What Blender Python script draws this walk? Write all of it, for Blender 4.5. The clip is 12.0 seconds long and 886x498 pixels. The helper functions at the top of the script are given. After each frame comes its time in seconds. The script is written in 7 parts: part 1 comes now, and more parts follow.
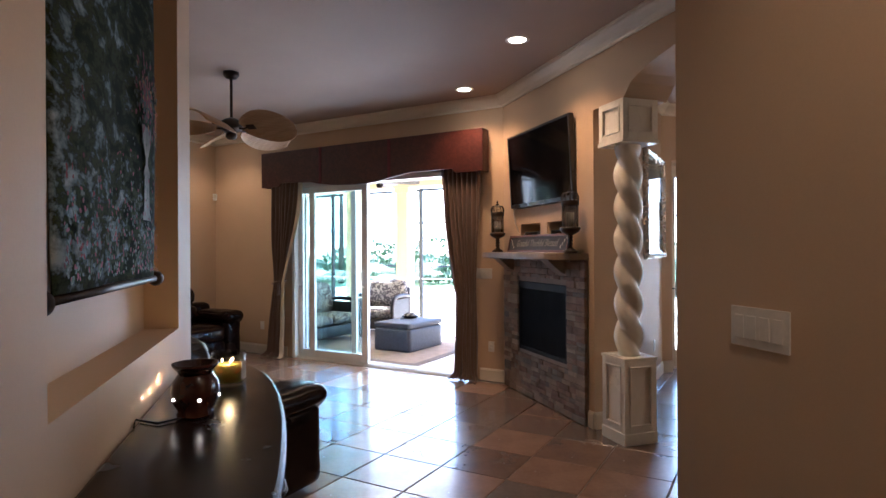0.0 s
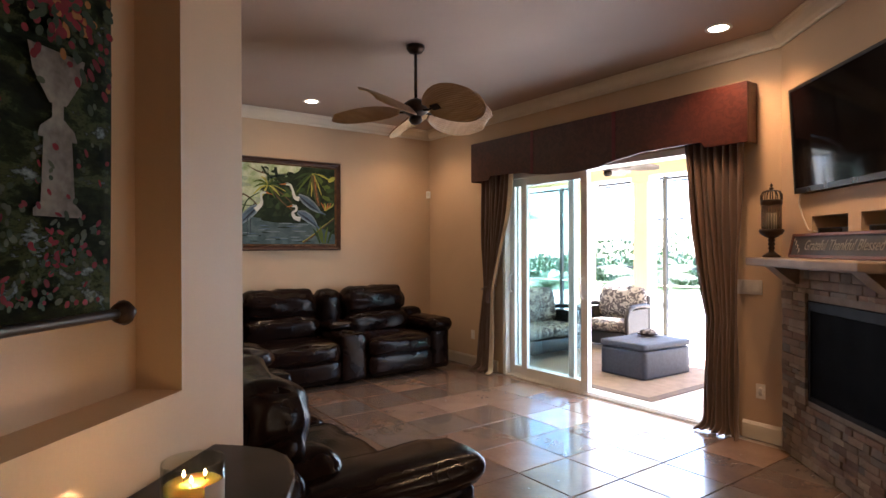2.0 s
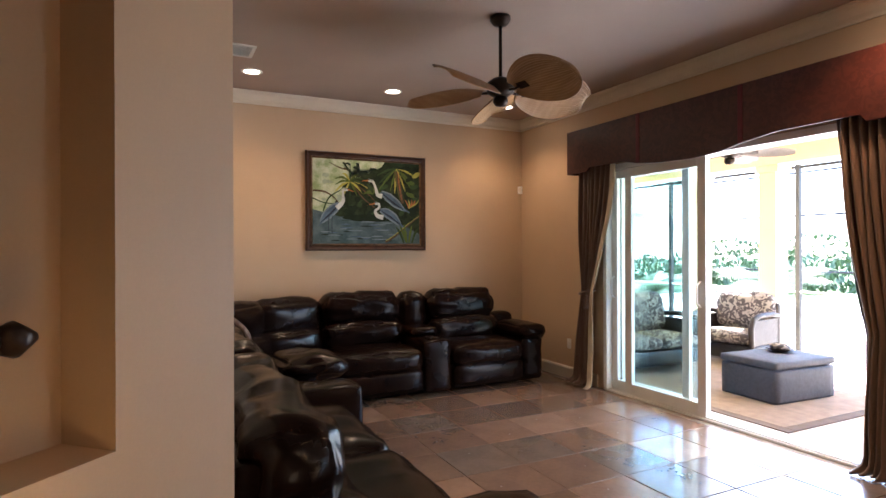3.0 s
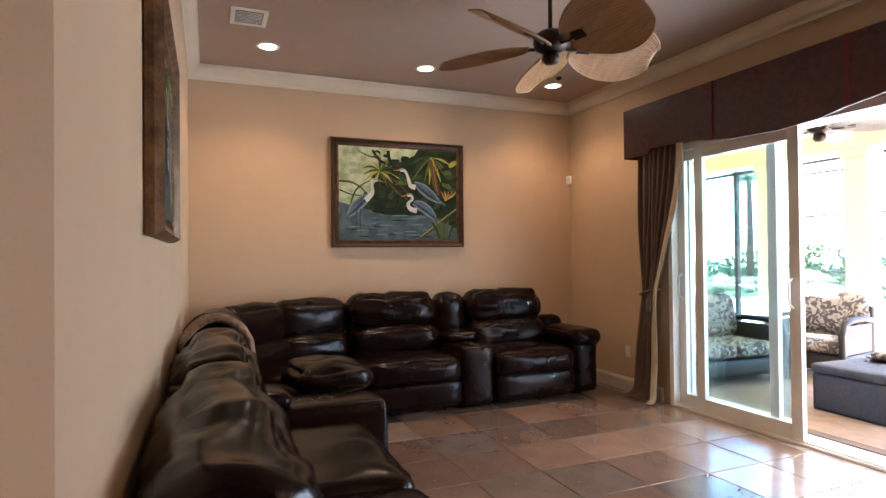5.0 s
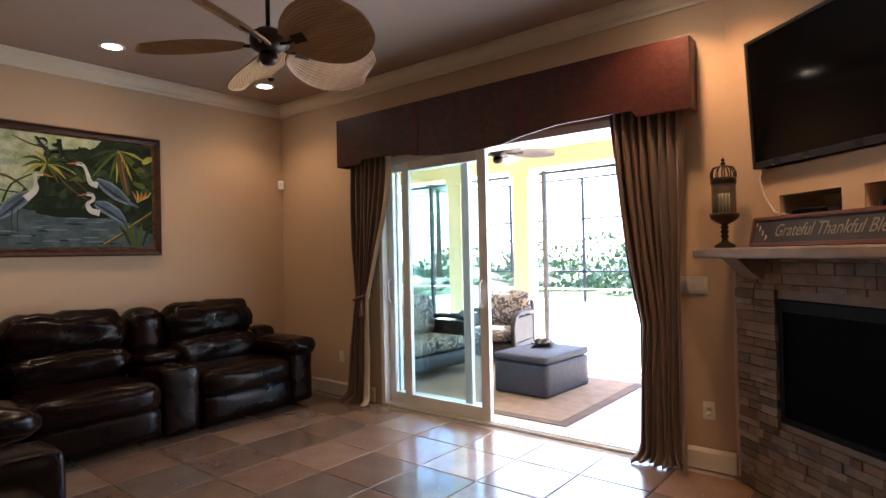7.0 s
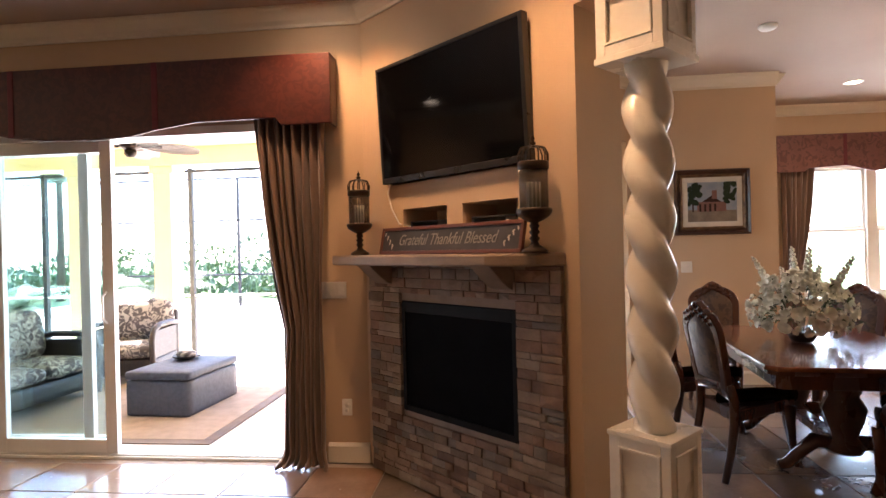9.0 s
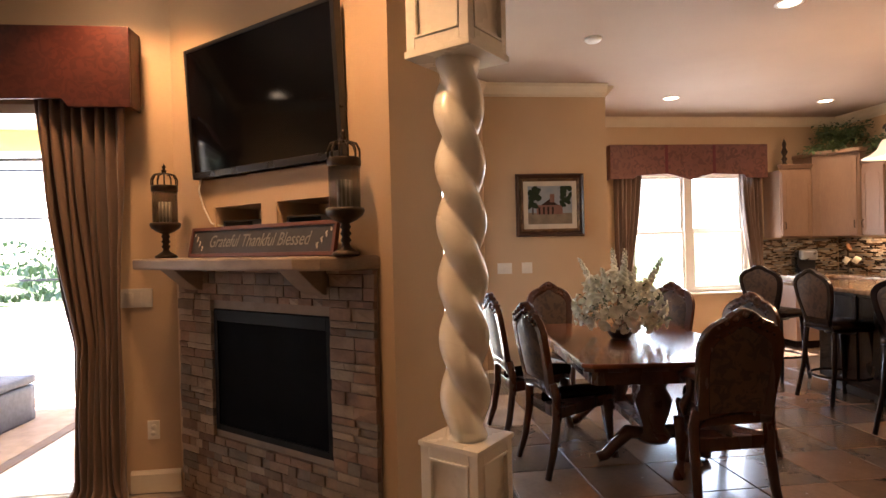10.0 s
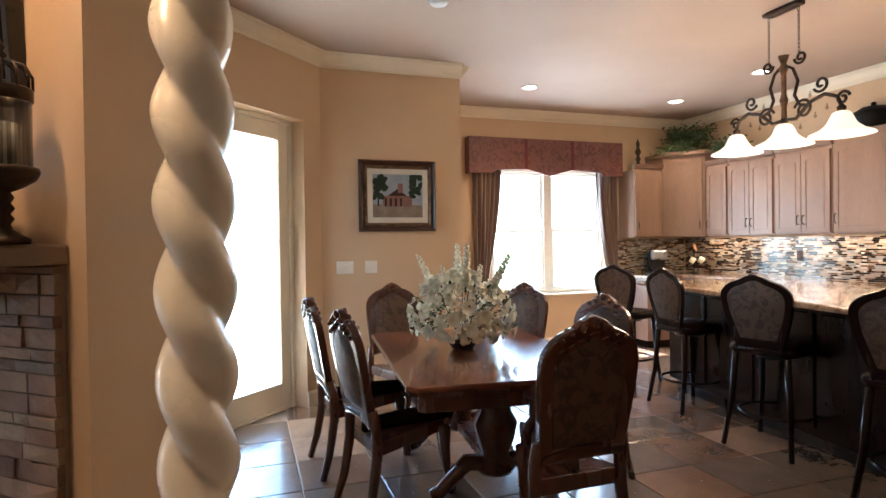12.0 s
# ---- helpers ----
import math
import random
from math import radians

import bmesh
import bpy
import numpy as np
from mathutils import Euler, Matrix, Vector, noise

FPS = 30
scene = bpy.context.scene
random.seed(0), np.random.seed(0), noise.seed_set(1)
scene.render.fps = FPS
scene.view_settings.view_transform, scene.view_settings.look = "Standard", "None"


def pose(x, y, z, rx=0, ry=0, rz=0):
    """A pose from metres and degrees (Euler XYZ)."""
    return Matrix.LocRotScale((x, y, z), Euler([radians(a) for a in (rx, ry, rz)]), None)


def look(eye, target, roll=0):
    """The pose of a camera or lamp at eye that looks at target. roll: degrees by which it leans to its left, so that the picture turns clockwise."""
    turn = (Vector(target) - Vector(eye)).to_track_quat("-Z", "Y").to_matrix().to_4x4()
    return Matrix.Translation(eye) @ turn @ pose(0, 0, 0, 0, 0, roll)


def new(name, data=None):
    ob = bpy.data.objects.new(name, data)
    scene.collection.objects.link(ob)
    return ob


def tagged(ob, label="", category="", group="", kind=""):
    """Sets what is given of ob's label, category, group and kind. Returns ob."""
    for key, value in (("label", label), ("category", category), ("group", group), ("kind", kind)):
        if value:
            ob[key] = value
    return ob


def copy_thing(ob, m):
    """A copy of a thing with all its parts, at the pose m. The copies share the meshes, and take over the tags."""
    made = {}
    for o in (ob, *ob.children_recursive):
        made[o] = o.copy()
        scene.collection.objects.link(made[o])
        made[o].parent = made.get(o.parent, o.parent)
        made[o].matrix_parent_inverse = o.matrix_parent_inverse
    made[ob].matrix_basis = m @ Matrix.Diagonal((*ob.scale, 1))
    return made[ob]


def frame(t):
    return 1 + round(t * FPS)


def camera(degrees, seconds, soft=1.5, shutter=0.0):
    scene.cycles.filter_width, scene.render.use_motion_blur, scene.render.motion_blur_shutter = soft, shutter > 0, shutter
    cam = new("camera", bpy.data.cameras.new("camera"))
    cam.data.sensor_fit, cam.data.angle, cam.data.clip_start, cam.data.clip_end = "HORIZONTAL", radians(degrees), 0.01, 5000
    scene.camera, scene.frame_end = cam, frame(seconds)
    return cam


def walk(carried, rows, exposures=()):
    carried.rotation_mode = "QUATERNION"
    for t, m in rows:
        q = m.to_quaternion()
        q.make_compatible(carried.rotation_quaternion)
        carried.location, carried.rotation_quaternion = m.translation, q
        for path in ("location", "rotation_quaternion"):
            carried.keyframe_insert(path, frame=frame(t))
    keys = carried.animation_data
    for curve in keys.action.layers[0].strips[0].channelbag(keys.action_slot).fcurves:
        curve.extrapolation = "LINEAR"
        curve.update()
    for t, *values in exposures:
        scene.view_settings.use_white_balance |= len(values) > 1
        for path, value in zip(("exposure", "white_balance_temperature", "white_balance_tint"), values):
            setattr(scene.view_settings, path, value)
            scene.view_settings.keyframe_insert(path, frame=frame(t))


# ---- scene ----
cam = camera(75.2, 12.0)
PATH = [
    (0, (1.128, 2.354, 1.501), (0.14, 4.093, 1.5), -0.3),
    (0.5, (1.068, 2.746, 1.483), (-0.084, 4.381, 1.487), -0.2),
    (1, (1.004, 3.046, 1.475), (-0.309, 4.554, 1.481), -0.0),
    (1.5, (0.796, 3.315, 1.508), (-0.676, 4.67, 1.509), -0.0),
    (2, (0.592, 3.549, 1.542), (-1.024, 4.727, 1.538), -0.2),
    (2.5, (0.385, 3.781, 1.539), (-1.338, 4.797, 1.537), -0.1),
    (3, (0.168, 3.941, 1.533), (-1.624, 4.83, 1.532), -0.2),
    (4.8, (-0.437, 4.24, 1.42), (-2.297, 4.975, 1.443), -0.6),
    (5, (-0.442, 4.255, 1.419), (-2.292, 5.013, 1.443), -0.6),
    (5.5, (-0.501, 4.265, 1.421), (-2.293, 5.152, 1.448), -0.7),
    (6, (-0.52, 4.273, 1.432), (-2.194, 5.366, 1.458), -0.9),
    (6.5, (-0.527, 4.262, 1.452), (-2.019, 5.594, 1.473), -1.1),
    (7, (-0.573, 4.24, 1.458), (-1.831, 5.796, 1.478), -1.3),
    (8.8, (-0.522, 4.3, 1.502), (-0.837, 6.275, 1.497), -1.3),
    (9, (-0.495, 4.326, 1.499), (-0.705, 6.314, 1.494), -1.4),
    (9.5, (-0.388, 4.416, 1.49), (-0.353, 6.416, 1.483), -1.4),
    (10, (-0.21, 4.511, 1.499), (0.02, 6.497, 1.486), -1.4),
    (10.5, (-0.043, 4.61, 1.491), (0.33, 6.575, 1.479), -1.3),
    (11, (0.082, 4.746, 1.477), (0.555, 6.689, 1.462), -1.1),
    (11.5, (0.196, 4.977, 1.475), (0.761, 6.895, 1.458), -1.0),
    (12, (0.305, 5.206, 1.447), (0.946, 7.1, 1.427), -0.8),
]
walk(cam, [(t, look(eye, target, roll)) for t, eye, target, roll in PATH],
     exposures=[(0.0, 3.35, 5050, 15), (1.0, 3.4, 5400, 17), (2.0, 3.45, 5700, 17), (3.0, 3.55, 5700, 17), (5.0, 3.75, 5700, 17), (5.5, 3.75, 5700, 17), (7.0, 3.2, 5700, 17), (9.0, 3.6, 6100, 22), (9.5, 3.5, 6350, 22), (10.5, 3.8, 6900, 20), (11.2, 4.03, 5900, 14), (12.0, 3.92, 5450, 9)])

# ---- light ----
world = bpy.data.worlds.new("sky")
scene.world = world
world.use_nodes = True
wn = world.node_tree.nodes
sky = wn.new("ShaderNodeTexSky")
sky.sky_type = "NISHITA"
sky.sun_disc = False
sky.sun_elevation, sky.sun_rotation = radians(62), radians(-20)
world.node_tree.links.new(sky.outputs[0], wn["Background"].inputs[0])
wn["Background"].inputs[1].default_value = 0.15
sun = new("sun", bpy.data.lights.new("sun", "SUN"))
sun.data.energy, sun.data.angle, sun.data.color = 5.0, radians(0.5), (1.0, 0.94, 0.85)
sun.matrix_basis = look((0, 0, 20), (math.sin(radians(20)) * 10, -math.cos(radians(20)) * 10, 20 - 10 * math.tan(radians(62))))


def window_lamp(name, eye, target, w, h, power, color=(0.82, 0.92, 1.0)):
    lamp = new(name, bpy.data.lights.new(name, "AREA"))
    lamp.data.shape, lamp.data.size, lamp.data.size_y = "RECTANGLE", w, h
    lamp.data.energy, lamp.data.color = power, color
    lamp.matrix_basis = look(eye, target)


CEIL = 3.21
WARM = (1.0, 0.66, 0.36)
# The last can, (1.45, 3.2), is an unseen lamp added to brighten the hall wall.
CANS = [(-1.71, 7.83), (-0.66, 6.75), (-5.48, 4.74), (-5.55, 6.19), (-5.61, 7.65), (3.37, 11.1), (5.48, 11.19), (5.46, 9.89), (2.83, 8.4), (1.45, 3.2)]
HALL_FILL_POWER = 3.2


def can_lamp(x, y, power, color=WARM):
    lamp = new("can_lamp", bpy.data.lights.new("can_lamp", "SPOT"))
    lamp.data.energy, lamp.data.color, lamp.data.spot_size, lamp.data.spot_blend, lamp.data.shadow_soft_size = power, color, radians(125), 0.7, 0.06
    lamp.matrix_basis = pose(x, y, CEIL - 0.03)


SLIDER_POWER, DOOR_POWER, WINDOW_POWER, CAN_POWER = 6, 2.3, 4.5, 5.0
window_lamp("slider_daylight", (-2.9, 8.55, 1.25), (-2.9, 4.0, 0.6), 2.2, 2.2, SLIDER_POWER)
window_lamp("door_daylight", (0.15, 9.95, 1.3), (2.2, 7.9, 0.9), 0.7, 2.1, DOOR_POWER)
window_lamp("window_daylight", (4.25, 12.28, 1.6), (4.0, 8.0, 1.0), 1.7, 1.6, WINDOW_POWER)
for cx, cy in CANS:
    hall, hearth, sofa_end = cy < 3, -2 < cx < 0, cx < -5
    can_lamp(cx, cy, HALL_FILL_POWER if hall else 8.5 if hearth else 3.9 if sofa_end else CAN_POWER, (1.0, 0.84, 0.62) if hall else (1.0, 0.57, 0.26) if hearth else WARM)

under = new("under_cabinet_lamp", bpy.data.lights.new("under_cabinet_lamp", "AREA"))
under.data.shape, under.data.size, under.data.size_y = "RECTANGLE", 0.06, 2.6
under.data.energy, under.data.color = 1.15, WARM
under.matrix_basis = pose(6.36, 10.4, 1.48)


# ---- materials ----
def rgb(c):
    return (c[0], c[1], c[2], 1.0)


def material(name, a, b=None, rough=0.5, metal=0.0, scale=6.0, fine=60.0, bump=0.1, dist=0.002, stretch=(1, 1, 1), vary=0.0, coat=0.0, spec=0.5, sheen=0.0, rough_vary=0.12):
    """Two-scale mottled surface between the colours a and b."""
    m = bpy.data.materials.new(name)
    m.use_nodes = True
    nt = m.node_tree
    n, l = nt.nodes, nt.links
    p = n["Principled BSDF"]
    b = b or tuple(v * 0.82 for v in a)
    co = n.new("ShaderNodeTexCoord")
    mp = n.new("ShaderNodeMapping")
    mp.inputs["Scale"].default_value = stretch
    l.new(co.outputs["Object"], mp.inputs[0])
    big = n.new("ShaderNodeTexNoise")
    big.inputs["Scale"].default_value, big.inputs["Detail"].default_value = scale, 5.0
    small = n.new("ShaderNodeTexNoise")
    small.inputs["Scale"].default_value, small.inputs["Detail"].default_value = fine, 3.0
    l.new(mp.outputs[0], big.inputs["Vector"])
    l.new(mp.outputs[0], small.inputs["Vector"])
    add = n.new("ShaderNodeMath")
    add.operation = "MULTIPLY_ADD"
    add.inputs[1].default_value = 0.35
    l.new(small.outputs[0], add.inputs[0])
    l.new(big.outputs[0], add.inputs[2])
    ramp = n.new("ShaderNodeValToRGB")
    ramp.color_ramp.elements[0].position, ramp.color_ramp.elements[1].position = 0.5, 0.85
    ramp.color_ramp.elements[0].color, ramp.color_ramp.elements[1].color = rgb(a), rgb(b)
    l.new(add.outputs[0], ramp.inputs[0])
    out = ramp.outputs[0]
    if vary:
        info = n.new("ShaderNodeObjectInfo")
        mul = n.new("ShaderNodeMapRange")
        mul.inputs["To Min"].default_value, mul.inputs["To Max"].default_value = 1 - vary, 1 + vary
        l.new(info.outputs["Random"], mul.inputs[0])
        hsv = n.new("ShaderNodeHueSaturation")
        l.new(out, hsv.inputs["Color"])
        l.new(mul.outputs[0], hsv.inputs["Value"])
        out = hsv.outputs[0]
    l.new(out, p.inputs["Base Color"])
    rr = n.new("ShaderNodeMapRange")
    rr.inputs["To Min"].default_value, rr.inputs["To Max"].default_value = max(0.02, rough - rough_vary), min(1.0, rough + rough_vary)
    l.new(big.outputs[0], rr.inputs[0])
    l.new(rr.outputs[0], p.inputs["Roughness"])
    p.inputs["Metallic"].default_value = metal
    p.inputs["Coat Weight"].default_value = coat
    p.inputs["Specular IOR Level"].default_value = spec
    p.inputs["Sheen Weight"].default_value = sheen
    if bump:
        bp = n.new("ShaderNodeBump")
        bp.inputs["Strength"].default_value, bp.inputs["Distance"].default_value = bump, dist
        l.new(add.outputs[0], bp.inputs["Height"])
        l.new(bp.outputs[0], p.inputs["Normal"])
    return m


def glow(name, c, strength):
    m = bpy.data.materials.new(name)
    m.use_nodes = True
    p = m.node_tree.nodes["Principled BSDF"]
    p.inputs["Base Color"].default_value = rgb(c)
    p.inputs["Emission Color"].default_value = rgb(c)
    p.inputs["Emission Strength"].default_value = strength
    return m


def glass(name, c=(0.93, 0.98, 0.97), rough=0.0, thin=True):
    m = bpy.data.materials.new(name)
    m.use_nodes = True
    n, l = m.node_tree.nodes, m.node_tree.links
    if thin:
        tr, gl, mix, fr = n.new("ShaderNodeBsdfTransparent"), n.new("ShaderNodeBsdfGlossy"), n.new("ShaderNodeMixShader"), n.new("ShaderNodeLayerWeight")
        tr.inputs[0].default_value = rgb(c)
        gl.inputs["Roughness"].default_value = rough
        pw, sc = n.new("ShaderNodeMath"), n.new("ShaderNodeMath")
        pw.operation, sc.operation = "POWER", "MULTIPLY_ADD"
        fr.inputs[0].default_value, pw.inputs[1].default_value = 0.5, 4.0
        sc.inputs[1].default_value, sc.inputs[2].default_value = 0.6, 0.05
        l.new(fr.outputs["Facing"], pw.inputs[0])
        l.new(pw.outputs[0], sc.inputs[0])
        l.new(sc.outputs[0], mix.inputs[0])
        l.new(tr.outputs[0], mix.inputs[1])
        l.new(gl.outputs[0], mix.inputs[2])
        l.new(mix.outputs[0], n["Material Output"].inputs[0])
    else:
        p = n["Principled BSDF"]
        p.inputs["Base Color"].default_value = rgb(c)
        p.inputs["Transmission Weight"].default_value = 1.0
        p.inputs["Roughness"].default_value = rough
    return m


PAINT = material("wall_paint", (0.56, 0.40, 0.25), (0.52, 0.37, 0.23), 0.62, scale=1.2, fine=140, bump=0.25, dist=0.0015)
CEILP = material("ceiling_paint", (0.44, 0.345, 0.275), (0.41, 0.32, 0.255), 0.75, scale=1.0, fine=120, bump=0.2, dist=0.0015)
TRIM = material("cream_trim", (0.74, 0.67, 0.54), (0.70, 0.63, 0.50), 0.4, scale=3, fine=60, bump=0.05)
IVORY = material("ivory_gloss", (0.82, 0.78, 0.68), (0.77, 0.72, 0.61), 0.28, scale=4, fine=40, bump=0.08, coat=0.3)
WHITE = material("white_vinyl", (0.82, 0.82, 0.78), (0.76, 0.76, 0.72), 0.35, scale=4, fine=60, bump=0.03)
PLATE = material("plate_plastic", (0.80, 0.76, 0.68), None, 0.3, bump=0.0)
GROUT = material("grout", (0.30, 0.24, 0.19), (0.24, 0.19, 0.15), 0.8, scale=10, fine=120)
LEATHER = material("dark_leather", (0.0105, 0.0048, 0.0032), (0.0065, 0.003, 0.0022), 0.23, scale=7, fine=45, bump=0.25, dist=0.005, spec=0.15, rough_vary=0.05)
BLACKP = material("black_plastic", (0.012, 0.012, 0.013), None, 0.3, bump=0.05)
SCREEN = material("tv_screen", (0.0025, 0.0025, 0.003), None, 0.07, bump=0.0, rough_vary=0.01, spec=0.22)
FIREBLACK = material("fire_screen", (0.003, 0.003, 0.004), None, 0.75, bump=0.1, spec=0.05)
SOOT = material("soot_metal", (0.006, 0.006, 0.0065), None, 0.6, bump=0.1, spec=0.15)
BRONZE = material("dark_bronze", (0.022, 0.015, 0.011), (0.05, 0.032, 0.02), 0.4, metal=0.6, scale=14, fine=90, bump=0.15)
BRAID = material("crimson_braid", (0.12, 0.008, 0.016), None, 0.5, fine=150, bump=0.3)
DRAPE = material("taupe_silk", (0.155, 0.095, 0.066), (0.12, 0.072, 0.05), 0.42, scale=5, fine=120, bump=0.15, stretch=(1, 1, 0.2), sheen=0.3)
MANTEL = material("mantel_stone", (0.30, 0.215, 0.145), (0.215, 0.155, 0.105), 0.6, scale=5, fine=60, bump=0.35, dist=0.004, stretch=(1, 1, 3))
STONES = [material("ledge_stone_%s" % k, a, b, 0.75, scale=9, fine=60, bump=0.7, dist=0.008, vary=0.30) for k, a, b in (
    ("tan", (0.27, 0.195, 0.135), (0.20, 0.142, 0.098)), ("grey", (0.21, 0.175, 0.14), (0.155, 0.13, 0.105)),
    ("rust", (0.24, 0.15, 0.10), (0.17, 0.105, 0.072)), ("cream", (0.33, 0.26, 0.19), (0.25, 0.19, 0.135)))]
TILES = [material("floor_tile_%s" % k, a, b, 0.25, scale=4, fine=30, bump=0.10, dist=0.003, vary=0.12, coat=0.28, rough_vary=0.07) for k, a, b in (
    ("umber", (0.17, 0.105, 0.068), (0.125, 0.078, 0.052)), ("taupe", (0.155, 0.115, 0.085), (0.115, 0.085, 0.063)),
    ("clay", (0.25, 0.15, 0.095), (0.19, 0.112, 0.07)), ("sand", (0.32, 0.215, 0.145), (0.25, 0.165, 0.11)))]
WALNUT = material("carved_walnut", (0.095, 0.030, 0.013), (0.05, 0.015, 0.008), 0.27, scale=5, fine=60, bump=0.2, stretch=(1, 1, 0.25), coat=0.4)
WALNUT_TOP = material("polished_walnut", (0.17, 0.056, 0.022), (0.095, 0.028, 0.012), 0.2, scale=5, fine=40, bump=0.03, stretch=(1, 0.2, 1), coat=0.4, rough_vary=0.05)
DARKWOOD = material("espresso_wood", (0.015, 0.0075, 0.0055), (0.009, 0.005, 0.004), 0.24, scale=6, fine=60, bump=0.06, stretch=(1, 1, 0.3), spec=0.18)
CAB = material("glazed_maple", (0.27, 0.175, 0.12), (0.21, 0.13, 0.09), 0.42, scale=4, fine=60, bump=0.1, stretch=(1, 1, 0.25))
GLAZE = material("cabinet_glaze", (0.16, 0.10, 0.07), None, 0.5)
GRANITE = material("granite", (0.42, 0.28, 0.17), (0.17, 0.10, 0.065), 0.14, scale=26, fine=120, bump=0.02, coat=0.4, rough_vary=0.04)
BLADE = material("palm_blade", (0.42, 0.26, 0.12), (0.33, 0.19, 0.085), 0.5, scale=8, fine=50, bump=0.25, stretch=(0.4, 3, 1))
GILT = material("aged_gilt", (0.20, 0.11, 0.045), (0.07, 0.035, 0.018), 0.42, metal=0.35, scale=18, fine=110, bump=0.45, dist=0.004)
DARKFRAME = material("dark_frame", (0.035, 0.014, 0.008), (0.07, 0.028, 0.014), 0.35, scale=14, fine=90, bump=0.35, coat=0.2)
LINEN = material("linen_mat", (0.58, 0.53, 0.44), None, 0.8)
YELLOW = material("yellow_stucco", (0.85, 0.73, 0.45), (0.80, 0.68, 0.41), 0.8, scale=2, fine=90, bump=0.3)
DECK = material("pool_deck", (0.62, 0.55, 0.47), (0.54, 0.47, 0.40), 0.7, scale=2, fine=60, bump=0.2)
GRASS = material("lawn_green", (0.07, 0.12, 0.035), (0.04, 0.08, 0.02), 0.9, scale=3, fine=60, bump=0.4)
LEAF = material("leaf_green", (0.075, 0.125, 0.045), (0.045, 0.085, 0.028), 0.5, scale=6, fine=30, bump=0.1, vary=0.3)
# Lighter copy of LEAF for outdoors; the glare on the plants is in its colour.
GARDEN_LEAF = material("glare_paled_leaf", (0.115, 0.17, 0.085), (0.075, 0.12, 0.055), 0.45, scale=6, fine=30, bump=0.1, vary=0.3)
BARK = material("bark", (0.14, 0.10, 0.07), (0.07, 0.05, 0.035), 0.9, scale=8, fine=60, bump=0.8, dist=0.01)
WICKER = material("dark_wicker", (0.03, 0.02, 0.015), (0.015, 0.01, 0.008), 0.5, scale=60, fine=200, bump=0.8, dist=0.006)
GREYBOX = material("charcoal_weave", (0.042, 0.043, 0.055), (0.03, 0.031, 0.04), 0.6, scale=30, fine=200, bump=0.5)
RUG = material("rug_weave", (0.34, 0.25, 0.18), (0.26, 0.19, 0.135), 0.95, scale=8, fine=160, bump=0.5)
CAGE = material("bronze_aluminium", (0.03, 0.03, 0.035), None, 0.45, metal=0.3)
PETAL = material("cream_petal", (0.88, 0.86, 0.76), (0.78, 0.77, 0.62), 0.6, scale=30, fine=80, bump=0.1)
CLEAR = glass("window_glass")
DOORGLASS = glass("tinted_door_glass", (0.91, 0.98, 0.985))
TINT = glass("candle_glass", (0.80, 0.80, 0.79))
CANGLOW = glow("lamp_face", (1.0, 0.80, 0.55), 2.6)
SHADEGLOW = glow("shade_glow", (1.0, 0.80, 0.54), 0.075)
FLAME = glow("flame", (1.0, 0.72, 0.28), 4.0)


def patterned(name, ground, figure, scale=14.0, thresh=0.5, rough=0.6, bump=0.3, detail=2.0):
    """Woven cloth with a scrolling figure of a second colour."""
    m = material(name, ground, None, rough, fine=150, bump=bump)
    n, l = m.node_tree.nodes, m.node_tree.links
    p = n["Principled BSDF"]
    old = p.inputs["Base Color"].links[0].from_socket
    co = n.new("ShaderNodeTexCoord")
    w = n.new("ShaderNodeTexNoise")
    w.inputs["Scale"].default_value, w.inputs["Detail"].default_value, w.inputs["Distortion"].default_value = scale, detail, 1.6
    l.new(co.outputs["Object"], w.inputs["Vector"])
    r = n.new("ShaderNodeValToRGB")
    r.color_ramp.elements[0].position, r.color_ramp.elements[1].position = thresh - 0.02, thresh + 0.06
    l.new(w.outputs[0], r.inputs[0])
    mix = n.new("ShaderNodeMix")
    mix.data_type = "RGBA"
    l.new(r.outputs[0], mix.inputs[0])
    l.new(old, mix.inputs[6])
    mix.inputs[7].default_value = rgb(figure)
    l.new(mix.outputs[2], p.inputs["Base Color"])
    return m


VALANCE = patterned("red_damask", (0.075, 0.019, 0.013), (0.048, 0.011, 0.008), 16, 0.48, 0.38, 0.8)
TAPESTRY_SEAT = patterned("chair_tapestry", (0.10, 0.055, 0.030), (0.045, 0.022, 0.014), 13, 0.5)
FLORAL = patterned("floral_cushion", (0.085, 0.072, 0.07), (0.36, 0.33, 0.29), 13, 0.5, 0.8)
THROW = patterned("knit_throw", (0.26, 0.17, 0.11), (0.13, 0.075, 0.05), 30, 0.5, 0.95, 0.8)


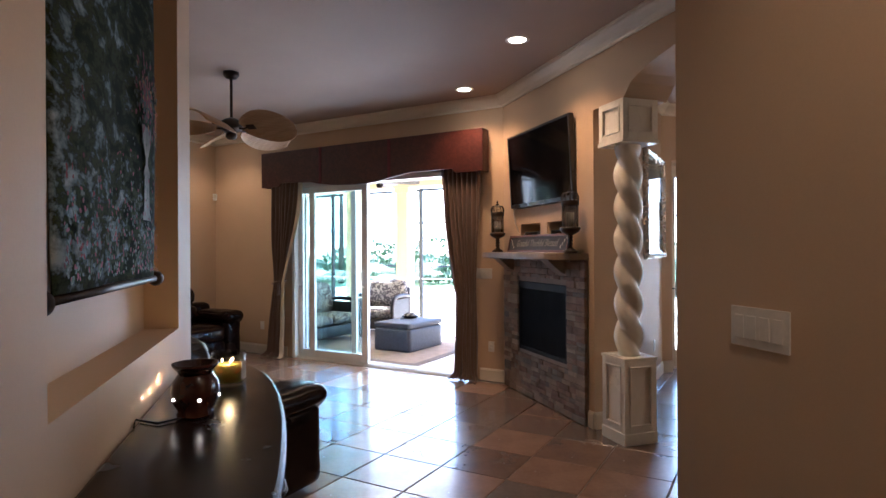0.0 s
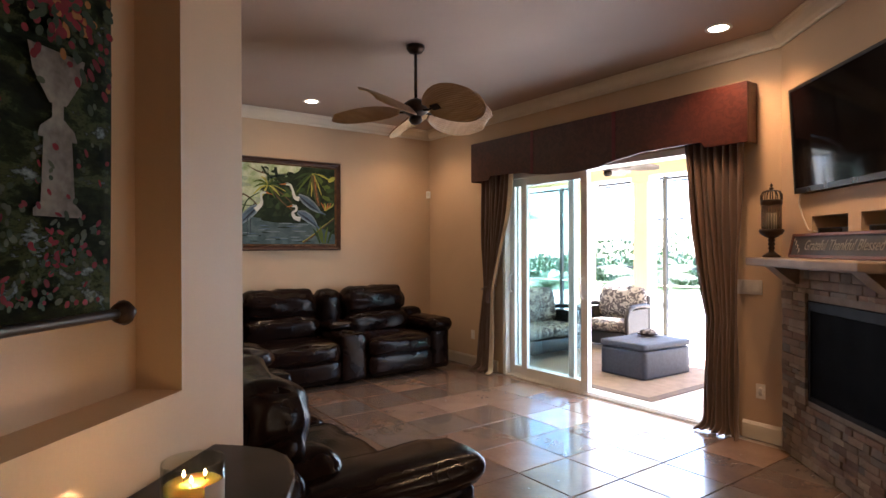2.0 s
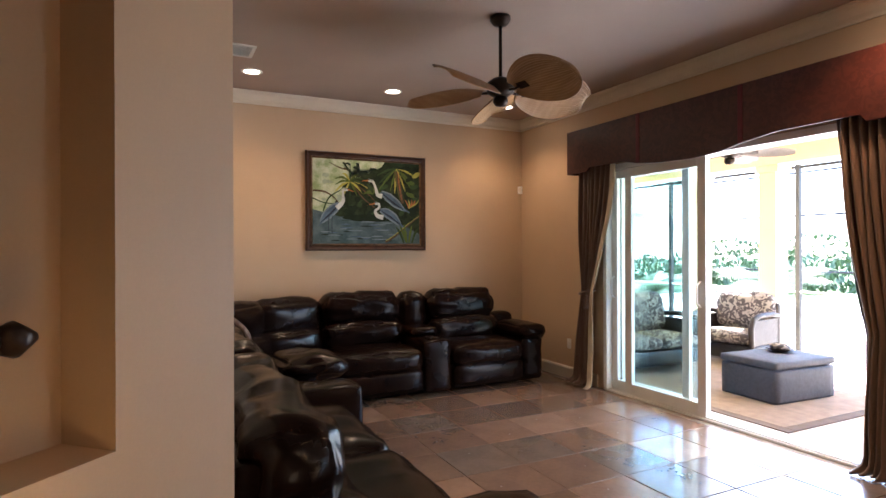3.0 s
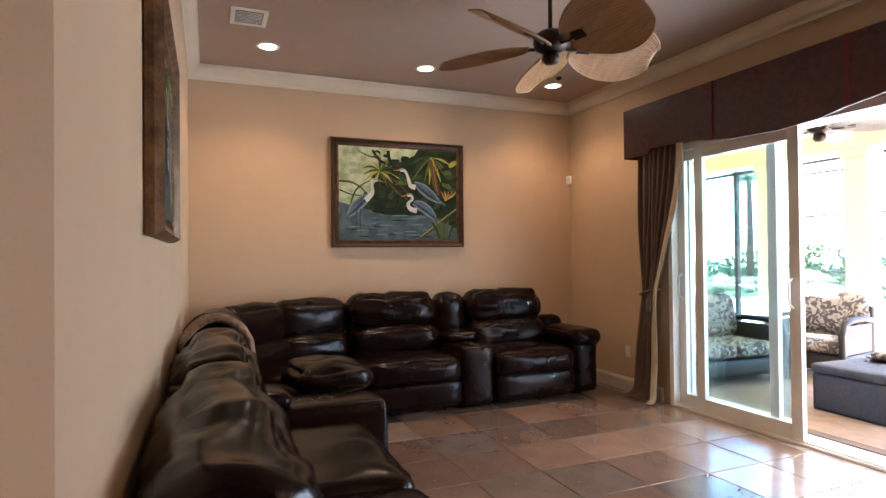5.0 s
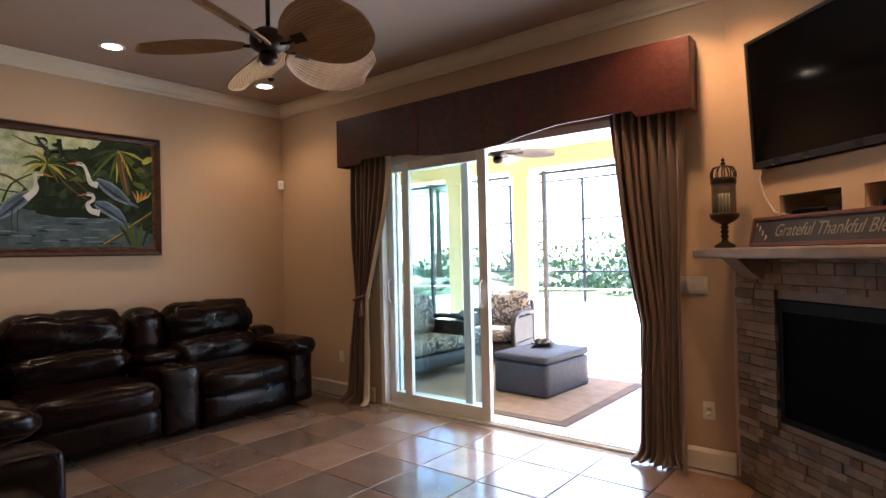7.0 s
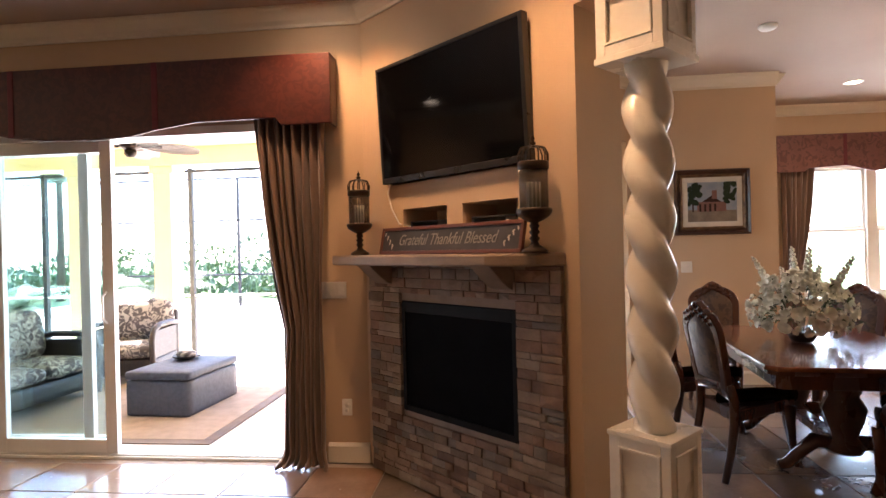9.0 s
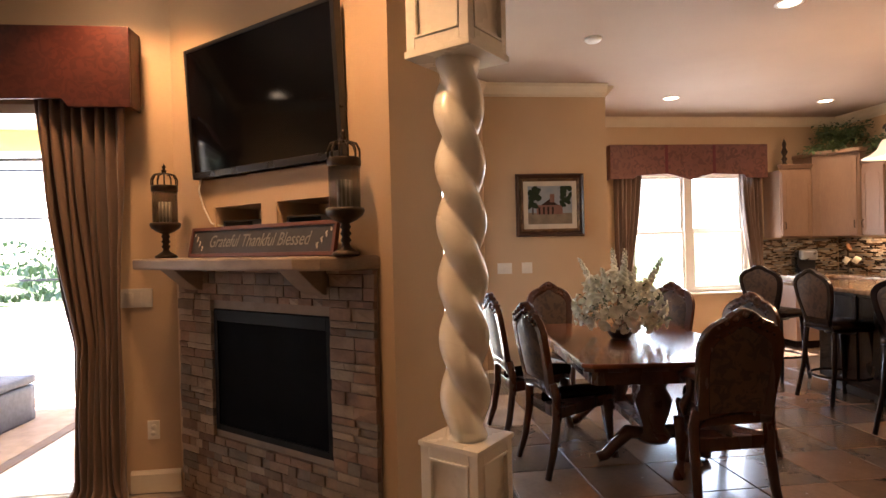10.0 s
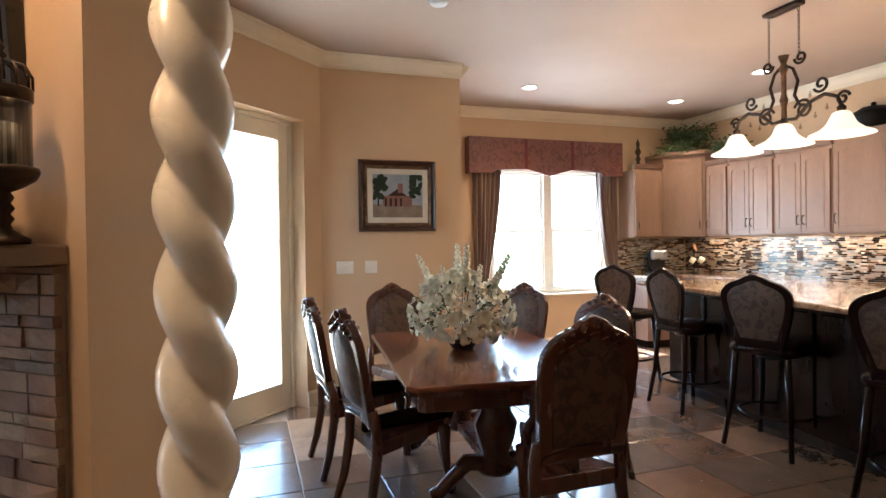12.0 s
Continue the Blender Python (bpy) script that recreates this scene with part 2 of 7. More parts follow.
# ---- mesh helpers ----
class Mesh:
    """Vertices and faces gathered for one object."""

    def __init__(self):
        self.v, self.f, self.mi, self.sm = [], [], [], []

    def add(self, vs, fs, m=None, mi=0, smooth=False):
        o = len(self.v)
        for p in vs:
            p = Vector(p)
            self.v.append(m @ p if m else p)
        for f in fs:
            self.f.append([o + i for i in f])
            self.mi.append(mi)
            self.sm.append(smooth)
        return self

    def box(self, lo, hi, m=None, mi=0):
        x0, y0, z0 = lo
        x1, y1, z1 = hi
        vs = [(x0, y0, z0), (x1, y0, z0), (x1, y1, z0), (x0, y1, z0), (x0, y0, z1), (x1, y0, z1), (x1, y1, z1), (x0, y1, z1)]
        return self.add(vs, [(0, 3, 2, 1), (4, 5, 6, 7), (0, 1, 5, 4), (1, 2, 6, 5), (2, 3, 7, 6), (3, 0, 4, 7)], m, mi)

    def lathe(self, prof, seg=24, m=None, mi=0, smooth=True, squash=1.0, cap=True):
        vs, fs, k = [], [], len(prof)
        for i in range(seg):
            a = 2 * math.pi * i / seg
            for r, z in prof:
                vs.append((r * math.cos(a), r * math.sin(a) * squash, z))
        for i in range(seg):
            j = (i + 1) % seg
            for q in range(k - 1):
                fs.append((i * k + q, j * k + q, j * k + q + 1, i * k + q + 1))
        if cap and prof[0][0] > 1e-6:
            fs.append([i * k for i in range(seg)][::-1])
        if cap and prof[-1][0] > 1e-6:
            fs.append([i * k + k - 1 for i in range(seg)])
        return self.add(vs, fs, m, mi, smooth)

    def tube(self, pts, r, seg=8, m=None, mi=0, closed=False):
        pts = [Vector(p) for p in pts]
        n = len(pts)
        rad = r if isinstance(r, (list, tuple)) else [r] * n
        vs, fs = [], []
        side = None
        for i, p in enumerate(pts):
            d = (pts[min(i + 1, n - 1)] - pts[max(i - 1, 0)]).normalized()
            if side is None:
                side = d.orthogonal().normalized()
            side = (side - d * side.dot(d)).normalized()
            up = d.cross(side)
            for k in range(seg):
                a = 2 * math.pi * k / seg
                vs.append(p + (side * math.cos(a) + up * math.sin(a)) * rad[i])
        for i in range(n - 1):
            for k in range(seg):
                j = (k + 1) % seg
                fs.append((i * seg + k, i * seg + j, (i + 1) * seg + j, (i + 1) * seg + k))
        fs.append(list(range(seg))[::-1])
        fs.append([(n - 1) * seg + k for k in range(seg)])
        return self.add(vs, fs, m, mi, True)

    def prism(self, poly, z0, z1, m=None, mi=0):
        """A flat outline in x and y, given anticlockwise, raised from z0 to z1."""
        n = len(poly)
        vs = [(x, y, z0) for x, y in poly] + [(x, y, z1) for x, y in poly]
        fs = [list(range(n))[::-1], list(range(n, 2 * n))] + [(i, (i + 1) % n, n + (i + 1) % n, n + i) for i in range(n)]
        return self.add(vs, fs, m, mi)

    def soft(self, lo, hi, r=0.06, puff=0.02, wr=0.004, n=9, m=None, mi=0, seed=0.0):
        """A padded block with round edges, swollen faces and creases."""
        lo, hi = Vector(lo), Vector(hi)
        c, h = (lo + hi) / 2, (hi - lo) / 2
        r = min(r, min(h) * 0.98)
        inner = h - Vector((r, r, r))
        index, vs, fs = {}, [], []

        def vert(a):
            if a in index:
                return index[a]
            u = Vector([math.sin(math.pi / 2 * (2 * t / n - 1)) for t in a])
            p = Vector([u[i] * h[i] for i in range(3)])
            q = Vector([max(-inner[i], min(inner[i], p[i])) for i in range(3)])
            d = p - q
            out = d.normalized() if d.length > 1e-7 else Vector((0, 0, 0))
            p = q + out * min(r, d.length if sum(abs(abs(u[i]) - 1) < 1e-6 for i in range(3)) == 0 else r)
            for i in range(3):
                if abs(abs(u[i]) - 1) < 1e-6:
                    j, k = (i + 1) % 3, (i + 2) % 3
                    p[i] += math.copysign(puff, u[i]) * (1 - u[j] ** 2) * (1 - u[k] ** 2)
            w = c + p
            fold = abs(noise.noise(Vector((w.x * 13 + seed, w.y * 3, w.z * 3.5)))) if h.x > 0.4 else 0.0
            p += out * (wr * 2 * (noise.noise(Vector((w.x * 5 + seed, w.y * 5, w.z * 14))) + 0.35 * noise.noise(w * 13 + Vector((seed, 0, 0))) - 0.7 * fold))
            vs.append(c + p)
            index[a] = len(vs) - 1
            return index[a]

        for ax in range(3):
            j, k = (ax + 1) % 3, (ax + 2) % 3
            for end in (0, n):
                for s in range(n):
                    for t in range(n):
                        quad = []
                        for ds, dt in ((0, 0), (1, 0), (1, 1), (0, 1)):
                            a = [0, 0, 0]
                            a[ax], a[j], a[k] = end, s + ds, t + dt
                            quad.append(vert(tuple(a)))
                        fs.append(quad if end else quad[::-1])
        return self.add(vs, fs, m, mi, True)

    def cloth(self, fn, nu, nv, thick=0.0, m=None, mi=0):
        vs = [fn(i / nu, j / nv) for i in range(nu + 1) for j in range(nv + 1)]
        k = nv + 1
        fs = [(i * k + j, (i + 1) * k + j, (i + 1) * k + j + 1, i * k + j + 1) for i in range(nu) for j in range(nv)]
        if thick:
            o = len(vs)
            vs = vs + [Vector(p) + Vector((0, thick, 0)) for p in vs]
            rim = [i * k for i in range(nu + 1)] + [nu * k + j for j in range(1, nv + 1)] + [i * k + nv for i in range(nu - 1, -1, -1)] + [j for j in range(nv - 1, 0, -1)]
            fs = fs + [tuple(i + o for i in f[::-1]) for f in fs] + [(rim[q], rim[(q + 1) % len(rim)], rim[(q + 1) % len(rim)] + o, rim[q] + o) for q in range(len(rim))]
        return self.add(vs, fs, m, mi, True)

    def data(self, name, mats):
        me = bpy.data.meshes.new(name)
        me.from_pydata([tuple(p) for p in self.v], [], self.f)
        for mt in mats:
            me.materials.append(mt)
        me.polygons.foreach_set("material_index", self.mi)
        me.polygons.foreach_set("use_smooth", self.sm)
        me.update()
        return me


def put(ob, parent, bevel=0.0, label=""):
    if parent is not None:
        ob.parent = parent
    if bevel:
        mod = ob.modifiers.new("bevel", "BEVEL")
        mod.width, mod.segments, mod.limit_method = bevel, 2, "ANGLE"
    if label:
        ob["label"] = label
    return ob


def part(name, mesh, mat, parent=None, label="", bevel=0.0):
    """One mesh object, a part of its parent or of the setting."""
    mats = mat if isinstance(mat, (list, tuple)) else [mat]
    return put(new(name, mesh.data(name, mats)), parent, bevel, label)


def thing(name, label, category, at=None, group=""):
    e = new(name)
    e.empty_display_size = 0.1
    if at is not None:
        e.matrix_basis = at
    return tagged(e, label, category, group)


def structure(name, mesh, mat, label="", bevel=0.0):
    return tagged(part(name, mesh, mat, None, label, bevel), label, kind="structure")


def B(lo, hi):
    return Mesh().box(lo, hi)


# ---- the room ----
LEFT, BACK, GARDEN = -6.24, 4.095, 8.29       # inner faces: left wall, wall behind the sofa, wall of the sliding door
RIGHT, DINE, FAR = 6.5, 10.6, 12.2
HEARTH = pose(-1.46, 8.29, 0, 0, 0, -41.7)    # x along the hearth wall, y into it
NICHE = pose(-1.21, 4.095, 0, 0, 0, -45)       # x along the niche wall towards the hall, -y into it
SWITCH = pose(0.85, 4.46, 0, 0, 0, -46)       # x along the switch wall, y into it
DOORW = pose(0.95, 10.6, 0, 0, 0, 225)        # x from the dining corner along the garden-door wall, -y out of doors

SLAB = [(-6.44, -1.5), (6.7, -1.5), (6.7, 12.4), (2.13, 12.4), (2.13, 10.8), (0.81, 10.74), (-1.44, 8.49), (-6.44, 8.49)]
floor = structure("floor", Mesh().prism(SLAB, -0.2, -0.008), GROUT, "tan grout bed of the tiled floor")
structure("ceiling", Mesh().prism(SLAB, CEIL, CEIL + 0.2), CEILP, "flat beige painted ceiling")
structure("wall_west", B((LEFT - 0.2, BACK - 0.2, 0), (LEFT, GARDEN + 0.2, CEIL)), PAINT, "plain tan painted wall behind the sofa")
structure("wall_south", B((LEFT, BACK - 0.2, 0), (-1.21, BACK, CEIL)), PAINT, "plain tan painted wall")
SL0, SL1, SLT = -4.66, -1.86, 2.42
garden = Mesh()
garden.box((LEFT, GARDEN, 0), (SL0, GARDEN + 0.2, CEIL)).box((SL1, GARDEN, 0), (-1.2, GARDEN + 0.2, CEIL)).box((SL0, GARDEN, SLT), (SL1, GARDEN + 0.2, CEIL))
structure("wall_garden", garden, PAINT, "tan painted wall round the sliding glass door")

# hearth wall with television recess, two box shelves and the arch
JAMB, SPRING, RISE, SPAN, THICK = 1.77, 2.17, 2.64, 2.6, 0.30
TV0, TV1, TVB, TVT = 0.33, 1.45, 1.915, 2.62
CUB = [(0.43, 0.85), (0.98, 1.40)]
CB, CT = 1.62, 1.752
hw = Mesh()
xs = [0.0, TV0, CUB[0][0], CUB[0][1], CUB[1][0], CUB[1][1], TV1, JAMB]
for a, b in zip(xs, xs[1:]):
    mid = (a + b) / 2
    in_tv, in_cub = TV0 < mid < TV1, any(p < mid < q for p, q in CUB)
    cuts = [(0, CB if in_cub else (TVB if in_tv else CEIL))]
    if in_cub:
        cuts.append((CT, TVB))
    if in_tv:
        cuts.append((TVT, CEIL))
    for z0, z1 in cuts:
        hw.box((a, 0, z0), (b, THICK, z1), HEARTH)
hw.box((0, THICK, 0), (JAMB, THICK + 0.1, CEIL), HEARTH)
hw.box((JAMB, 0, RISE), (SPRING, THICK + 0.1, CEIL), HEARTH)
N = 28
for i in range(N):
    a, b = SPRING + SPAN * i / N, SPRING + SPAN * (i + 1) / N
    za, zb = [RISE + 0.27 * math.sqrt(max(0, 1 - ((s - SPRING - SPAN / 2) / (SPAN / 2)) ** 2)) for s in (a, b)]
    d = THICK + 0.1
    vs = [(a, 0, za), (b, 0, zb), (b, d, zb), (a, d, za), (a, 0, CEIL), (b, 0, CEIL), (b, d, CEIL), (a, d, CEIL)]
    hw.add(vs, [(0, 3, 2, 1), (4, 5, 6, 7), (0, 1, 5, 4), (1, 2, 6, 5), (2, 3, 7, 6), (3, 0, 4, 7)], HEARTH)
hw.box((SPRING + SPAN, 0, 0), (6.9, THICK + 0.1, CEIL), HEARTH)
structure("wall_hearth", hw, PAINT, "tan painted wall with an arched opening and a television recess")

# niche wall
NX0, NX1, NZ0, NZ1, ND = 0.312, 1.67, 1.18, 2.95, 0.13
nw = Mesh()
for lo, hi in (((0, -0.3, 0), (NX0, 0, CEIL)), ((NX1, -0.3, 0), (4.6, 0, CEIL)), ((NX0, -0.3, 0), (NX1, 0, NZ0)), ((NX0, -0.3, NZ1), (NX1, 0, CEIL)), ((NX0, -0.3, NZ0), (NX1, -ND, NZ1))):
    nw.box(lo, hi, NICHE)
structure("wall_niche", nw, PAINT, "tan painted wall with a deep picture niche")
sw = Mesh().box((0, 0, 0), (5.2, 0.16, CEIL), SWITCH)
structure("wall_switch", sw, PAINT, "tan painted hall wall")

# dining side
G0, G1, GT = 0.235, 1.20, 2.55
dw = Mesh()
for lo, hi in (((0, -0.2, 0), (G0, 0, CEIL)), ((G1, -0.2, 0), (1.345, 0, CEIL)), ((G0, -0.2, GT), (G1, 0, CEIL))):
    dw.box(lo, hi, DOORW)
structure("wall_door", dw, PAINT, "tan painted wall round the garden door")
structure("wall_dining", Mesh().box((0.95, DINE, 0), (2.33, DINE + 0.2, CEIL)).box((2.13, DINE + 0.2, 0), (2.33, FAR + 0.2, CEIL)), PAINT, "tan painted dining wall")
WX0, WX1, WZ0, WZ1 = 3.35, 5.12, 0.74, 2.45
fw = Mesh().box((2.33, FAR, 0), (WX0, FAR + 0.2, CEIL)).box((WX1, FAR, 0), (RIGHT, FAR + 0.2, CEIL)).box((WX0, FAR, 0), (WX1, FAR + 0.2, WZ0)).box((WX0, FAR, WZ1), (WX1, FAR + 0.2, CEIL))
structure("wall_far", fw, PAINT, "tan painted kitchen wall round the window")
structure("wall_east", B((RIGHT, -1.5, 0), (RIGHT + 0.2, FAR + 0.2, CEIL)), PAINT, "tan painted kitchen wall")
structure("wall_entry", B((-1.42, -1.5, 0), (RIGHT, -1.3, CEIL)), PAINT, "plain tan painted wall")
structure("wall_hall", B((-1.62, -1.5, 0), (-1.42, BACK - 0.2, CEIL)), PAINT, "plain tan painted wall")


def run(profile, a, b, nrm):
    """A moulding of the given profile (out, up) from a to b."""
    a, b, nrm = Vector(a), Vector(b), Vector(nrm).normalized()
    k = len(profile)
    vs = [p + nrm * o + Vector((0, 0, u)) for p in (a, b) for o, u in profile]
    fs = [(i, (i + 1) % k, k + (i + 1) % k, k + i) for i in range(k)] + [list(range(k))[::-1], list(range(k, 2 * k))]
    return Mesh().add(vs, fs)


CROWN = [(0.0, 0.0), (0.0, -0.125), (0.014, -0.125), (0.018, -0.105), (0.045, -0.085), (0.072, -0.045), (0.088, -0.03), (0.092, -0.014), (0.105, -0.012), (0.105, 0.0)]
BASE = [(0.0, 0.0), (0.016, 0.0), (0.016, 0.115), (0.010, 0.128), (0.004, 0.14), (0.0, 0.14)]


def moulding(kind, a, b, nrm):
    z = CEIL - 0.001 if kind == "crown" else 0.0
    prof = CROWN if kind == "crown" else BASE
    structure("crown_trim" if kind == "crown" else "baseboard", run(prof, (*a, z), (*b, z), (*nrm, 0)), TRIM)


def local(m, x, y=0.0):
    p = m @ Vector((x, y, 0))
    return (p.x, p.y)


hn = (-0.6652, -0.7466)
nn = (0.7071, 0.7071)
for kind in ("crown", "base"):
    moulding(kind, (LEFT, BACK), (LEFT, GARDEN), (1, 0))
    moulding(kind, (LEFT, BACK), (-1.21, BACK), (0, 1))
    moulding(kind, local(NICHE, 0), local(NICHE, 4.6), nn)
    moulding(kind, (0.95, DINE), (2.33, DINE), (0, -1))
    moulding(kind, (2.33, DINE), (2.33, FAR), (1, 0))
moulding("crown", (LEFT, GARDEN), (-1.46, GARDEN), (0, -1))
moulding("base", (LEFT, GARDEN), (SL0 - 0.1, GARDEN), (0, -1))
moulding("base", (SL1 + 0.1, GARDEN), (-1.46, GARDEN), (0, -1))
moulding("crown", local(HEARTH, 0), local(HEARTH, 6.9), hn)
moulding("base", local(HEARTH, 1.69), local(HEARTH, JAMB), hn)
moulding("base", local(HEARTH, JAMB), local(HEARTH, JAMB, THICK + 0.1), (0.7466, -0.6652))
moulding("crown", local(DOORW, 0), local(DOORW, 1.345), (0.7071, -0.7071))
moulding("base", local(DOORW, 0), local(DOORW, G0), (0.7071, -0.7071))
moulding("base", local(DOORW, G1), local(DOORW, 1.345), (0.7071, -0.7071))
structure("wall_nook", B((-0.16, 7.60, 0), (0.0, 9.80, CEIL)), PAINT, "tan painted wall between the archway and the garden door")
moulding("crown", (0.0, 7.60), (0.0, 9.65), (1, 0))
moulding("base", (0.0, 7.60), (0.0, 9.65), (1, 0))
moulding("crown", (2.33, FAR), (RIGHT, FAR), (0, -1))
moulding("base", (2.33, FAR), (5.3, FAR), (0, -1))
moulding("crown", (RIGHT, 0), (RIGHT, FAR), (-1, 0))


# ---- sliding door, garden door, window ----
def sash(parent, x0, x1, z0, z1, y, w=0.075, d=0.045, mat=None, kind="door_panel", pane_mat=None):
    """A framed pane in the wall's plane."""
    fr = Mesh()
    fr.box((x0, y, z0), (x0 + w, y + d, z1)).box((x1 - w, y, z0), (x1, y + d, z1))
    fr.box((x0 + w, y, z0), (x1 - w, y + d, z0 + w * 1.15)).box((x0 + w, y, z1 - w), (x1 - w, y + d, z1))
    f = part(kind, fr, mat or WHITE, parent, "", 0.004)
    pane = part("pane", Mesh().box((x0 + w - 0.005, y + d / 2 - 0.003, z0 + w), (x1 - w + 0.005, y + d / 2 + 0.003, z1 - w)), pane_mat or CLEAR, f, "clear glass pane")
    pane.visible_shadow = False
    return f


slider = tagged(new("door_1"), "white framed sliding glass door standing half open", kind="structure")
fr = Mesh()
fr.box((SL0, GARDEN - 0.012, 0), (SL0 + 0.05, GARDEN + 0.2, SLT)).box((SL1 - 0.05, GARDEN - 0.012, 0), (SL1, GARDEN + 0.2, SLT)).box((SL0, GARDEN - 0.012, SLT - 0.06), (SL1, GARDEN + 0.2, SLT))
part("door_frame", fr, WHITE, slider, "white vinyl door frame", 0.004)
tr = Mesh().box((SL0, GARDEN + 0.0, -0.006), (SL1, GARDEN + 0.21, 0.012))
for k in range(4):
    tr.box((SL0, GARDEN + 0.02 + 0.05 * k, 0.012), (SL1, GARDEN + 0.03 + 0.05 * k, 0.026))
part("track", tr, WHITE, slider, "grooved white door track", 0.001)
p1 = sash(slider, -4.36, -3.372, 0.03, SLT - 0.062, GARDEN + 0.012, 0.09, pane_mat=DOORGLASS)
p2 = sash(slider, -4.61, -3.60, 0.03, SLT - 0.062, GARDEN + 0.066, 0.08, pane_mat=DOORGLASS)
p3 = sash(slider, -4.60, -3.45, 0.03, SLT - 0.062, GARDEN + 0.122, 0.08, pane_mat=DOORGLASS)
for px, own in ((-3.43, p1), (-4.57, p2)):
    y = GARDEN + (0.012 if own is p1 else 0.066)
    part("handle", Mesh().tube([(px, y, 1.0), (px, y - 0.045, 1.03), (px, y - 0.045, 1.2), (px, y, 1.23)], 0.009, 8), WHITE, own, "white pull handle")

gd = tagged(new("door_2"), "white garden door with one full glass pane", kind="structure")
gd.matrix_basis = DOORW
gf = Mesh()
for a, b in ((G0, G0 + 0.035), (G1 - 0.035, G1)):
    gf.box((a, -0.215, 0), (b, -0.13, GT))
gf.box((G0 + 0.035, -0.215, GT - 0.035), (G1 - 0.035, -0.13, GT)).box((G0 + 0.035, -0.215, 0), (G1 - 0.035, -0.14, 0.02))
part("door_frame", gf, TRIM, gd, "cream door frame", 0.003)
leaf = Mesh()
D0, D1, DB, DT = G0 + 0.038, G1 - 0.038, 0.023, GT - 0.038
leaf.box((D0, -0.20, DB), (D0 + 0.105, -0.155, DT)).box((D1 - 0.105, -0.20, DB), (D1, -0.155, DT))
leaf.box((D0 + 0.105, -0.20, DB), (D1 - 0.105, -0.155, DB + 0.20)).box((D0 + 0.105, -0.20, DT - 0.13), (D1 - 0.105, -0.155, DT))
gs = part("door", leaf, TRIM, gd, "cream door leaf", 0.004)
bead = Mesh()
P0, P1, PB, PT = D0 + 0.105, D1 - 0.105, DB + 0.20, DT - 0.13
for lo, hi in (((P0, PB), (P0 + 0.014, PT)), ((P1 - 0.014, PB), (P1, PT)), ((P0 + 0.014, PB), (P1 - 0.014, PB + 0.014)), ((P0 + 0.014, PT - 0.014), (P1 - 0.014, PT))):
    bead.box((lo[0], -0.19, lo[1]), (hi[0], -0.149, hi[1]))
part("glazing_bead", bead, TRIM, gs, "", 0.003)
gp = part("pane", Mesh().box((P0, -0.181, PB), (P1, -0.175, PT)), CLEAR, gs, "clear glass pane")
gp.visible_shadow = False
part("handle", Mesh().tube([(D1 - 0.05, -0.155, 1.0), (D1 - 0.05, -0.11, 1.0), (D1 - 0.09, -0.105, 1.0), (D1 - 0.17, -0.105, 0.995)], 0.009, 8), BRONZE, gs, "bronze lever handle")
# Made-up overhang, out of view, that keeps direct sun off the floor indoors.
structure("door_sun_block", Mesh().box((-0.3, -1.5, 2.78), (1.4, -0.2, 2.9), DOORW), YELLOW, "added yellow slab over the garden door that blocks the sun")

win = tagged(new("window_1"), "white double-hung window pair with clear panes", kind="structure")
wf = Mesh()
wf.box((WX0, FAR + 0.08, WZ0), (WX0 + 0.05, FAR + 0.17, WZ1)).box((WX1 - 0.05, FAR + 0.08, WZ0), (WX1, FAR + 0.17, WZ1)).box((WX0 + 0.05, FAR + 0.08, WZ1 - 0.05), (WX1 - 0.05, FAR + 0.17, WZ1)).box((WX0 + 0.05, FAR + 0.08, WZ0), (WX1 - 0.05, FAR + 0.17, WZ0 + 0.05))
WM = (WX0 + WX1) / 2
wf.box((WM - 0.06, FAR + 0.08, WZ0 + 0.05), (WM + 0.06, FAR + 0.17, WZ1 - 0.05))
part("window_frame", wf, WHITE, win, "white window frame", 0.003)
for a, b in ((WX0 + 0.05, WM - 0.06), (WM + 0.06, WX1 - 0.05)):
    zm = (WZ0 + WZ1) / 2 + 0.02
    sash(win, a, b, WZ0 + 0.05, zm, FAR + 0.10, 0.035, 0.03, None, "sash")
    sash(win, a, b, zm, WZ1 - 0.05, FAR + 0.132, 0.035, 0.03, None, "sash")
part("window_sill", Mesh().box((WX0 - 0.05, FAR - 0.05, WZ0 - 0.03), (WX1 + 0.05, FAR + 0.08, WZ0)), TRIM, win, "cream window sill", 0.006)


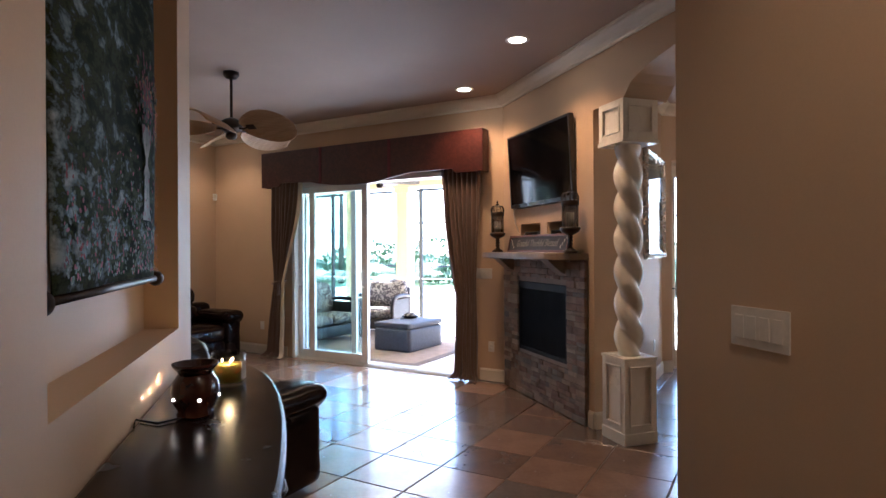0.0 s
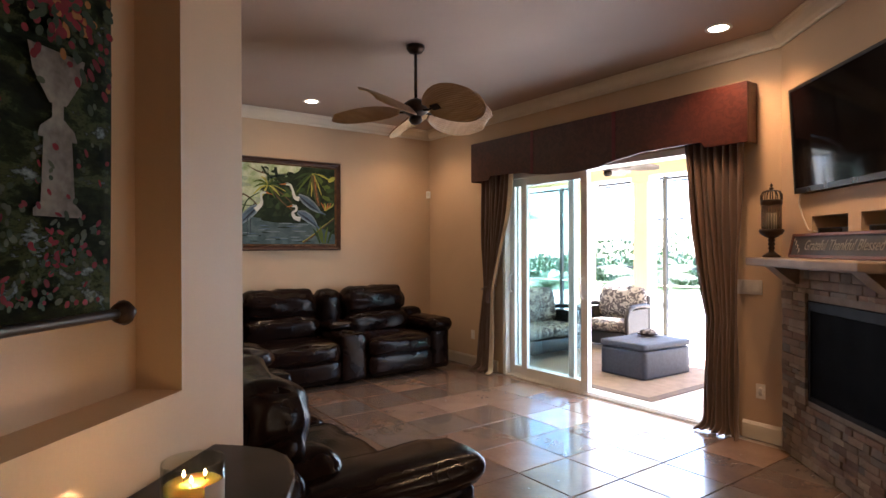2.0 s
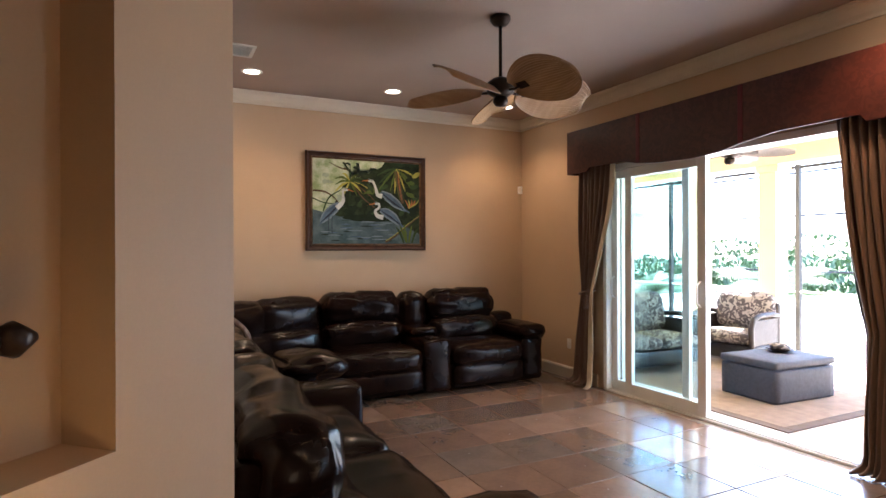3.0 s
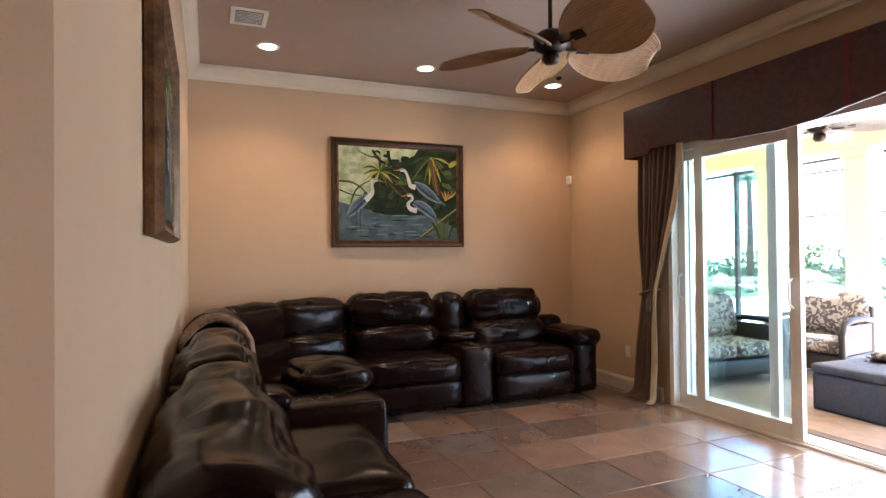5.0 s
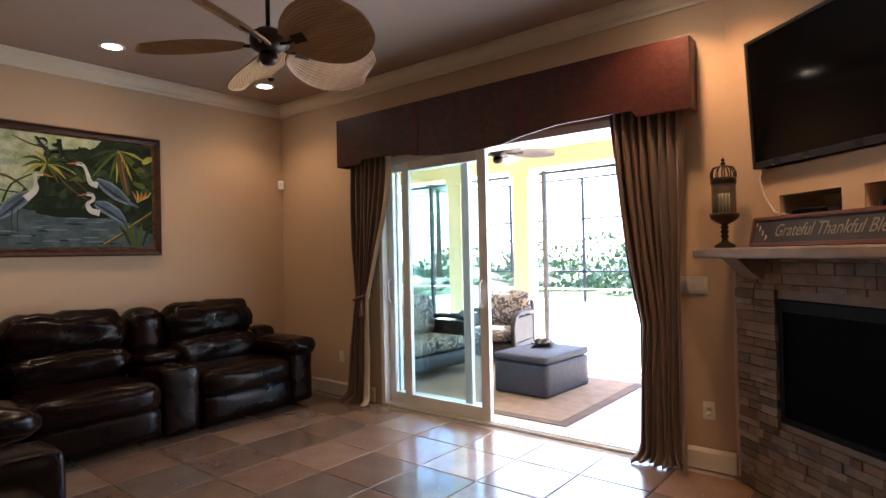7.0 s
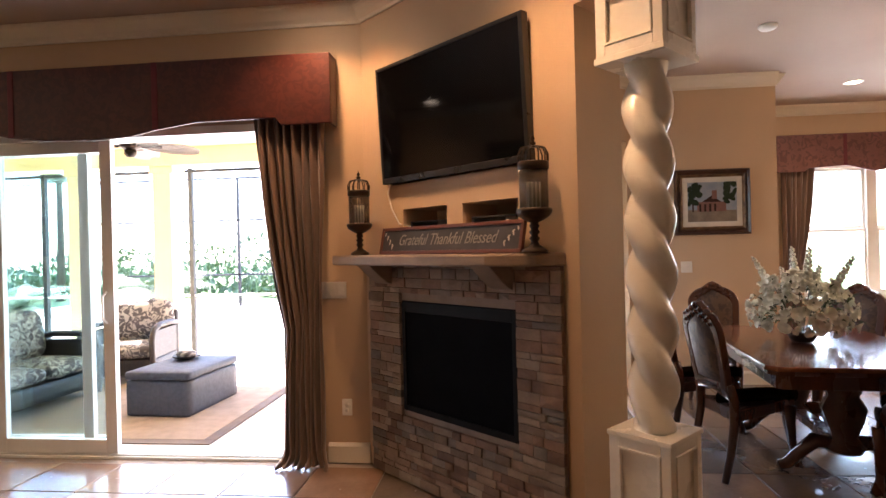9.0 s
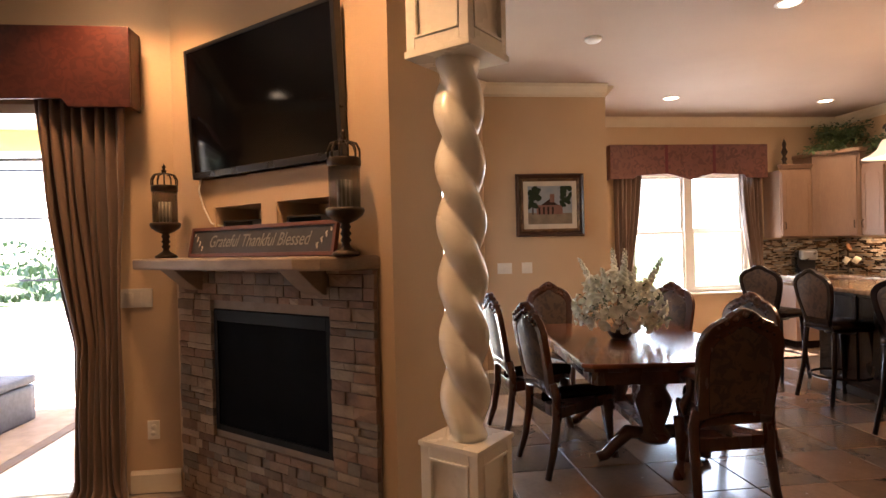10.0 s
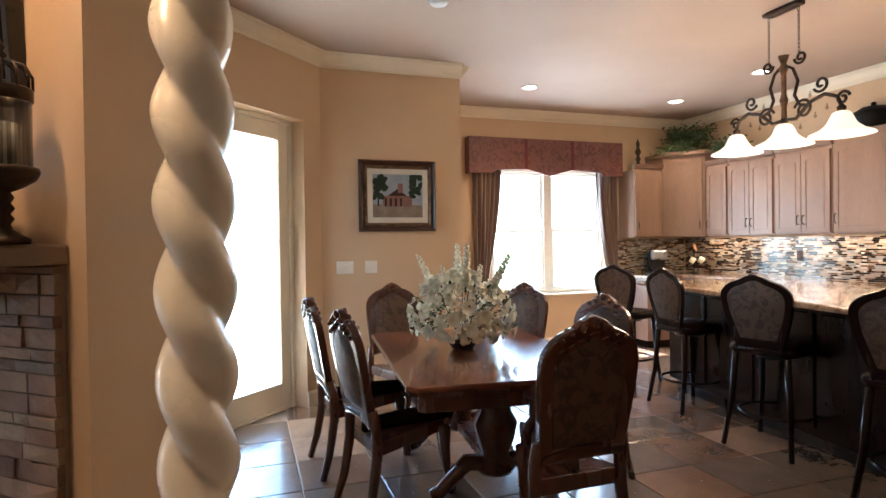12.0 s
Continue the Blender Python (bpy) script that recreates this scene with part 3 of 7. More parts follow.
# ---- columns ----
def panel_box(mesh, x0, x1, y0, y1, z0, z1, rim=0.045, deep=0.014):
    """A box whose four sides carry a sunk panel with a raised rim."""
    mesh.box((x0 + deep, y0 + deep, z0), (x1 - deep, y1 - deep, z1))
    for a, b in ((x0, x0 + rim), (x1 - rim, x1)):
        mesh.box((a, y0, z0), (b, y0 + rim, z1)).box((a, y1 - rim, z0), (b, y1, z1))
    for za, zb in ((z0, z0 + rim * 1.1), (z1 - rim, z1)):
        mesh.box((x0 + rim, y0, za), (x1 - rim, y0 + rim, zb)).box((x0 + rim, y1 - rim, za), (x1 - rim, y1, zb))
        mesh.box((x0, y0 + rim, za), (x0 + rim, y1 - rim, zb)).box((x1 - rim, y0 + rim, za), (x1, y1 - rim, zb))
    w = 0.012
    for y, s in ((y0 + deep, -1), (y1 - deep, 1)):
        ya, yb = sorted((y, y + s * 0.02))
        a, b, c, d = x0 + rim, x1 - rim, z0 + rim * 1.1, z1 - rim
        mesh.box((a, ya, c), (a + w, yb, d)).box((b - w, ya, c), (b, yb, d)).box((a + w, ya, c), (b - w, yb, c + w)).box((a + w, ya, d - w), (b - w, yb, d))
    for x, s in ((x0 + deep, -1), (x1 - deep, 1)):
        xa, xb = sorted((x, x + s * 0.02))
        a, b, c, d = y0 + rim, y1 - rim, z0 + rim * 1.1, z1 - rim
        mesh.box((xa, a, c), (xb, a + w, d)).box((xa, b - w, c), (xb, b, d)).box((xa, a + w, c), (xb, b - w, c + w)).box((xa, a + w, d - w), (xb, b - w, d))
    return mesh


def column(m):
    c = thing("twisted_column", "cream glossy barley-twist column standing in the archway", "column", m)
    ped = panel_box(Mesh(), -0.145, 0.145, -0.145, 0.145, 0.09, 0.64)
    ped.box((-0.15, -0.15, 0), (0.15, 0.15, 0.09)).box((-0.152, -0.152, 0.64), (0.152, 0.152, 0.662))
    part("pedestal", ped, IVORY, c, "cream panelled wooden pedestal", 0.003)
    sh, n, seg = Mesh(), 150, 44
    vs, fs = [], []
    for i in range(n + 1):
        z = 0.66 + (2.32 - 0.66) * i / n
        fade = min(1, (z - 0.66) / 0.05, (2.32 - z) / 0.10)
        fade = max(0.0, fade) ** 0.6
        tw = radians(93) - z * 2 * math.pi / 0.504
        for k in range(seg):
            a = 2 * math.pi * k / seg
            q, rr = a - tw, 0.077
            off = 0.035
            lobe = off * abs(math.cos(q)) + math.sqrt(rr * rr - (off * math.sin(q)) ** 2)
            r = 0.092 + (lobe - 0.092) * fade
            vs.append((r * math.cos(a), r * math.sin(a), z))
    for i in range(n):
        for k in range(seg):
            j = (k + 1) % seg
            fs.append((i * seg + k, i * seg + j, (i + 1) * seg + j, (i + 1) * seg + k))
    part("shaft", sh.add(vs, fs, None, 0, True), IVORY, c, "glossy cream twisted shaft")
    cap = panel_box(Mesh(), -0.158, 0.158, -0.158, 0.158, 2.33, 2.632)
    cap.box((-0.165, -0.165, 2.30), (0.165, 0.165, 2.33))
    part("capital", cap, IVORY, c, "cream panelled square capital", 0.003)
    return c


col = column(HEARTH @ pose(2.07, 0.115, 0))

# ---- fireplace ----
fire = thing("fireplace", "corner fireplace faced with tan and rust ledge stone, black firebox", "fireplace", HEARTH)
FX0, FX1, FZ0, FZ1, STX0, STX1, STT = 0.425, 1.40, 0.46, 1.165, 0.09, 1.69, 1.395
facing = part("facing", Mesh().box((STX0 + 0.01, -0.02, 0), (FX0, -0.001, STT)).box((FX1, -0.02, 0), (STX1 - 0.01, -0.001, STT)).box((FX0, -0.02, 0), (FX1, -0.001, FZ0)).box((FX0, -0.02, FZ1), (FX1, -0.001, STT)), GROUT, fire, "mortar bed behind the ledge stone")
fb = Mesh()
fb.box((FX0 + 0.005, -0.03, FZ0 + 0.005), (FX0 + 0.04, -0.021, FZ1 - 0.005)).box((FX1 - 0.04, -0.03, FZ0 + 0.005), (FX1 - 0.005, -0.021, FZ1 - 0.005)).box((FX0 + 0.04, -0.03, FZ1 - 0.07), (FX1 - 0.04, -0.021, FZ1 - 0.005)).box((FX0 + 0.04, -0.03, FZ0 + 0.005), (FX1 - 0.04, -0.021, FZ0 + 0.04))
part("firebox_frame", fb, SOOT, fire, "black metal firebox frame", 0.002)
part("firebox_screen", Mesh().box((FX0 + 0.0, -0.0205, FZ0), (FX1, -0.0005, FZ1)), FIREBLACK, fire, "black glass fire screen")
man = Mesh()
outline = [(-0.02, -0.265), (0.5, -0.275), (1.1, -0.28), (1.40, -0.265), (1.54, -0.225), (1.63, -0.15), (1.68, -0.07), (1.70, -0.0005), (-0.0, -0.0005)]
man.prism(outline, 1.398, 1.462)
part("mantel_shelf", man, MANTEL, fire, "thick rough-edged stone mantel shelf", 0.012)
for a in (0.28, 1.32):
    cb = [(-0.001, 1.397), (-0.001, 1.265), (-0.05, 1.275), (-0.10, 1.31), (-0.17, 1.37), (-0.20, 1.397)]
    vs = [(x, y - 0.02, z) for x in (a - 0.07, a + 0.07) for y, z in cb]
    k = len(cb)
    part("corbel", Mesh().add(vs, [list(range(k)), list(range(k, 2 * k))[::-1]] + [(i, k + i, k + (i + 1) % k, (i + 1) % k) for i in range(k)]), MANTEL, fire, "stone corbel", 0.004)

# ---- television and the shelves under it ----
tv = thing("television", "large flat black television on a tilting bracket in its wall recess", "television", HEARTH @ pose(0.895, -0.045, 2.30, 3, 0, 0) @ Matrix.Diagonal((1.035, 1.06, 1.06, 1)))
part("screen", Mesh().box((-0.575, -0.012, -0.32), (0.575, -0.008, 0.335)), SCREEN, tv, "dark reflective screen")
bz = Mesh().box((-0.60, -0.016, -0.355), (-0.575, 0.03, 0.355)).box((0.575, -0.016, -0.355), (0.60, 0.03, 0.355)).box((-0.575, -0.016, 0.335), (0.575, 0.03, 0.355)).box((-0.575, -0.016, -0.355), (0.575, 0.03, -0.32)).box((-0.575, -0.006, -0.32), (0.575, 0.03, 0.335))
part("bezel", bz, BLACKP, tv, "thin black bezel", 0.003)
part("bracket", Mesh().box((-0.2, 0.03, -0.18), (0.2, 0.318, 0.16)), BLACKP, tv, "black wall bracket")
for (a, b), lab in zip(CUB, ("small black cable box with a flat top in the wall shelf", "black disc player with blue lights in the wall shelf")):
    bx = thing("media_box", lab, "media box", HEARTH @ pose((a + b) / 2, 0.11, CB, 0, 0, 8))
    part("case", Mesh().box((-0.15, -0.09, 0.004), (0.15, 0.10, 0.05)), BLACKP, bx, "black plastic case", 0.004)
    part("front", Mesh().box((-0.13, -0.094, 0.012), (0.08, -0.0905, 0.042)), SCREEN, bx, "glossy front panel")
cable = thing("television_cable", "thin pale cable hanging from the television over the wall", "cable", HEARTH)
part("wire", Mesh().tube([(0.34, -0.02, 1.96), (0.315, -0.03, 1.86), (0.33, -0.012, 1.76), (0.40, -0.008, 1.66), (0.46, 0.04, 1.64)], 0.005, 6), PLATE, cable)

sign = thing("mantel_sign", "long dark slate sign in a reddish wooden frame with white script", "sign", HEARTH @ pose(0.89, -0.085, 1.463, -12, 0, 0))
SW, SH = 0.60, 0.172
part("board", Mesh().box((-SW + 0.02, -0.004, 0.02), (SW - 0.02, 0.008, SH - 0.02)), material("slate", (0.045, 0.045, 0.05), (0.03, 0.03, 0.034), 0.6), sign, "dark slate board")
sf = Mesh().box((-SW, -0.012, 0), (SW, 0.012, 0.02)).box((-SW, -0.012, SH - 0.02), (SW, 0.012, SH)).box((-SW, -0.012, 0.02), (-SW + 0.02, 0.012, SH - 0.02)).box((SW - 0.02, -0.012, 0.02), (SW, 0.012, SH - 0.02))
part("frame", sf, material("mahogany_edge", (0.12, 0.035, 0.02), None, 0.4), sign, "reddish wooden frame", 0.002)
txt = bpy.data.curves.new("lettering", "FONT")
txt.body, txt.size, txt.align_x, txt.align_y, txt.extrude, txt.shear = "Grateful Thankful Blessed", 0.098, "CENTER", "CENTER", 0.0008, 0.35
txt.materials.append(material("chalk_white", (0.27, 0.26, 0.24), None, 0.8))
t = put(new("lettering", txt), sign, 0, "white script lettering")
t.matrix_basis = pose(0, -0.0055, SH / 2, 90, 0, 0) @ Matrix.Diagonal((0.82, 1, 1, 1))
for sx in (-1, 1):
    for i in range(7):
        a = 0.47 + 0.014 * i
        z = 0.045 + 0.014 * i
        part("painted_leaf", Mesh().lathe([(0.0, -0.014), (0.007, 0.0), (0.0, 0.014)], 6, pose(sx * (a + 0.008 * (-1) ** i), -0.006, z, 0, 50 * sx * (1 if i % 2 else -0.3), 0) @ Matrix.Diagonal((1, 0.2, 1, 1))), LINEN, sign)


def lantern(x, y, k=1.0):
    L = thing("candle_holder", "tall bronze hurricane candle holder with ribbed smoky glass and a finial", "candle holder", HEARTH @ pose(x, y, 1.4625) @ Matrix.Scale(k, 4))
    part("stem", Mesh().lathe([(0.062, 0), (0.064, 0.012), (0.045, 0.025), (0.022, 0.04), (0.016, 0.055), (0.026, 0.07), (0.016, 0.085), (0.027, 0.10), (0.017, 0.115), (0.026, 0.13), (0.018, 0.145), (0.05, 0.16), (0.078, 0.18), (0.088, 0.20), (0.086, 0.215), (0.05, 0.218)], 24), BRONZE, L, "turned bronze stem and cup")
    tagged(part("glass", Mesh().lathe([(0.060 + 0.0, 0.219), (0.0605, 0.43), (0.0585, 0.43), (0.058, 0.221)], 44), TINT, L), "ribbed smoky glass cylinder")
    for i in range(22):
        a = 2 * math.pi * i / 22
        part("glass_rib", Mesh().tube([(0.066 * math.cos(a), 0.066 * math.sin(a), 0.219), (0.066 * math.cos(a), 0.066 * math.sin(a), 0.43)], 0.0055, 6), TINT, L)
    part("candle", Mesh().lathe([(0.036, 0.219), (0.036, 0.34), (0.0, 0.342)], 20), material("ivory_wax", (0.72, 0.70, 0.62), None, 0.5), L, "ivory pillar candle")
    cage = Mesh().lathe([(0.073, 0.40), (0.076, 0.405), (0.076, 0.435), (0.073, 0.44), (0.07, 0.44), (0.07, 0.40)], 24, cap=False)
    for i in range(12):
        a = 2 * math.pi * i / 12
        c, s = math.cos(a), math.sin(a)
        part("cage_wire", Mesh().tube([(0.073 * c, 0.073 * s, 0.438), (0.073 * c, 0.073 * s, 0.475), (0.058 * c, 0.058 * s, 0.505), (0.02 * c, 0.02 * s, 0.515)], 0.004, 5), BRONZE, L)
    part("cage", cage, BRONZE, L, "bronze crown ring")
    part("finial", Mesh().lathe([(0.0, 0.51), (0.024, 0.51), (0.012, 0.522), (0.018, 0.53), (0.006, 0.54), (0.013, 0.552), (0.004, 0.565), (0.0, 0.577)], 16), BRONZE, L, "turned bronze finial")


lantern(0.13, -0.135, 0.98)
lantern(1.60, -0.12, 1.0)


# ---- switches, outlets, sensors ----
def plate(name, label, category, m, w, h=0.115, kind="rocker", n=1, mat=PLATE):
    p = thing(name, label, category, m)
    part("cover", Mesh().box((-w / 2, -0.006, -h / 2), (w / 2, 0, h / 2)), mat, p, "", 0.002)
    for i in range(n):
        cx = (i - (n - 1) / 2) * (w * 0.88 / n if n > 1 else 0)
        if kind == "rocker":
            part("rocker", Mesh().box((cx - 0.016, -0.010, -0.033), (cx + 0.016, -0.0062, 0.033)), mat, p, "", 0.0015)
        else:
            for dz in (-0.02, 0.02):
                part("socket", Mesh().lathe([(0.0155, 0.0), (0.0155, 0.003), (0.0, 0.0032)], 16, pose(cx, -0.0062, dz, 90)), mat, p)
    return p


plate("light_switch", "ivory four-gang rocker switch plate on the hall wall", "light switch", SWITCH @ pose(0.365, -0.0005, 1.272), 0.21, 0.115, "rocker", 4)
plate("light_switch", "ivory four-gang rocker switch plate beside the curtain", "light switch", pose(-1.71, GARDEN - 0.0005, 1.217), 0.21, 0.117, "rocker", 4)
plate("outlet", "ivory wall outlet beside the fireplace", "outlet", pose(-1.62, GARDEN - 0.0005, 0.39), 0.072, 0.117, "socket")
plate("outlet", "ivory wall outlet behind the sofa end", "outlet", pose(-5.25, GARDEN - 0.0005, 0.41), 0.072, 0.117, "socket")
plate("light_switch", "ivory triple switch plate on the dining wall", "light switch", pose(1.16, DINE - 0.0005, 1.232), 0.16, 0.117, "rocker", 3)
plate("light_switch", "ivory double switch plate on the dining wall", "light switch", pose(1.407, DINE - 0.0005, 1.232), 0.115, 0.117, "rocker", 2)
sensor = thing("alarm_sensor", "small white alarm sensor high in the room corner", "sensor", pose(LEFT + 0.05, GARDEN - 0.05, 2.30, 0, 0, 45))
part("case", Mesh().box((-0.03, -0.035, -0.05), (0.03, 0.0, 0.05)), WHITE, sensor, "white plastic case", 0.008)
part("lens", Mesh().box((-0.02, -0.04, -0.02), (0.02, -0.0355, 0.03)), PLATE, sensor, "milky lens", 0.004)

# The added hall can gets a fixture like the others.
for cx, cy in CANS:
    c = thing("recessed_light", "lit recessed ceiling light with a white trim ring", "ceiling light", pose(cx, cy, CEIL), "recessed ceiling lights")
    part("trim", Mesh().lathe([(0.070, -0.003), (0.095, -0.001), (0.098, -0.006), (0.090, -0.010), (0.072, -0.008)], 28, cap=False), WHITE, c, "white trim ring")
    f = part("lamp", Mesh().lathe([(0.0, -0.004), (0.072, -0.0045), (0.072, -0.002)], 28), CANGLOW, c, "glowing lamp face")
    f.visible_shadow = False
for sx, sy, lab in ((1.645, 9.18, "round white smoke detector on the ceiling"),):
    s = thing("smoke_detector", lab, "smoke detector", pose(sx, sy, CEIL))
    part("case", Mesh().lathe([(0.07, 0), (0.07, -0.015), (0.055, -0.032), (0.02, -0.036), (0, -0.036)][::-1], 28), WHITE, s)
spk = thing("ceiling_hook", "small dark ceiling hook beside the fan", "hook", pose(-5.35, 7.55, CEIL))
part("hook", Mesh().lathe([(0.0, -0.03), (0.022, -0.025), (0.03, -0.01), (0.03, -0.001)], 14), BRONZE, spk)
vent = thing("air_vent", "white slatted square air vent on the ceiling", "vent", pose(-4.91, 4.55, CEIL - 0.001))
part("frame", Mesh().box((-0.15, -0.13, -0.012), (-0.12, 0.13, 0)).box((0.12, -0.13, -0.012), (0.15, 0.13, 0)).box((-0.12, -0.13, -0.012), (0.12, -0.10, 0)).box((-0.12, 0.10, -0.012), (0.12, 0.13, 0)), WHITE, vent, "", 0.002)
# No hole here: a black sheet paints the duct's shade behind the slats.
part("duct", Mesh().box((-0.12, -0.10, -0.003), (0.12, 0.10, -0.001)), SOOT, vent, "flat black sheet standing for the shade inside the duct")
for i in range(8):
    part("slat", Mesh().box((-0.10 + 0.026 * i, -0.10, -0.007), (-0.093 + 0.026 * i, 0.10, -0.0035)), WHITE, vent)


# ---- ceiling fan ----
def palm_blade(length=0.70, wide=0.245, ribs=40):
    m = Mesh()

    def half(u):
        return wide * math.sin(math.pi * min(1, max(0, (u * 0.93 + 0.035)))) ** 0.5 * (0.80 + 0.20 * u)

    def fn(u, v):
        y = (v * 2 - 1) * half(u)
        x = 0.13 + u * (length - 0.13)
        z = 0.02 * (1 - (v * 2 - 1) ** 2) + 0.0022 * math.sin(v * ribs * math.pi) * min(1, u * 4) - 0.02 * u * u
        return Vector((x, y, z))
    return m.cloth(fn, 22, 68)


def fan(name, label, at, turn, rod, blade_mat, blades=5, tilt=-30, reach=(0.70, 0.245)):
    f = thing(name, label, "ceiling fan", pose(*at))
    zt = rod
    part("canopy", Mesh().lathe([(0.075, zt), (0.075, zt - 0.03), (0.05, zt - 0.06), (0.018, zt - 0.07)][::-1], 24), BRONZE, f, "dark bronze canopy")
    part("downrod", Mesh().tube([(0, 0, 0.08), (0, 0, zt - 0.06)], 0.013, 12), BRONZE, f, "dark bronze downrod")
    part("motor", Mesh().lathe([(0.0, -0.045), (0.05, -0.045), (0.095, -0.02), (0.105, 0.02), (0.10, 0.055), (0.06, 0.085), (0.02, 0.10), (0.0, 0.10)], 28), BRONZE, f, "dark bronze motor housing")
    part("light_cup", Mesh().lathe([(0.0, -0.115), (0.035, -0.11), (0.055, -0.085), (0.05, -0.05), (0.03, -0.045)], 24), BRONZE, f, "dark finial cup")
    for i in range(blades):
        a = turn + 360 / blades * i
        mtx = pose(0, 0, 0, 0, 0, a) @ pose(0, 0, -0.01, tilt, 0, 0)
        arm = Mesh().tube([(0.09, 0, 0.0), (0.14, 0.012, 0.004), (0.20, 0, 0.008)], [0.012, 0.009, 0.012], 8, mtx).box((0.18, -0.03, 0.0), (0.27, 0.03, 0.006), mtx)
        part("arm", arm, BRONZE, f, "bronze blade arm", 0.002)
        b = palm_blade(*reach)
        b.v = [mtx @ p for p in b.v]
        ob = part("blade", b, blade_mat, f, "woven palm-leaf blade")
        so = ob.modifiers.new("thick", "SOLIDIFY")
        so.thickness = 0.006
    return f


fan("ceiling_fan", "bronze ceiling fan with five woven palm-leaf blades", (-3.378, 6.17, 2.675), 226, CEIL - 2.675, BLADE)


# ---- sectional sofa ----
sofa = thing("sectional_sofa", "dark brown leather reclining sectional sofa with consoles filling the room corner", "sofa")


def soft_part(name, lo, hi, r, puff, wr, label="", m=None, n=10, mat=None, sub=None, parent=None):
    global_seed = lo[0] * 3.1 + lo[1] * 1.7 + lo[2]
    return part(name, Mesh().soft(lo, hi, r, puff, wr, n, m, 0, global_seed), mat or LEATHER, parent or sofa, label)


def seat_unit(m, w, wrinkled=False, depth=0.98, wing=0.0):
    """One recliner place: x along the wall, y out from it."""
    k = 0.012 if wrinkled else 0.010
    g = 0.006
    soft_part("base", (g, 0.18, 0.03), (w - g, depth - 0.10, 0.30), 0.03, 0.0, 0.001, "", m, 6)
    fr = soft_part("footrest", (g, depth - 0.14, 0.07), (w - g, depth - 0.01, 0.30), 0.05, 0.012, 0.003, "padded leather footrest", m, 9)
    st = soft_part("seat", (g, 0.36, 0.27), (w - g, depth + 0.01, 0.50), 0.085, 0.035, k * 0.6, "plump leather seat", m, 18)
    soft_part("lumbar", (g, 0.20, 0.46), (w - g + wing, 0.50 if wing else 0.44, 0.74), 0.10, 0.02, k * 1.2, "gathered leather lumbar roll", m @ pose(0, 0, 0), 18)
    soft_part("headrest", (g, 0.06, 0.70), (w - g + wing, 0.36, 1.04), 0.11, 0.03, k * 1.3, "plump leather headrest", m, 34 if wrinkled else 20)
    soft_part("back_shell", (g, 0.03, 0.10), (w - g + wing, 0.20, 0.95), 0.04, 0.0, 0.002, "", m, 6)


def console_unit(m, w, depth=0.92):
    soft_part("console_body", (0.004, 0.22, 0.03), (w - 0.004, depth, 0.575), 0.045, 0.006, 0.003, "padded leather console", m, 10)
    soft_part("console_lid", (0.01, 0.24, 0.575), (w - 0.01, 0.60, 0.665), 0.04, 0.015, 0.004, "padded console lid", m, 10)
    soft_part("console_back", (0.004, 0.05, 0.60), (w - 0.004, 0.30, 1.02), 0.09, 0.02, 0.009, "narrow leather headrest", m, 10)
    for dy in (0.70, 0.82):
        cup = part("cup_holder", Mesh().lathe([(0.030, 0.0), (0.040, 0.004), (0.044, 0.010), (0.040, 0.012), (0.034, 0.008)], 20, cap=False, m=m @ pose(w / 2, dy, 0.574)), BRONZE, sofa, "metal cup holder ring")


def arm_unit(m, w, depth=0.93):
    soft_part("arm_panel", (0.0, 0.16, 0.03), (w, depth - 0.02, 0.54), 0.06, 0.01, 0.004, "leather sofa arm", m, 10)
    soft_part("arm_pad", (-0.03, 0.20, 0.50), (w + 0.03, depth + 0.03, 0.655), 0.078, 0.02, 0.008, "plump leather arm pad", m, 13)
    soft_part("arm_back", (0.0, 0.04, 0.10), (w, 0.30, 0.74), 0.07, 0.01, 0.004, "", m, 8)


WESTM = pose(LEFT + 0.06, 0, 0, 0, 0, 90) @ Matrix.Scale(-1, 4, (0, 1, 0))     # x runs with the room's y, y out of the wall
SOUTH = pose(0, BACK - 0.015, 0)


def west(y):
    return Matrix(((0, 1, 0, LEFT + 0.06), (1, 0, 0, y), (0, 0, 1, 0), (0, 0, 0, 1)))


def south(x):
    return SOUTH @ pose(x, 0, 0)


seat_unit(west(5.50), 0.90)
console_unit(west(6.41), 0.33)
seat_unit(west(6.75), 0.88)
arm_unit(west(7.66), 0.27)
seat_unit(south(-4.41), 0.35)
seat_unit(south(-3.69), 1.00, True)
seat_unit(south(-2.68), 1.04, True, wing=0.20)
console_unit(south(-4.05), 0.35, 1.16)
arm_unit(south(-1.62), 0.28, 1.09)
# corner wedge, turned about its own centre
WC = (-4.78, 5.50)
for i, (a0, a1) in enumerate(((182, 212), (213, 243), (244, 268))):
    am = radians((a0 + a1) / 2)
    wdt = 2 * 1.34 * math.tan(radians((a1 - a0) / 2))
    mm = pose(WC[0] + 1.36 * math.cos(am), WC[1] + 1.36 * math.sin(am), 0, 0, 0, math.degrees(am) + 90)
    soft_part("headrest", (-wdt / 2, -0.02, 0.66), (wdt / 2, 0.27, 1.01), 0.10, 0.03, 0.010, "plump leather headrest", mm, 12)
    soft_part("lumbar", (-wdt / 2 + 0.01, 0.10, 0.44), (wdt / 2 - 0.01, 0.36, 0.70), 0.10, 0.02, 0.008, "gathered leather lumbar roll", mm, 12)
    soft_part("back_shell", (-wdt / 2, -0.06, 0.08), (wdt / 2, 0.10, 0.92), 0.03, 0, 0.002, "", mm, 6)
wedge = Mesh()
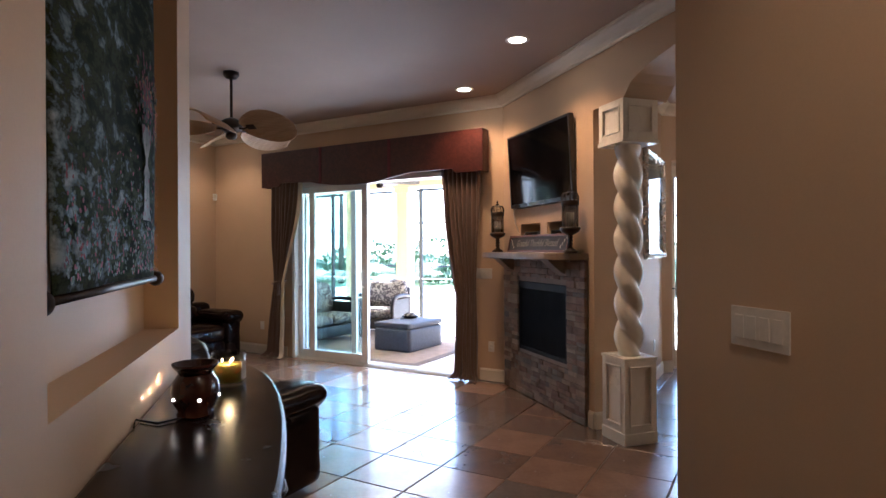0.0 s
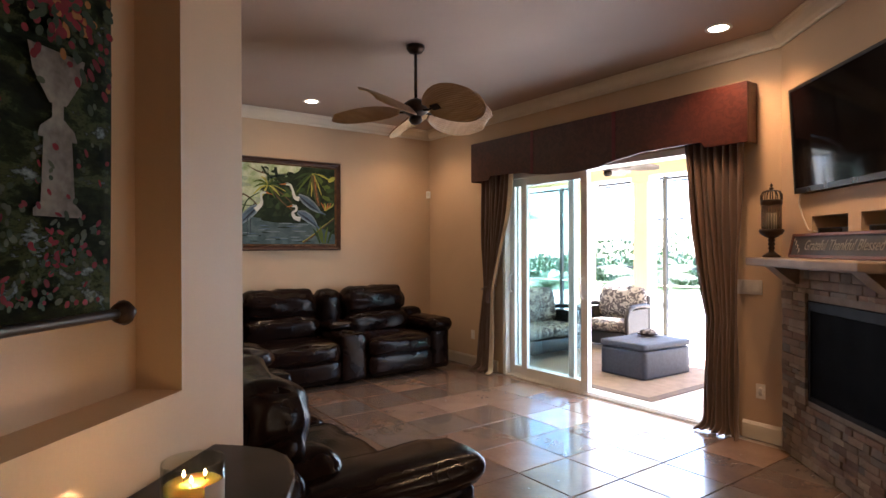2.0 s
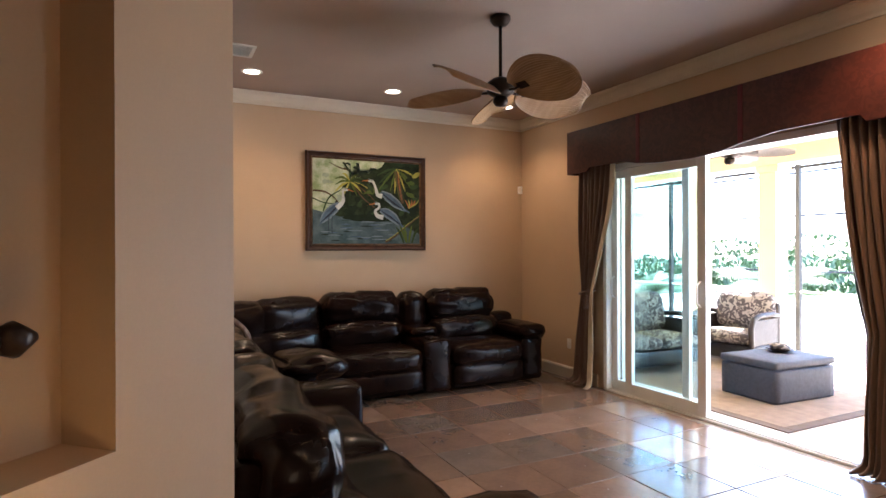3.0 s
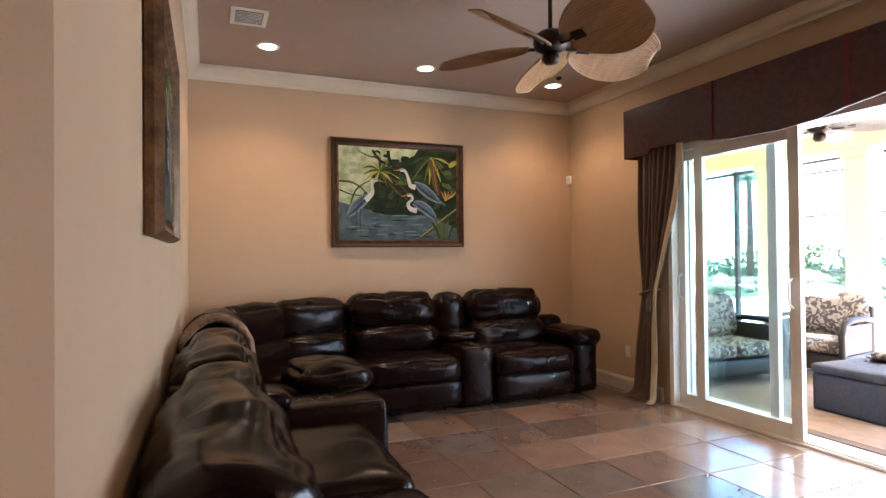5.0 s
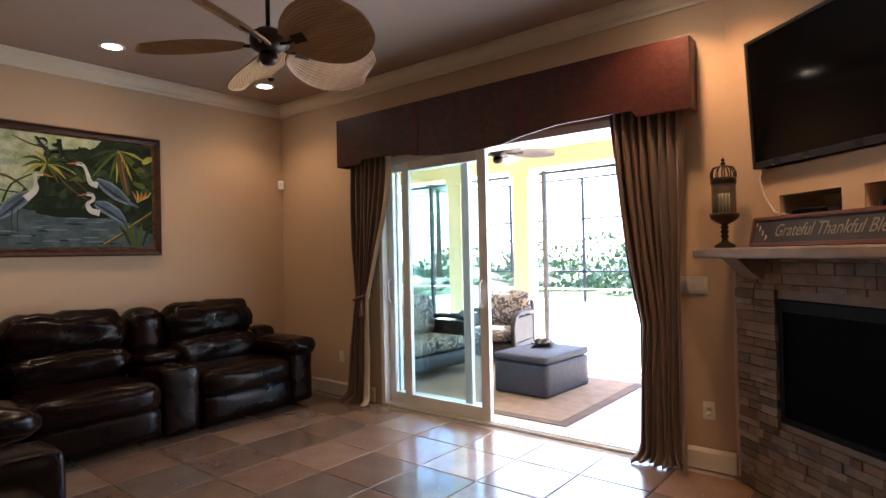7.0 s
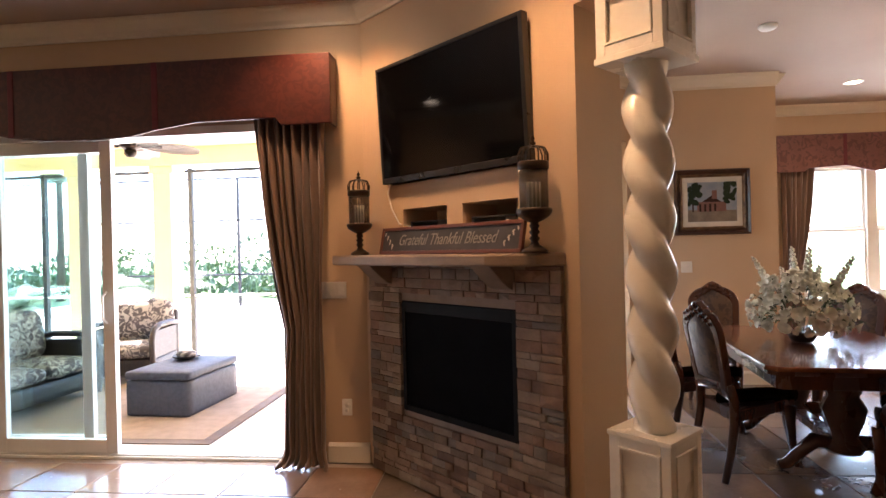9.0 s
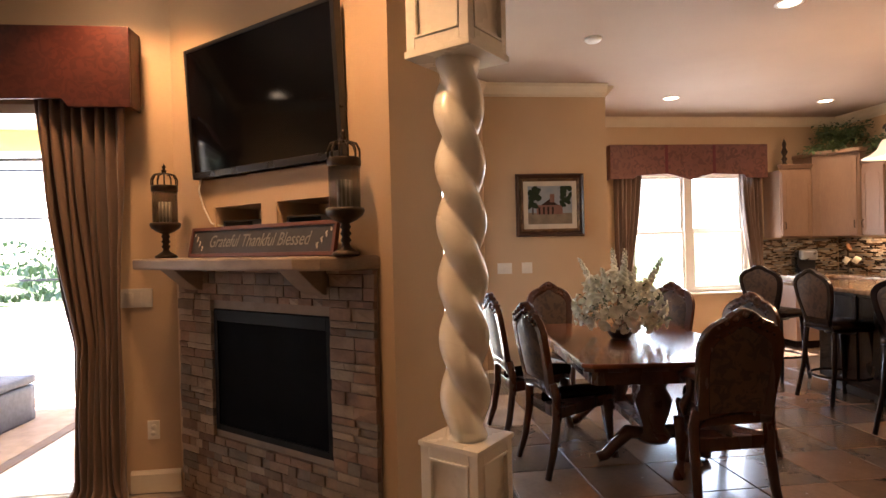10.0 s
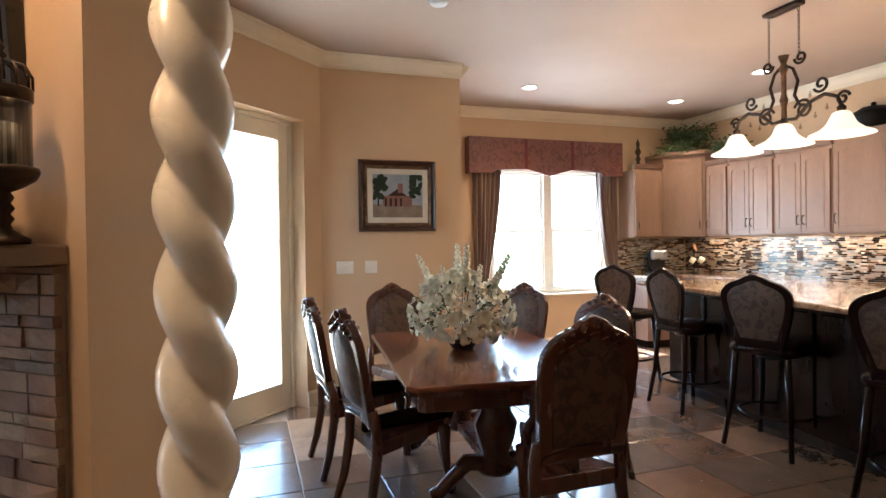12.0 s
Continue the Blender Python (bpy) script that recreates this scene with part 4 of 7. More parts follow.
soft_part("seat", (-0.50, -0.45, 0.28), (0.50, 0.42, 0.51), 0.10, 0.04, 0.006, "plump leather corner seat", pose(-5.28, 5.02, 0, 0, 0, -45), 16)
soft_part("base", (-0.46, -0.40, 0.03), (0.46, 0.34, 0.30), 0.05, 0, 0.002, "", pose(-5.28, 5.02, 0, 0, 0, -45), 6)
pil = thing("leather_cushion", "slouched brown leather cushion on the corner seat", "cushion", pose(-4.50, 5.02, 0.51, 0, 0, 10))
part("cover", Mesh().soft((-0.27, -0.25, 0.0), (0.27, 0.25, 0.17), 0.085, 0.03, 0.014, 16), LEATHER, pil)


def drape_over(u, v):
    """A throw lying over the top of a backrest."""
    w = -0.18 + 0.36 * u + 0.03 * math.sin(9 * v)
    a = -1.0 + 2.0 * v
    ang = math.pi / 2 - a * 1.45
    r = 0.185 + 0.008 * math.sin(u * 23 + v * 9)
    y, z = -r * 0.98 * math.cos(ang), r * math.sin(ang)
    return Vector((w, y, z if abs(a) < 0.8 else z - (abs(a) - 0.8) * 0.4))


throw = thing("knit_throw", "brown fringed knit throw folded over the sofa back", "throw blanket", pose(-3.95, BACK + 0.205, 0.885))
tm = Mesh().cloth(drape_over, 26, 40)
ob = part("blanket", tm, THROW, throw)
ob.modifiers.new("thick", "SOLIDIFY").thickness = 0.018
fr = Mesh()
rng = random.Random(4)
for i in range(30):
    u = i / 29
    for v in (0.0, 1.0):
        p = drape_over(u, v)
        fr.tube([p, p + Vector((rng.uniform(-0.01, 0.01), rng.uniform(-0.01, 0.01), -0.05))], 0.003, 4)
part("fringe", fr, THROW, throw, "knotted fringe")


# ---- pictures ----
def flat_shape(mesh, pts, depth, mi):
    """A flat outline in x and z laid on a canvas, depth in front of it."""
    cx = sum(p[0] for p in pts) / len(pts)
    cz = sum(p[1] for p in pts) / len(pts)
    vs = [(cx, -depth, cz)] + [(x, -depth, z) for x, z in pts]
    n = len(pts)
    mesh.add(vs, [(0, 1 + i, 1 + (i + 1) % n) for i in range(n)], None, mi)


def blade_shape(mesh, x, z, a, length, w, depth, mi, bend=0.2):
    pts = []
    for s in (1, -1):
        rng_u = [i / 6 for i in range(7)] if s == 1 else [i / 6 for i in range(6, -1, -1)]
        for u in rng_u:
            ang = a + bend * u
            px, pz = x + length * u * math.cos(ang), z + length * u * math.sin(ang)
            q = w * math.sin(math.pi * (0.1 + 0.9 * u)) * s
            pts.append((px - q * math.sin(ang), pz + q * math.cos(ang)))
    flat_shape(mesh, pts, depth, mi)


def ellipse(mesh, x, z, a, b, tilt, depth, mi):
    pts = []
    for i in range(20):
        t = 2 * math.pi * i / 20
        u, v = a * math.cos(t), b * math.sin(t)
        pts.append((x + u * math.cos(tilt) - v * math.sin(tilt), z + u * math.sin(tilt) + v * math.cos(tilt)))
    flat_shape(mesh, pts, depth, mi)


def paint(c, d=None):
    return material("oil_paint", c, d or tuple(v * 0.7 for v in c), 0.6, scale=9, fine=60, bump=0.3, spec=0.15)


OILS = [paint((0.026, 0.042, 0.016), (0.008, 0.014, 0.007)), paint((0.09, 0.13, 0.025)), paint((0.40, 0.38, 0.07)), paint((0.012, 0.022, 0.010)),
        paint((0.10, 0.15, 0.21), (0.05, 0.08, 0.12)), paint((0.62, 0.64, 0.60)), paint((0.55, 0.58, 0.42), (0.25, 0.33, 0.15)), paint((0.045, 0.075, 0.08), (0.10, 0.14, 0.15)), paint((0.45, 0.16, 0.04)), paint((0.11, 0.07, 0.035)), paint((0.035, 0.065, 0.022)), paint((0.36, 0.42, 0.30)), paint((0.19, 0.24, 0.28)), paint((0.03, 0.04, 0.06))]


def frame_mesh(w, h, rail, d, prof=((0, 0.5), (0.25, 1.0), (0.6, 0.55), (1.0, 0.35))):
    """Four mitred rails round an opening, w by h outside; prof gives across and height."""
    m = Mesh()
    pts = [(0.0, 0.0)] + [(a * rail, b * d) for a, b in prof] + [(rail, 0.0)]
    k = len(pts)
    for hx, hz, sx in ((w / 2, h / 2, 0), (w / 2, h / 2, 1), (w / 2, h / 2, 2), (w / 2, h / 2, 3)):
        vs = []
        for end in (-1, 1):
            for a, b in pts:
                if sx in (0, 2):
                    s = 1 if sx == 0 else -1
                    vs.append((end * (hx - a), -b, s * (hz - a)))
                else:
                    s = 1 if sx == 1 else -1
                    vs.append((s * (hx - a), -b, end * (hz - a)))
        fs = [(i, i + 1, k + i + 1, k + i) for i in range(k - 1)]
        m.add(vs, fs)
    return m


def heron_picture(m, w, h, label, flip=1, rim=None):
    p = thing("framed_painting", label, "painting", m)
    part("frame", frame_mesh(w, h, 0.055, 0.05), rim or DARKFRAME, p, "dark carved wooden frame")
    part("inner_frame", frame_mesh(w - 0.112, h - 0.112, 0.026, 0.03), GILT, p, "gilded inner moulding")
    W, Hh = w - 0.16, h - 0.16
    part("canvas", Mesh().box((-W / 2 - 0.01, -0.012, -Hh / 2 - 0.01), (W / 2 + 0.01, -0.001, Hh / 2 + 0.01)), OILS[0], p, "dark green painted canvas")
    art = Mesh()
    r = random.Random(int(w * 100))
    X = lambda u: flip * (u - 0.5) * W
    Zz = lambda v: (v - 0.5) * Hh
    lift = [0.0125]

    def up(step=0.00006):
        lift[0] += step
        return lift[0]

    def stroke(pts, wide, mi):
        """A tapering brush stroke through the given points."""
        P = [Vector((X(u), Zz(v))) for u, v in pts]
        fine = []
        for a in range(len(P) - 1):
            p0, p1, p2, p3 = P[max(0, a - 1)], P[a], P[a + 1], P[min(len(P) - 1, a + 2)]
            for t in (0.0, 0.25, 0.5, 0.75):
                fine.append(0.5 * (2 * p1 + (p2 - p0) * t + (2 * p0 - 5 * p1 + 4 * p2 - p3) * t * t + (3 * p1 - p0 - 3 * p2 + p3) * t ** 3))
        fine.append(P[-1])
        n, y, vs = len(fine), -up(), []
        for k, c in enumerate(fine):
            d = (fine[min(k + 1, n - 1)] - fine[max(k - 1, 0)]).normalized()
            q = k / (n - 1) * (len(wide) - 1)
            a = min(int(q), len(wide) - 2)
            hw = (wide[a] + (wide[a + 1] - wide[a]) * (q - a)) * W / 2
            vs += [(c.x - d.y * hw, y, c.y + d.x * hw), (c.x + d.y * hw, y, c.y - d.x * hw)]
        art.add(vs, [(2 * k, 2 * k + 1, 2 * k + 3, 2 * k + 2) for k in range(n - 1)], None, mi)

    def blob(u, v, a, b, tilt, mi):
        ellipse(art, X(u), Zz(v), a * W, b * Hh, tilt * flip, up(), mi)

    def fan_leaves(u, v, n, L, a0, a1, tones, droop=0.5):
        for k in range(n):
            a = a0 + (a1 - a0) * k / (n - 1) + r.uniform(-0.08, 0.08)
            q = L * r.uniform(0.75, 1.05)
            m = (u + 0.5 * q * math.cos(a), v + 0.62 * q * math.sin(a))
            e = (u + q * math.cos(a), v + q * 1.1 * math.sin(a) - droop * q * abs(math.cos(a)) - 0.15 * q)
            stroke([(u, v), m, (min(0.99, max(0.01, e[0])), min(0.99, max(0.01, e[1])))], [0.006, 0.022, 0.002], r.choice(tones))

    flat_shape(art, [(X(a), Zz(b)) for a, b in ((0, 1), (0, 0.30), (0.12, 0.34), (0.20, 0.5), (0.25, 0.70), (0.33, 0.86), (0.62, 0.93), (0.66, 1))], up(), 6)
    for k in range(90):
        blob(r.uniform(0.30, 0.96), r.uniform(0.36, 0.94), r.uniform(0.02, 0.05), r.uniform(0.015, 0.04), r.uniform(-1, 1), r.choice((0, 0, 3, 3, 10)))
    for k in range(26):
        blob(r.uniform(0.03, 0.30), r.uniform(0.40, 0.95), r.uniform(0.02, 0.05), r.uniform(0.015, 0.035), r.uniform(-1, 1), r.choice((6, 6, 11)))
    flat_shape(art, [(X(a), Zz(b)) for a, b in ((0, 0.0), (1, 0.0), (1, 0.12), (0.82, 0.24), (0.5, 0.33), (0.24, 0.32), (0, 0.40))], up(), 7)
    blob(0.52, 0.31, 0.26, 0.045, 0.0, 3)
    for k in range(46):
        blob(r.uniform(0.06, 0.78), r.uniform(0.03, 0.29), r.uniform(0.03, 0.07), 0.006, 0.0, r.choice((7, 7, 12, 4, 3)))
    stroke([(0.14, 0.96), (0.24, 0.90), (0.33, 0.88)], [0.004, 0.012, 0.016], 9)
    stroke([(0.27, 0.97), (0.33, 0.86), (0.42, 0.80)], [0.018, 0.022, 0.014], 0)
    stroke([(0.40, 0.97), (0.42, 0.84), (0.50, 0.74)], [0.030, 0.026, 0.014], 3)
    stroke([(0.36, 0.70), (0.45, 0.55), (0.56, 0.44)], [0.010, 0.012, 0.008], 9)
    stroke([(0.37, 0.72), (0.48, 0.62), (0.56, 0.52)], [0.008, 0.010, 0.008], 9)
    stroke([(0.0, 0.62), (0.10, 0.61), (0.18, 0.55), (0.24, 0.46)], [0.016, 0.016, 0.012, 0.008], 9)
    stroke([(0.0, 0.53), (0.10, 0.48), (0.22, 0.47)], [0.012, 0.010, 0.006], 10)
    stroke([(0.09, 0.38), (0.14, 0.54), (0.25, 0.64)], [0.012, 0.012, 0.008], 10)
    fan_leaves(0.77, 0.93, 11, 0.26, math.pi, 2 * math.pi, (1, 10, 1, 2, 0), 0.1)
    stroke([(0.76, 0.90), (0.79, 0.72), (0.83, 0.50)], [0.030, 0.045, 0.030], 9)
    for k in range(5):
        stroke([(0.76 + 0.012 * k, 0.90), (0.775 + 0.012 * k, 0.7), (0.80 + 0.012 * k, 0.54)], [0.004, 0.006, 0.003], (1, 9, 8, 9, 10)[k])
    for k in range(7):
        blob(0.93 + r.uniform(-0.04, 0.04), 0.56 + 0.05 * k, 0.045, 0.028, r.uniform(-0.8, 0.8), (10, 1, 0, 10, 1, 0, 2)[k])
    fan_leaves(0.33, 0.74, 13, 0.17, 0.0, 2 * math.pi, (2, 1, 2, 10), 0.25)
    fan_leaves(0.54, 0.60, 7, 0.10, 0.6, 2.8, (1, 10), 0.2)
    for k in range(5):
        stroke([(0.89, 0.44), (0.875 + 0.022 * k, 0.50), (0.85 + 0.035 * k, 0.55)], [0.006, 0.014, 0.001], (8, 2, 8, 8, 2)[k])
    for body, tail, neck, head in (
            ([(0.07, 0.25), (0.12, 0.33), (0.19, 0.42), (0.235, 0.47)], (0.05, 0.21), [(0.21, 0.42), (0.265, 0.50), (0.265, 0.58), (0.27, 0.635), (0.31, 0.645)], (0.37, 0.62)),
            ([(0.62, 0.63), (0.69, 0.57), (0.76, 0.50), (0.83, 0.43)], (0.90, 0.39), [(0.63, 0.58), (0.585, 0.60), (0.565, 0.69), (0.54, 0.755), (0.50, 0.765)], (0.44, 0.755)),
            ([(0.61, 0.41), (0.67, 0.38), (0.74, 0.32), (0.80, 0.24)], (0.84, 0.19), [(0.64, 0.32), (0.585, 0.34), (0.565, 0.40), (0.60, 0.44), (0.595, 0.485), (0.56, 0.49)], (0.50, 0.47))):
        stroke([body[0], body[1], body[2], body[3]], [0.03, 0.085, 0.085, 0.035], 12)
        stroke([body[0], body[1], body[2], body[3]], [0.012, 0.060, 0.055, 0.015], 4)
        stroke([body[-1], tail], [0.030, 0.004], 4)
        stroke([body[0], ((body[1][0] + body[2][0]) / 2, (body[1][1] + body[2][1]) / 2 - 0.02), body[3]], [0.004, 0.018, 0.006], 13)
        stroke(neck, [0.045, 0.034, 0.020, 0.022, 0.026], 5)
        stroke([neck[-1], head], [0.018, 0.002], 8)
        stroke([(neck[-2][0], neck[-2][1] + 0.012), (neck[-1][0], neck[-1][1] + 0.008)], [0.003, 0.007], 13)
    for dx in (0.0, 0.03):
        stroke([(0.14 + dx, 0.33), (0.135 + dx, 0.22), (0.14 + dx, 0.11)], [0.007, 0.005, 0.005], 13)
    stroke([(0.66, 0.02), (0.76, 0.10), (0.86, 0.21), (0.99, 0.34)], [0.022, 0.020, 0.016, 0.014], 9)
    stroke([(0.66, 0.03), (0.76, 0.115), (0.86, 0.225), (0.99, 0.35)], [0.006, 0.007, 0.006, 0.004], 2)
    for a, b, c in ((0.86, 0.02, 0.80), (0.87, 0.01, 0.84), (0.89, 0.01, 0.92), (0.92, 0.01, 0.99), (0.84, 0.01, 0.76)):
        stroke([(a, b), ((a + c) / 2, 0.14), (c, 0.26 - abs(c - 0.86) * 0.5)], [0.014, 0.026, 0.002], r.choice((1, 2, 10)))
    tagged(part("painted_scene", art, OILS, p), "wading birds and palm leaves in green, blue and white", kind="stuff")
    return p


heron_picture(pose(LEFT + 0.004, 6.14, 2.075, 0, 0, 90), 1.46, 1.12, "painting of three pale birds in a marsh, dark carved frame", 1)
heron_picture(pose(-2.66, BACK + 0.004, 1.855, 0, 0, 180), 0.97, 0.74, "painting of pale birds among green leaves, ornate dark gilt frame", 1, GILT)

tap = thing("wall_tapestry", "dark painted tapestry of an urn with red flowers in the niche", "tapestry", NICHE @ pose(0.992, -0.06, 0))
TX, TZ0, TZ1 = 0.497, 1.405, 2.85
TAPM = bpy.data.materials.new("tapestry_weave")
TAPM.use_nodes = True
_n, _l = TAPM.node_tree.nodes, TAPM.node_tree.links
_co, _no, _ra = _n.new("ShaderNodeTexCoord"), _n.new("ShaderNodeTexNoise"), _n.new("ShaderNodeValToRGB")
_mp = _n.new("ShaderNodeMapping")
_mp.inputs["Scale"].default_value = (0.55, 1, 1)
_no.inputs["Scale"].default_value, _no.inputs["Detail"].default_value, _no.inputs["Roughness"].default_value, _no.inputs["Distortion"].default_value = 17, 8, 0.66, 0.25
_els = _ra.color_ramp.elements
# Dark greens of the weave; the blue-white end of the ramp is painted glare.
_els[0].position, _els[0].color, _els[1].position, _els[1].color = 0.38, (0.006, 0.008, 0.005, 1), 0.80, (0.32, 0.36, 0.36, 1)
for _p, _c in ((0.50, (0.013, 0.018, 0.008, 1)), (0.56, (0.04, 0.05, 0.02, 1)), (0.60, (0.018, 0.022, 0.012, 1)), (0.66, (0.12, 0.15, 0.15, 1))):
    _e = _els.new(_p)
    _e.color = _c
_big = _n.new("ShaderNodeTexNoise")
_big.inputs["Scale"].default_value = 2.2
_l.new(_co.outputs["Object"], _mp.inputs[0])
_l.new(_mp.outputs[0], _no.inputs["Vector"])
_l.new(_co.outputs["Object"], _big.inputs["Vector"])
# Tones rise along x, which gathers the painted glare at the hall side.
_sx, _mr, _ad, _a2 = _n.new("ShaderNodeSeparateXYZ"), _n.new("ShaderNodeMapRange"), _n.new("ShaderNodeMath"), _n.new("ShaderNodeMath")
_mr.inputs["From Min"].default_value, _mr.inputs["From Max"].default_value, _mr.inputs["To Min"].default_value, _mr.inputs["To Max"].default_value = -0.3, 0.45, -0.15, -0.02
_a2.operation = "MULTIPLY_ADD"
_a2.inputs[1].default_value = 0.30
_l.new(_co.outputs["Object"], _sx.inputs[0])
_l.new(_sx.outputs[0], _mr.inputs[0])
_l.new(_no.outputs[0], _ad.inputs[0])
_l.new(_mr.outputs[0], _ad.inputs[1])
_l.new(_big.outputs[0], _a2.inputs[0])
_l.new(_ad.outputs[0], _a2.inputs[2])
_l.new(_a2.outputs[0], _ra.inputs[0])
_l.new(_ra.outputs[0], _n["Principled BSDF"].inputs["Base Color"])
_n["Principled BSDF"].inputs["Roughness"].default_value = 0.9
_n["Principled BSDF"].inputs["Specular IOR Level"].default_value = 0.08


def tap_fn(u, v):
    return Vector(((u - 0.5) * 2 * TX, 0.010 * math.sin(u * 9 + v * 3) * (0.3 + 0.7 * (1 - v)), TZ0 + (TZ1 - TZ0) * v))


TURNED = pose(0, 0, 0, 0, 0, 180)
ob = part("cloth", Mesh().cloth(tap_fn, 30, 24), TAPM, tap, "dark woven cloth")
ob.modifiers.new("thick", "SOLIDIFY").thickness = 0.004
for z in (TZ0 - 0.012, TZ1 + 0.012):
    rod = part("rod", Mesh().tube([(-TX - 0.03, 0, z), (TX + 0.03, 0, z)], 0.012, 12), BRONZE, tap, "dark hanging rod")
    for sx in (-1, 1):
        part("finial", Mesh().lathe([(0.0, 0.0), (0.022, 0.01), (0.03, 0.03), (0.018, 0.05), (0.008, 0.065), (0.0, 0.07)], 14, pose(sx * (TX + 0.02), 0, z, 0, 90 * sx, 0)), BRONZE, rod, "turned finial")
TAPC = [paint((0.19, 0.165, 0.125), (0.07, 0.06, 0.045)), paint((0.17, 0.008, 0.012), (0.08, 0.005, 0.007)), paint((0.26, 0.11, 0.02)), paint((0.025, 0.04, 0.016)), paint((0.06, 0.065, 0.03), (0.03, 0.04, 0.02)), paint((0.14, 0.17, 0.18), (0.07, 0.09, 0.10))]
art = Mesh()
r = random.Random(8)


def inv(x):
    return -x


ux, uz, uk = -0.345, 1.62, 0.70
for shape, d in (([(-0.085, -0.02), (0.085, -0.02), (0.085, 0.0), (0.06, 0.02), (0.05, 0.20), (-0.05, 0.20), (-0.06, 0.02), (-0.085, 0.0)], 0.0145),
                 ([(-0.07, 0.20), (0.07, 0.20), (0.06, 0.23), (0.02, 0.26), (0.02, 0.31), (-0.02, 0.31), (-0.02, 0.26), (-0.06, 0.23)], 0.0147),
                 ([(-0.03, 0.30), (0.03, 0.30), (0.085, 0.38), (0.10, 0.45), (-0.10, 0.45), (-0.085, 0.38)], 0.0149)):
    flat_shape(art, [(ux + x * uk, uz + z * uk) for x, z in shape], -d, 0)
for i in range(260):
    a, q = r.uniform(0, 2 * math.pi), abs(r.gauss(0, 0.09))
    ellipse(art, max(-0.48, ux + q * math.cos(a)), uz + 0.41 + q * math.sin(a) * 0.9, r.uniform(0.006, 0.016), 0.008, a, -0.0155 - 0.00002 * i, r.choice((1, 1, 1, 2, 3, 3, 3)))
for i in range(620):
    ellipse(art, r.uniform(-0.47, 0.47), 1.43 + abs(r.gauss(0, 0.17)), r.uniform(0.004, 0.011), r.uniform(0.003, 0.007), r.uniform(0, 3), -0.0185 - 0.00001 * i, r.choice((1, 1, 3, 4, 3, 4)))
art.f = [f[::-1] for f in art.f]
tagged(part("painted_scene", art, TAPC, tap), "stone urn with red and yellow flowers", kind="stuff")

dp = thing("framed_painting", "small painting of a pink house, linen mat, bronze and gilt frame", "painting", pose(1.675, DINE - 0.004, 1.907))
part("frame", frame_mesh(0.76, 0.68, 0.05, 0.045), DARKFRAME, dp, "dark wooden frame")
part("inner_frame", frame_mesh(0.662, 0.582, 0.035, 0.034), GILT, dp, "gilded inner frame")
part("mat", frame_mesh(0.594, 0.514, 0.05, 0.016, ((0, 1), (1, 0.9))), LINEN, dp, "linen mat")
part("canvas", Mesh().box((-0.26, -0.010, -0.22), (0.26, -0.001, 0.22)), paint((0.22, 0.27, 0.32), (0.30, 0.32, 0.34)), dp, "pale sky canvas")
ha = Mesh()
flat_shape(ha, [(-0.245, -0.205), (0.245, -0.205), (0.245, -0.09), (-0.245, -0.08)], 0.0105, 0)
flat_shape(ha, [(-0.15, -0.10), (0.14, -0.10), (0.14, 0.0), (-0.15, 0.0)], 0.011, 1)
flat_shape(ha, [(-0.10, 0.0), (0.0, 0.07), (0.09, 0.0)], 0.0112, 2)
flat_shape(ha, [(0.0, 0.03), (0.05, 0.03), (0.05, 0.12), (0.0, 0.12)], 0.0114, 1)
for i in range(4):
    flat_shape(ha, [(-0.13 + 0.05 * i, -0.10), (-0.11 + 0.05 * i, -0.10), (-0.11 + 0.05 * i, -0.02), (-0.13 + 0.05 * i, -0.02)], 0.0116, 2)
for i in range(40):
    s = -1 if i % 2 else 1
    ellipse(ha, s * r.uniform(0.12, 0.23), r.uniform(-0.02, 0.19), 0.035, 0.022, r.uniform(0, 3), 0.012 + 0.00004 * i, 3)
flat_shape(ha, [(-0.2, -0.1), (-0.185, -0.1), (-0.185, 0.05), (-0.2, 0.05)], 0.0119, 2)
tagged(part("painted_scene", ha, [paint((0.24, 0.19, 0.14)), paint((0.25, 0.13, 0.10)), paint((0.05, 0.025, 0.02)), paint((0.025, 0.04, 0.022))], dp), "pink house and dark trees", kind="stuff")


SILVER = material("silver_leaf", (0.62, 0.60, 0.55), (0.34, 0.31, 0.27), 0.28, metal=0.8, scale=20, fine=120, bump=0.4, dist=0.004)
nk = thing("framed_painting", "tall glazed picture in an ornate silver frame by the archway", "painting", pose(0.004, 9.04, 1.955, 0, 0, 90))
part("frame", frame_mesh(1.13, 1.15, 0.085, 0.055), SILVER, nk, "ornate silver-leaf frame")
# The blue-grey paints the garden door's reflected daylight onto the canvas.
part("canvas", Mesh().box((-0.49, -0.014, -0.50), (0.49, -0.001, 0.50)), paint((0.16, 0.20, 0.22), (0.05, 0.07, 0.08)), nk, "canvas coloured blue-grey like daylight reflected in the glass")
part("glazing", Mesh().box((-0.483, -0.024, -0.493), (0.483, -0.020, 0.493)), glass("picture_glass"), nk, "picture glass")
for k in range(9):
    part("carved_leaf", Mesh().lathe([(0.0, -0.05), (0.022, -0.02), (0.026, 0.0), (0.02, 0.02), (0.0, 0.05)], 10, pose(-0.48 + 0.12 * k, -0.055, -0.54, 0, 90, 0), squash=0.6), SILVER, nk)
plate("outlet", "ivory wall outlet below the silver-framed painting", "outlet", pose(0.0005, 9.10, 0.41, 0, 0, 90), 0.072, 0.117, "socket")

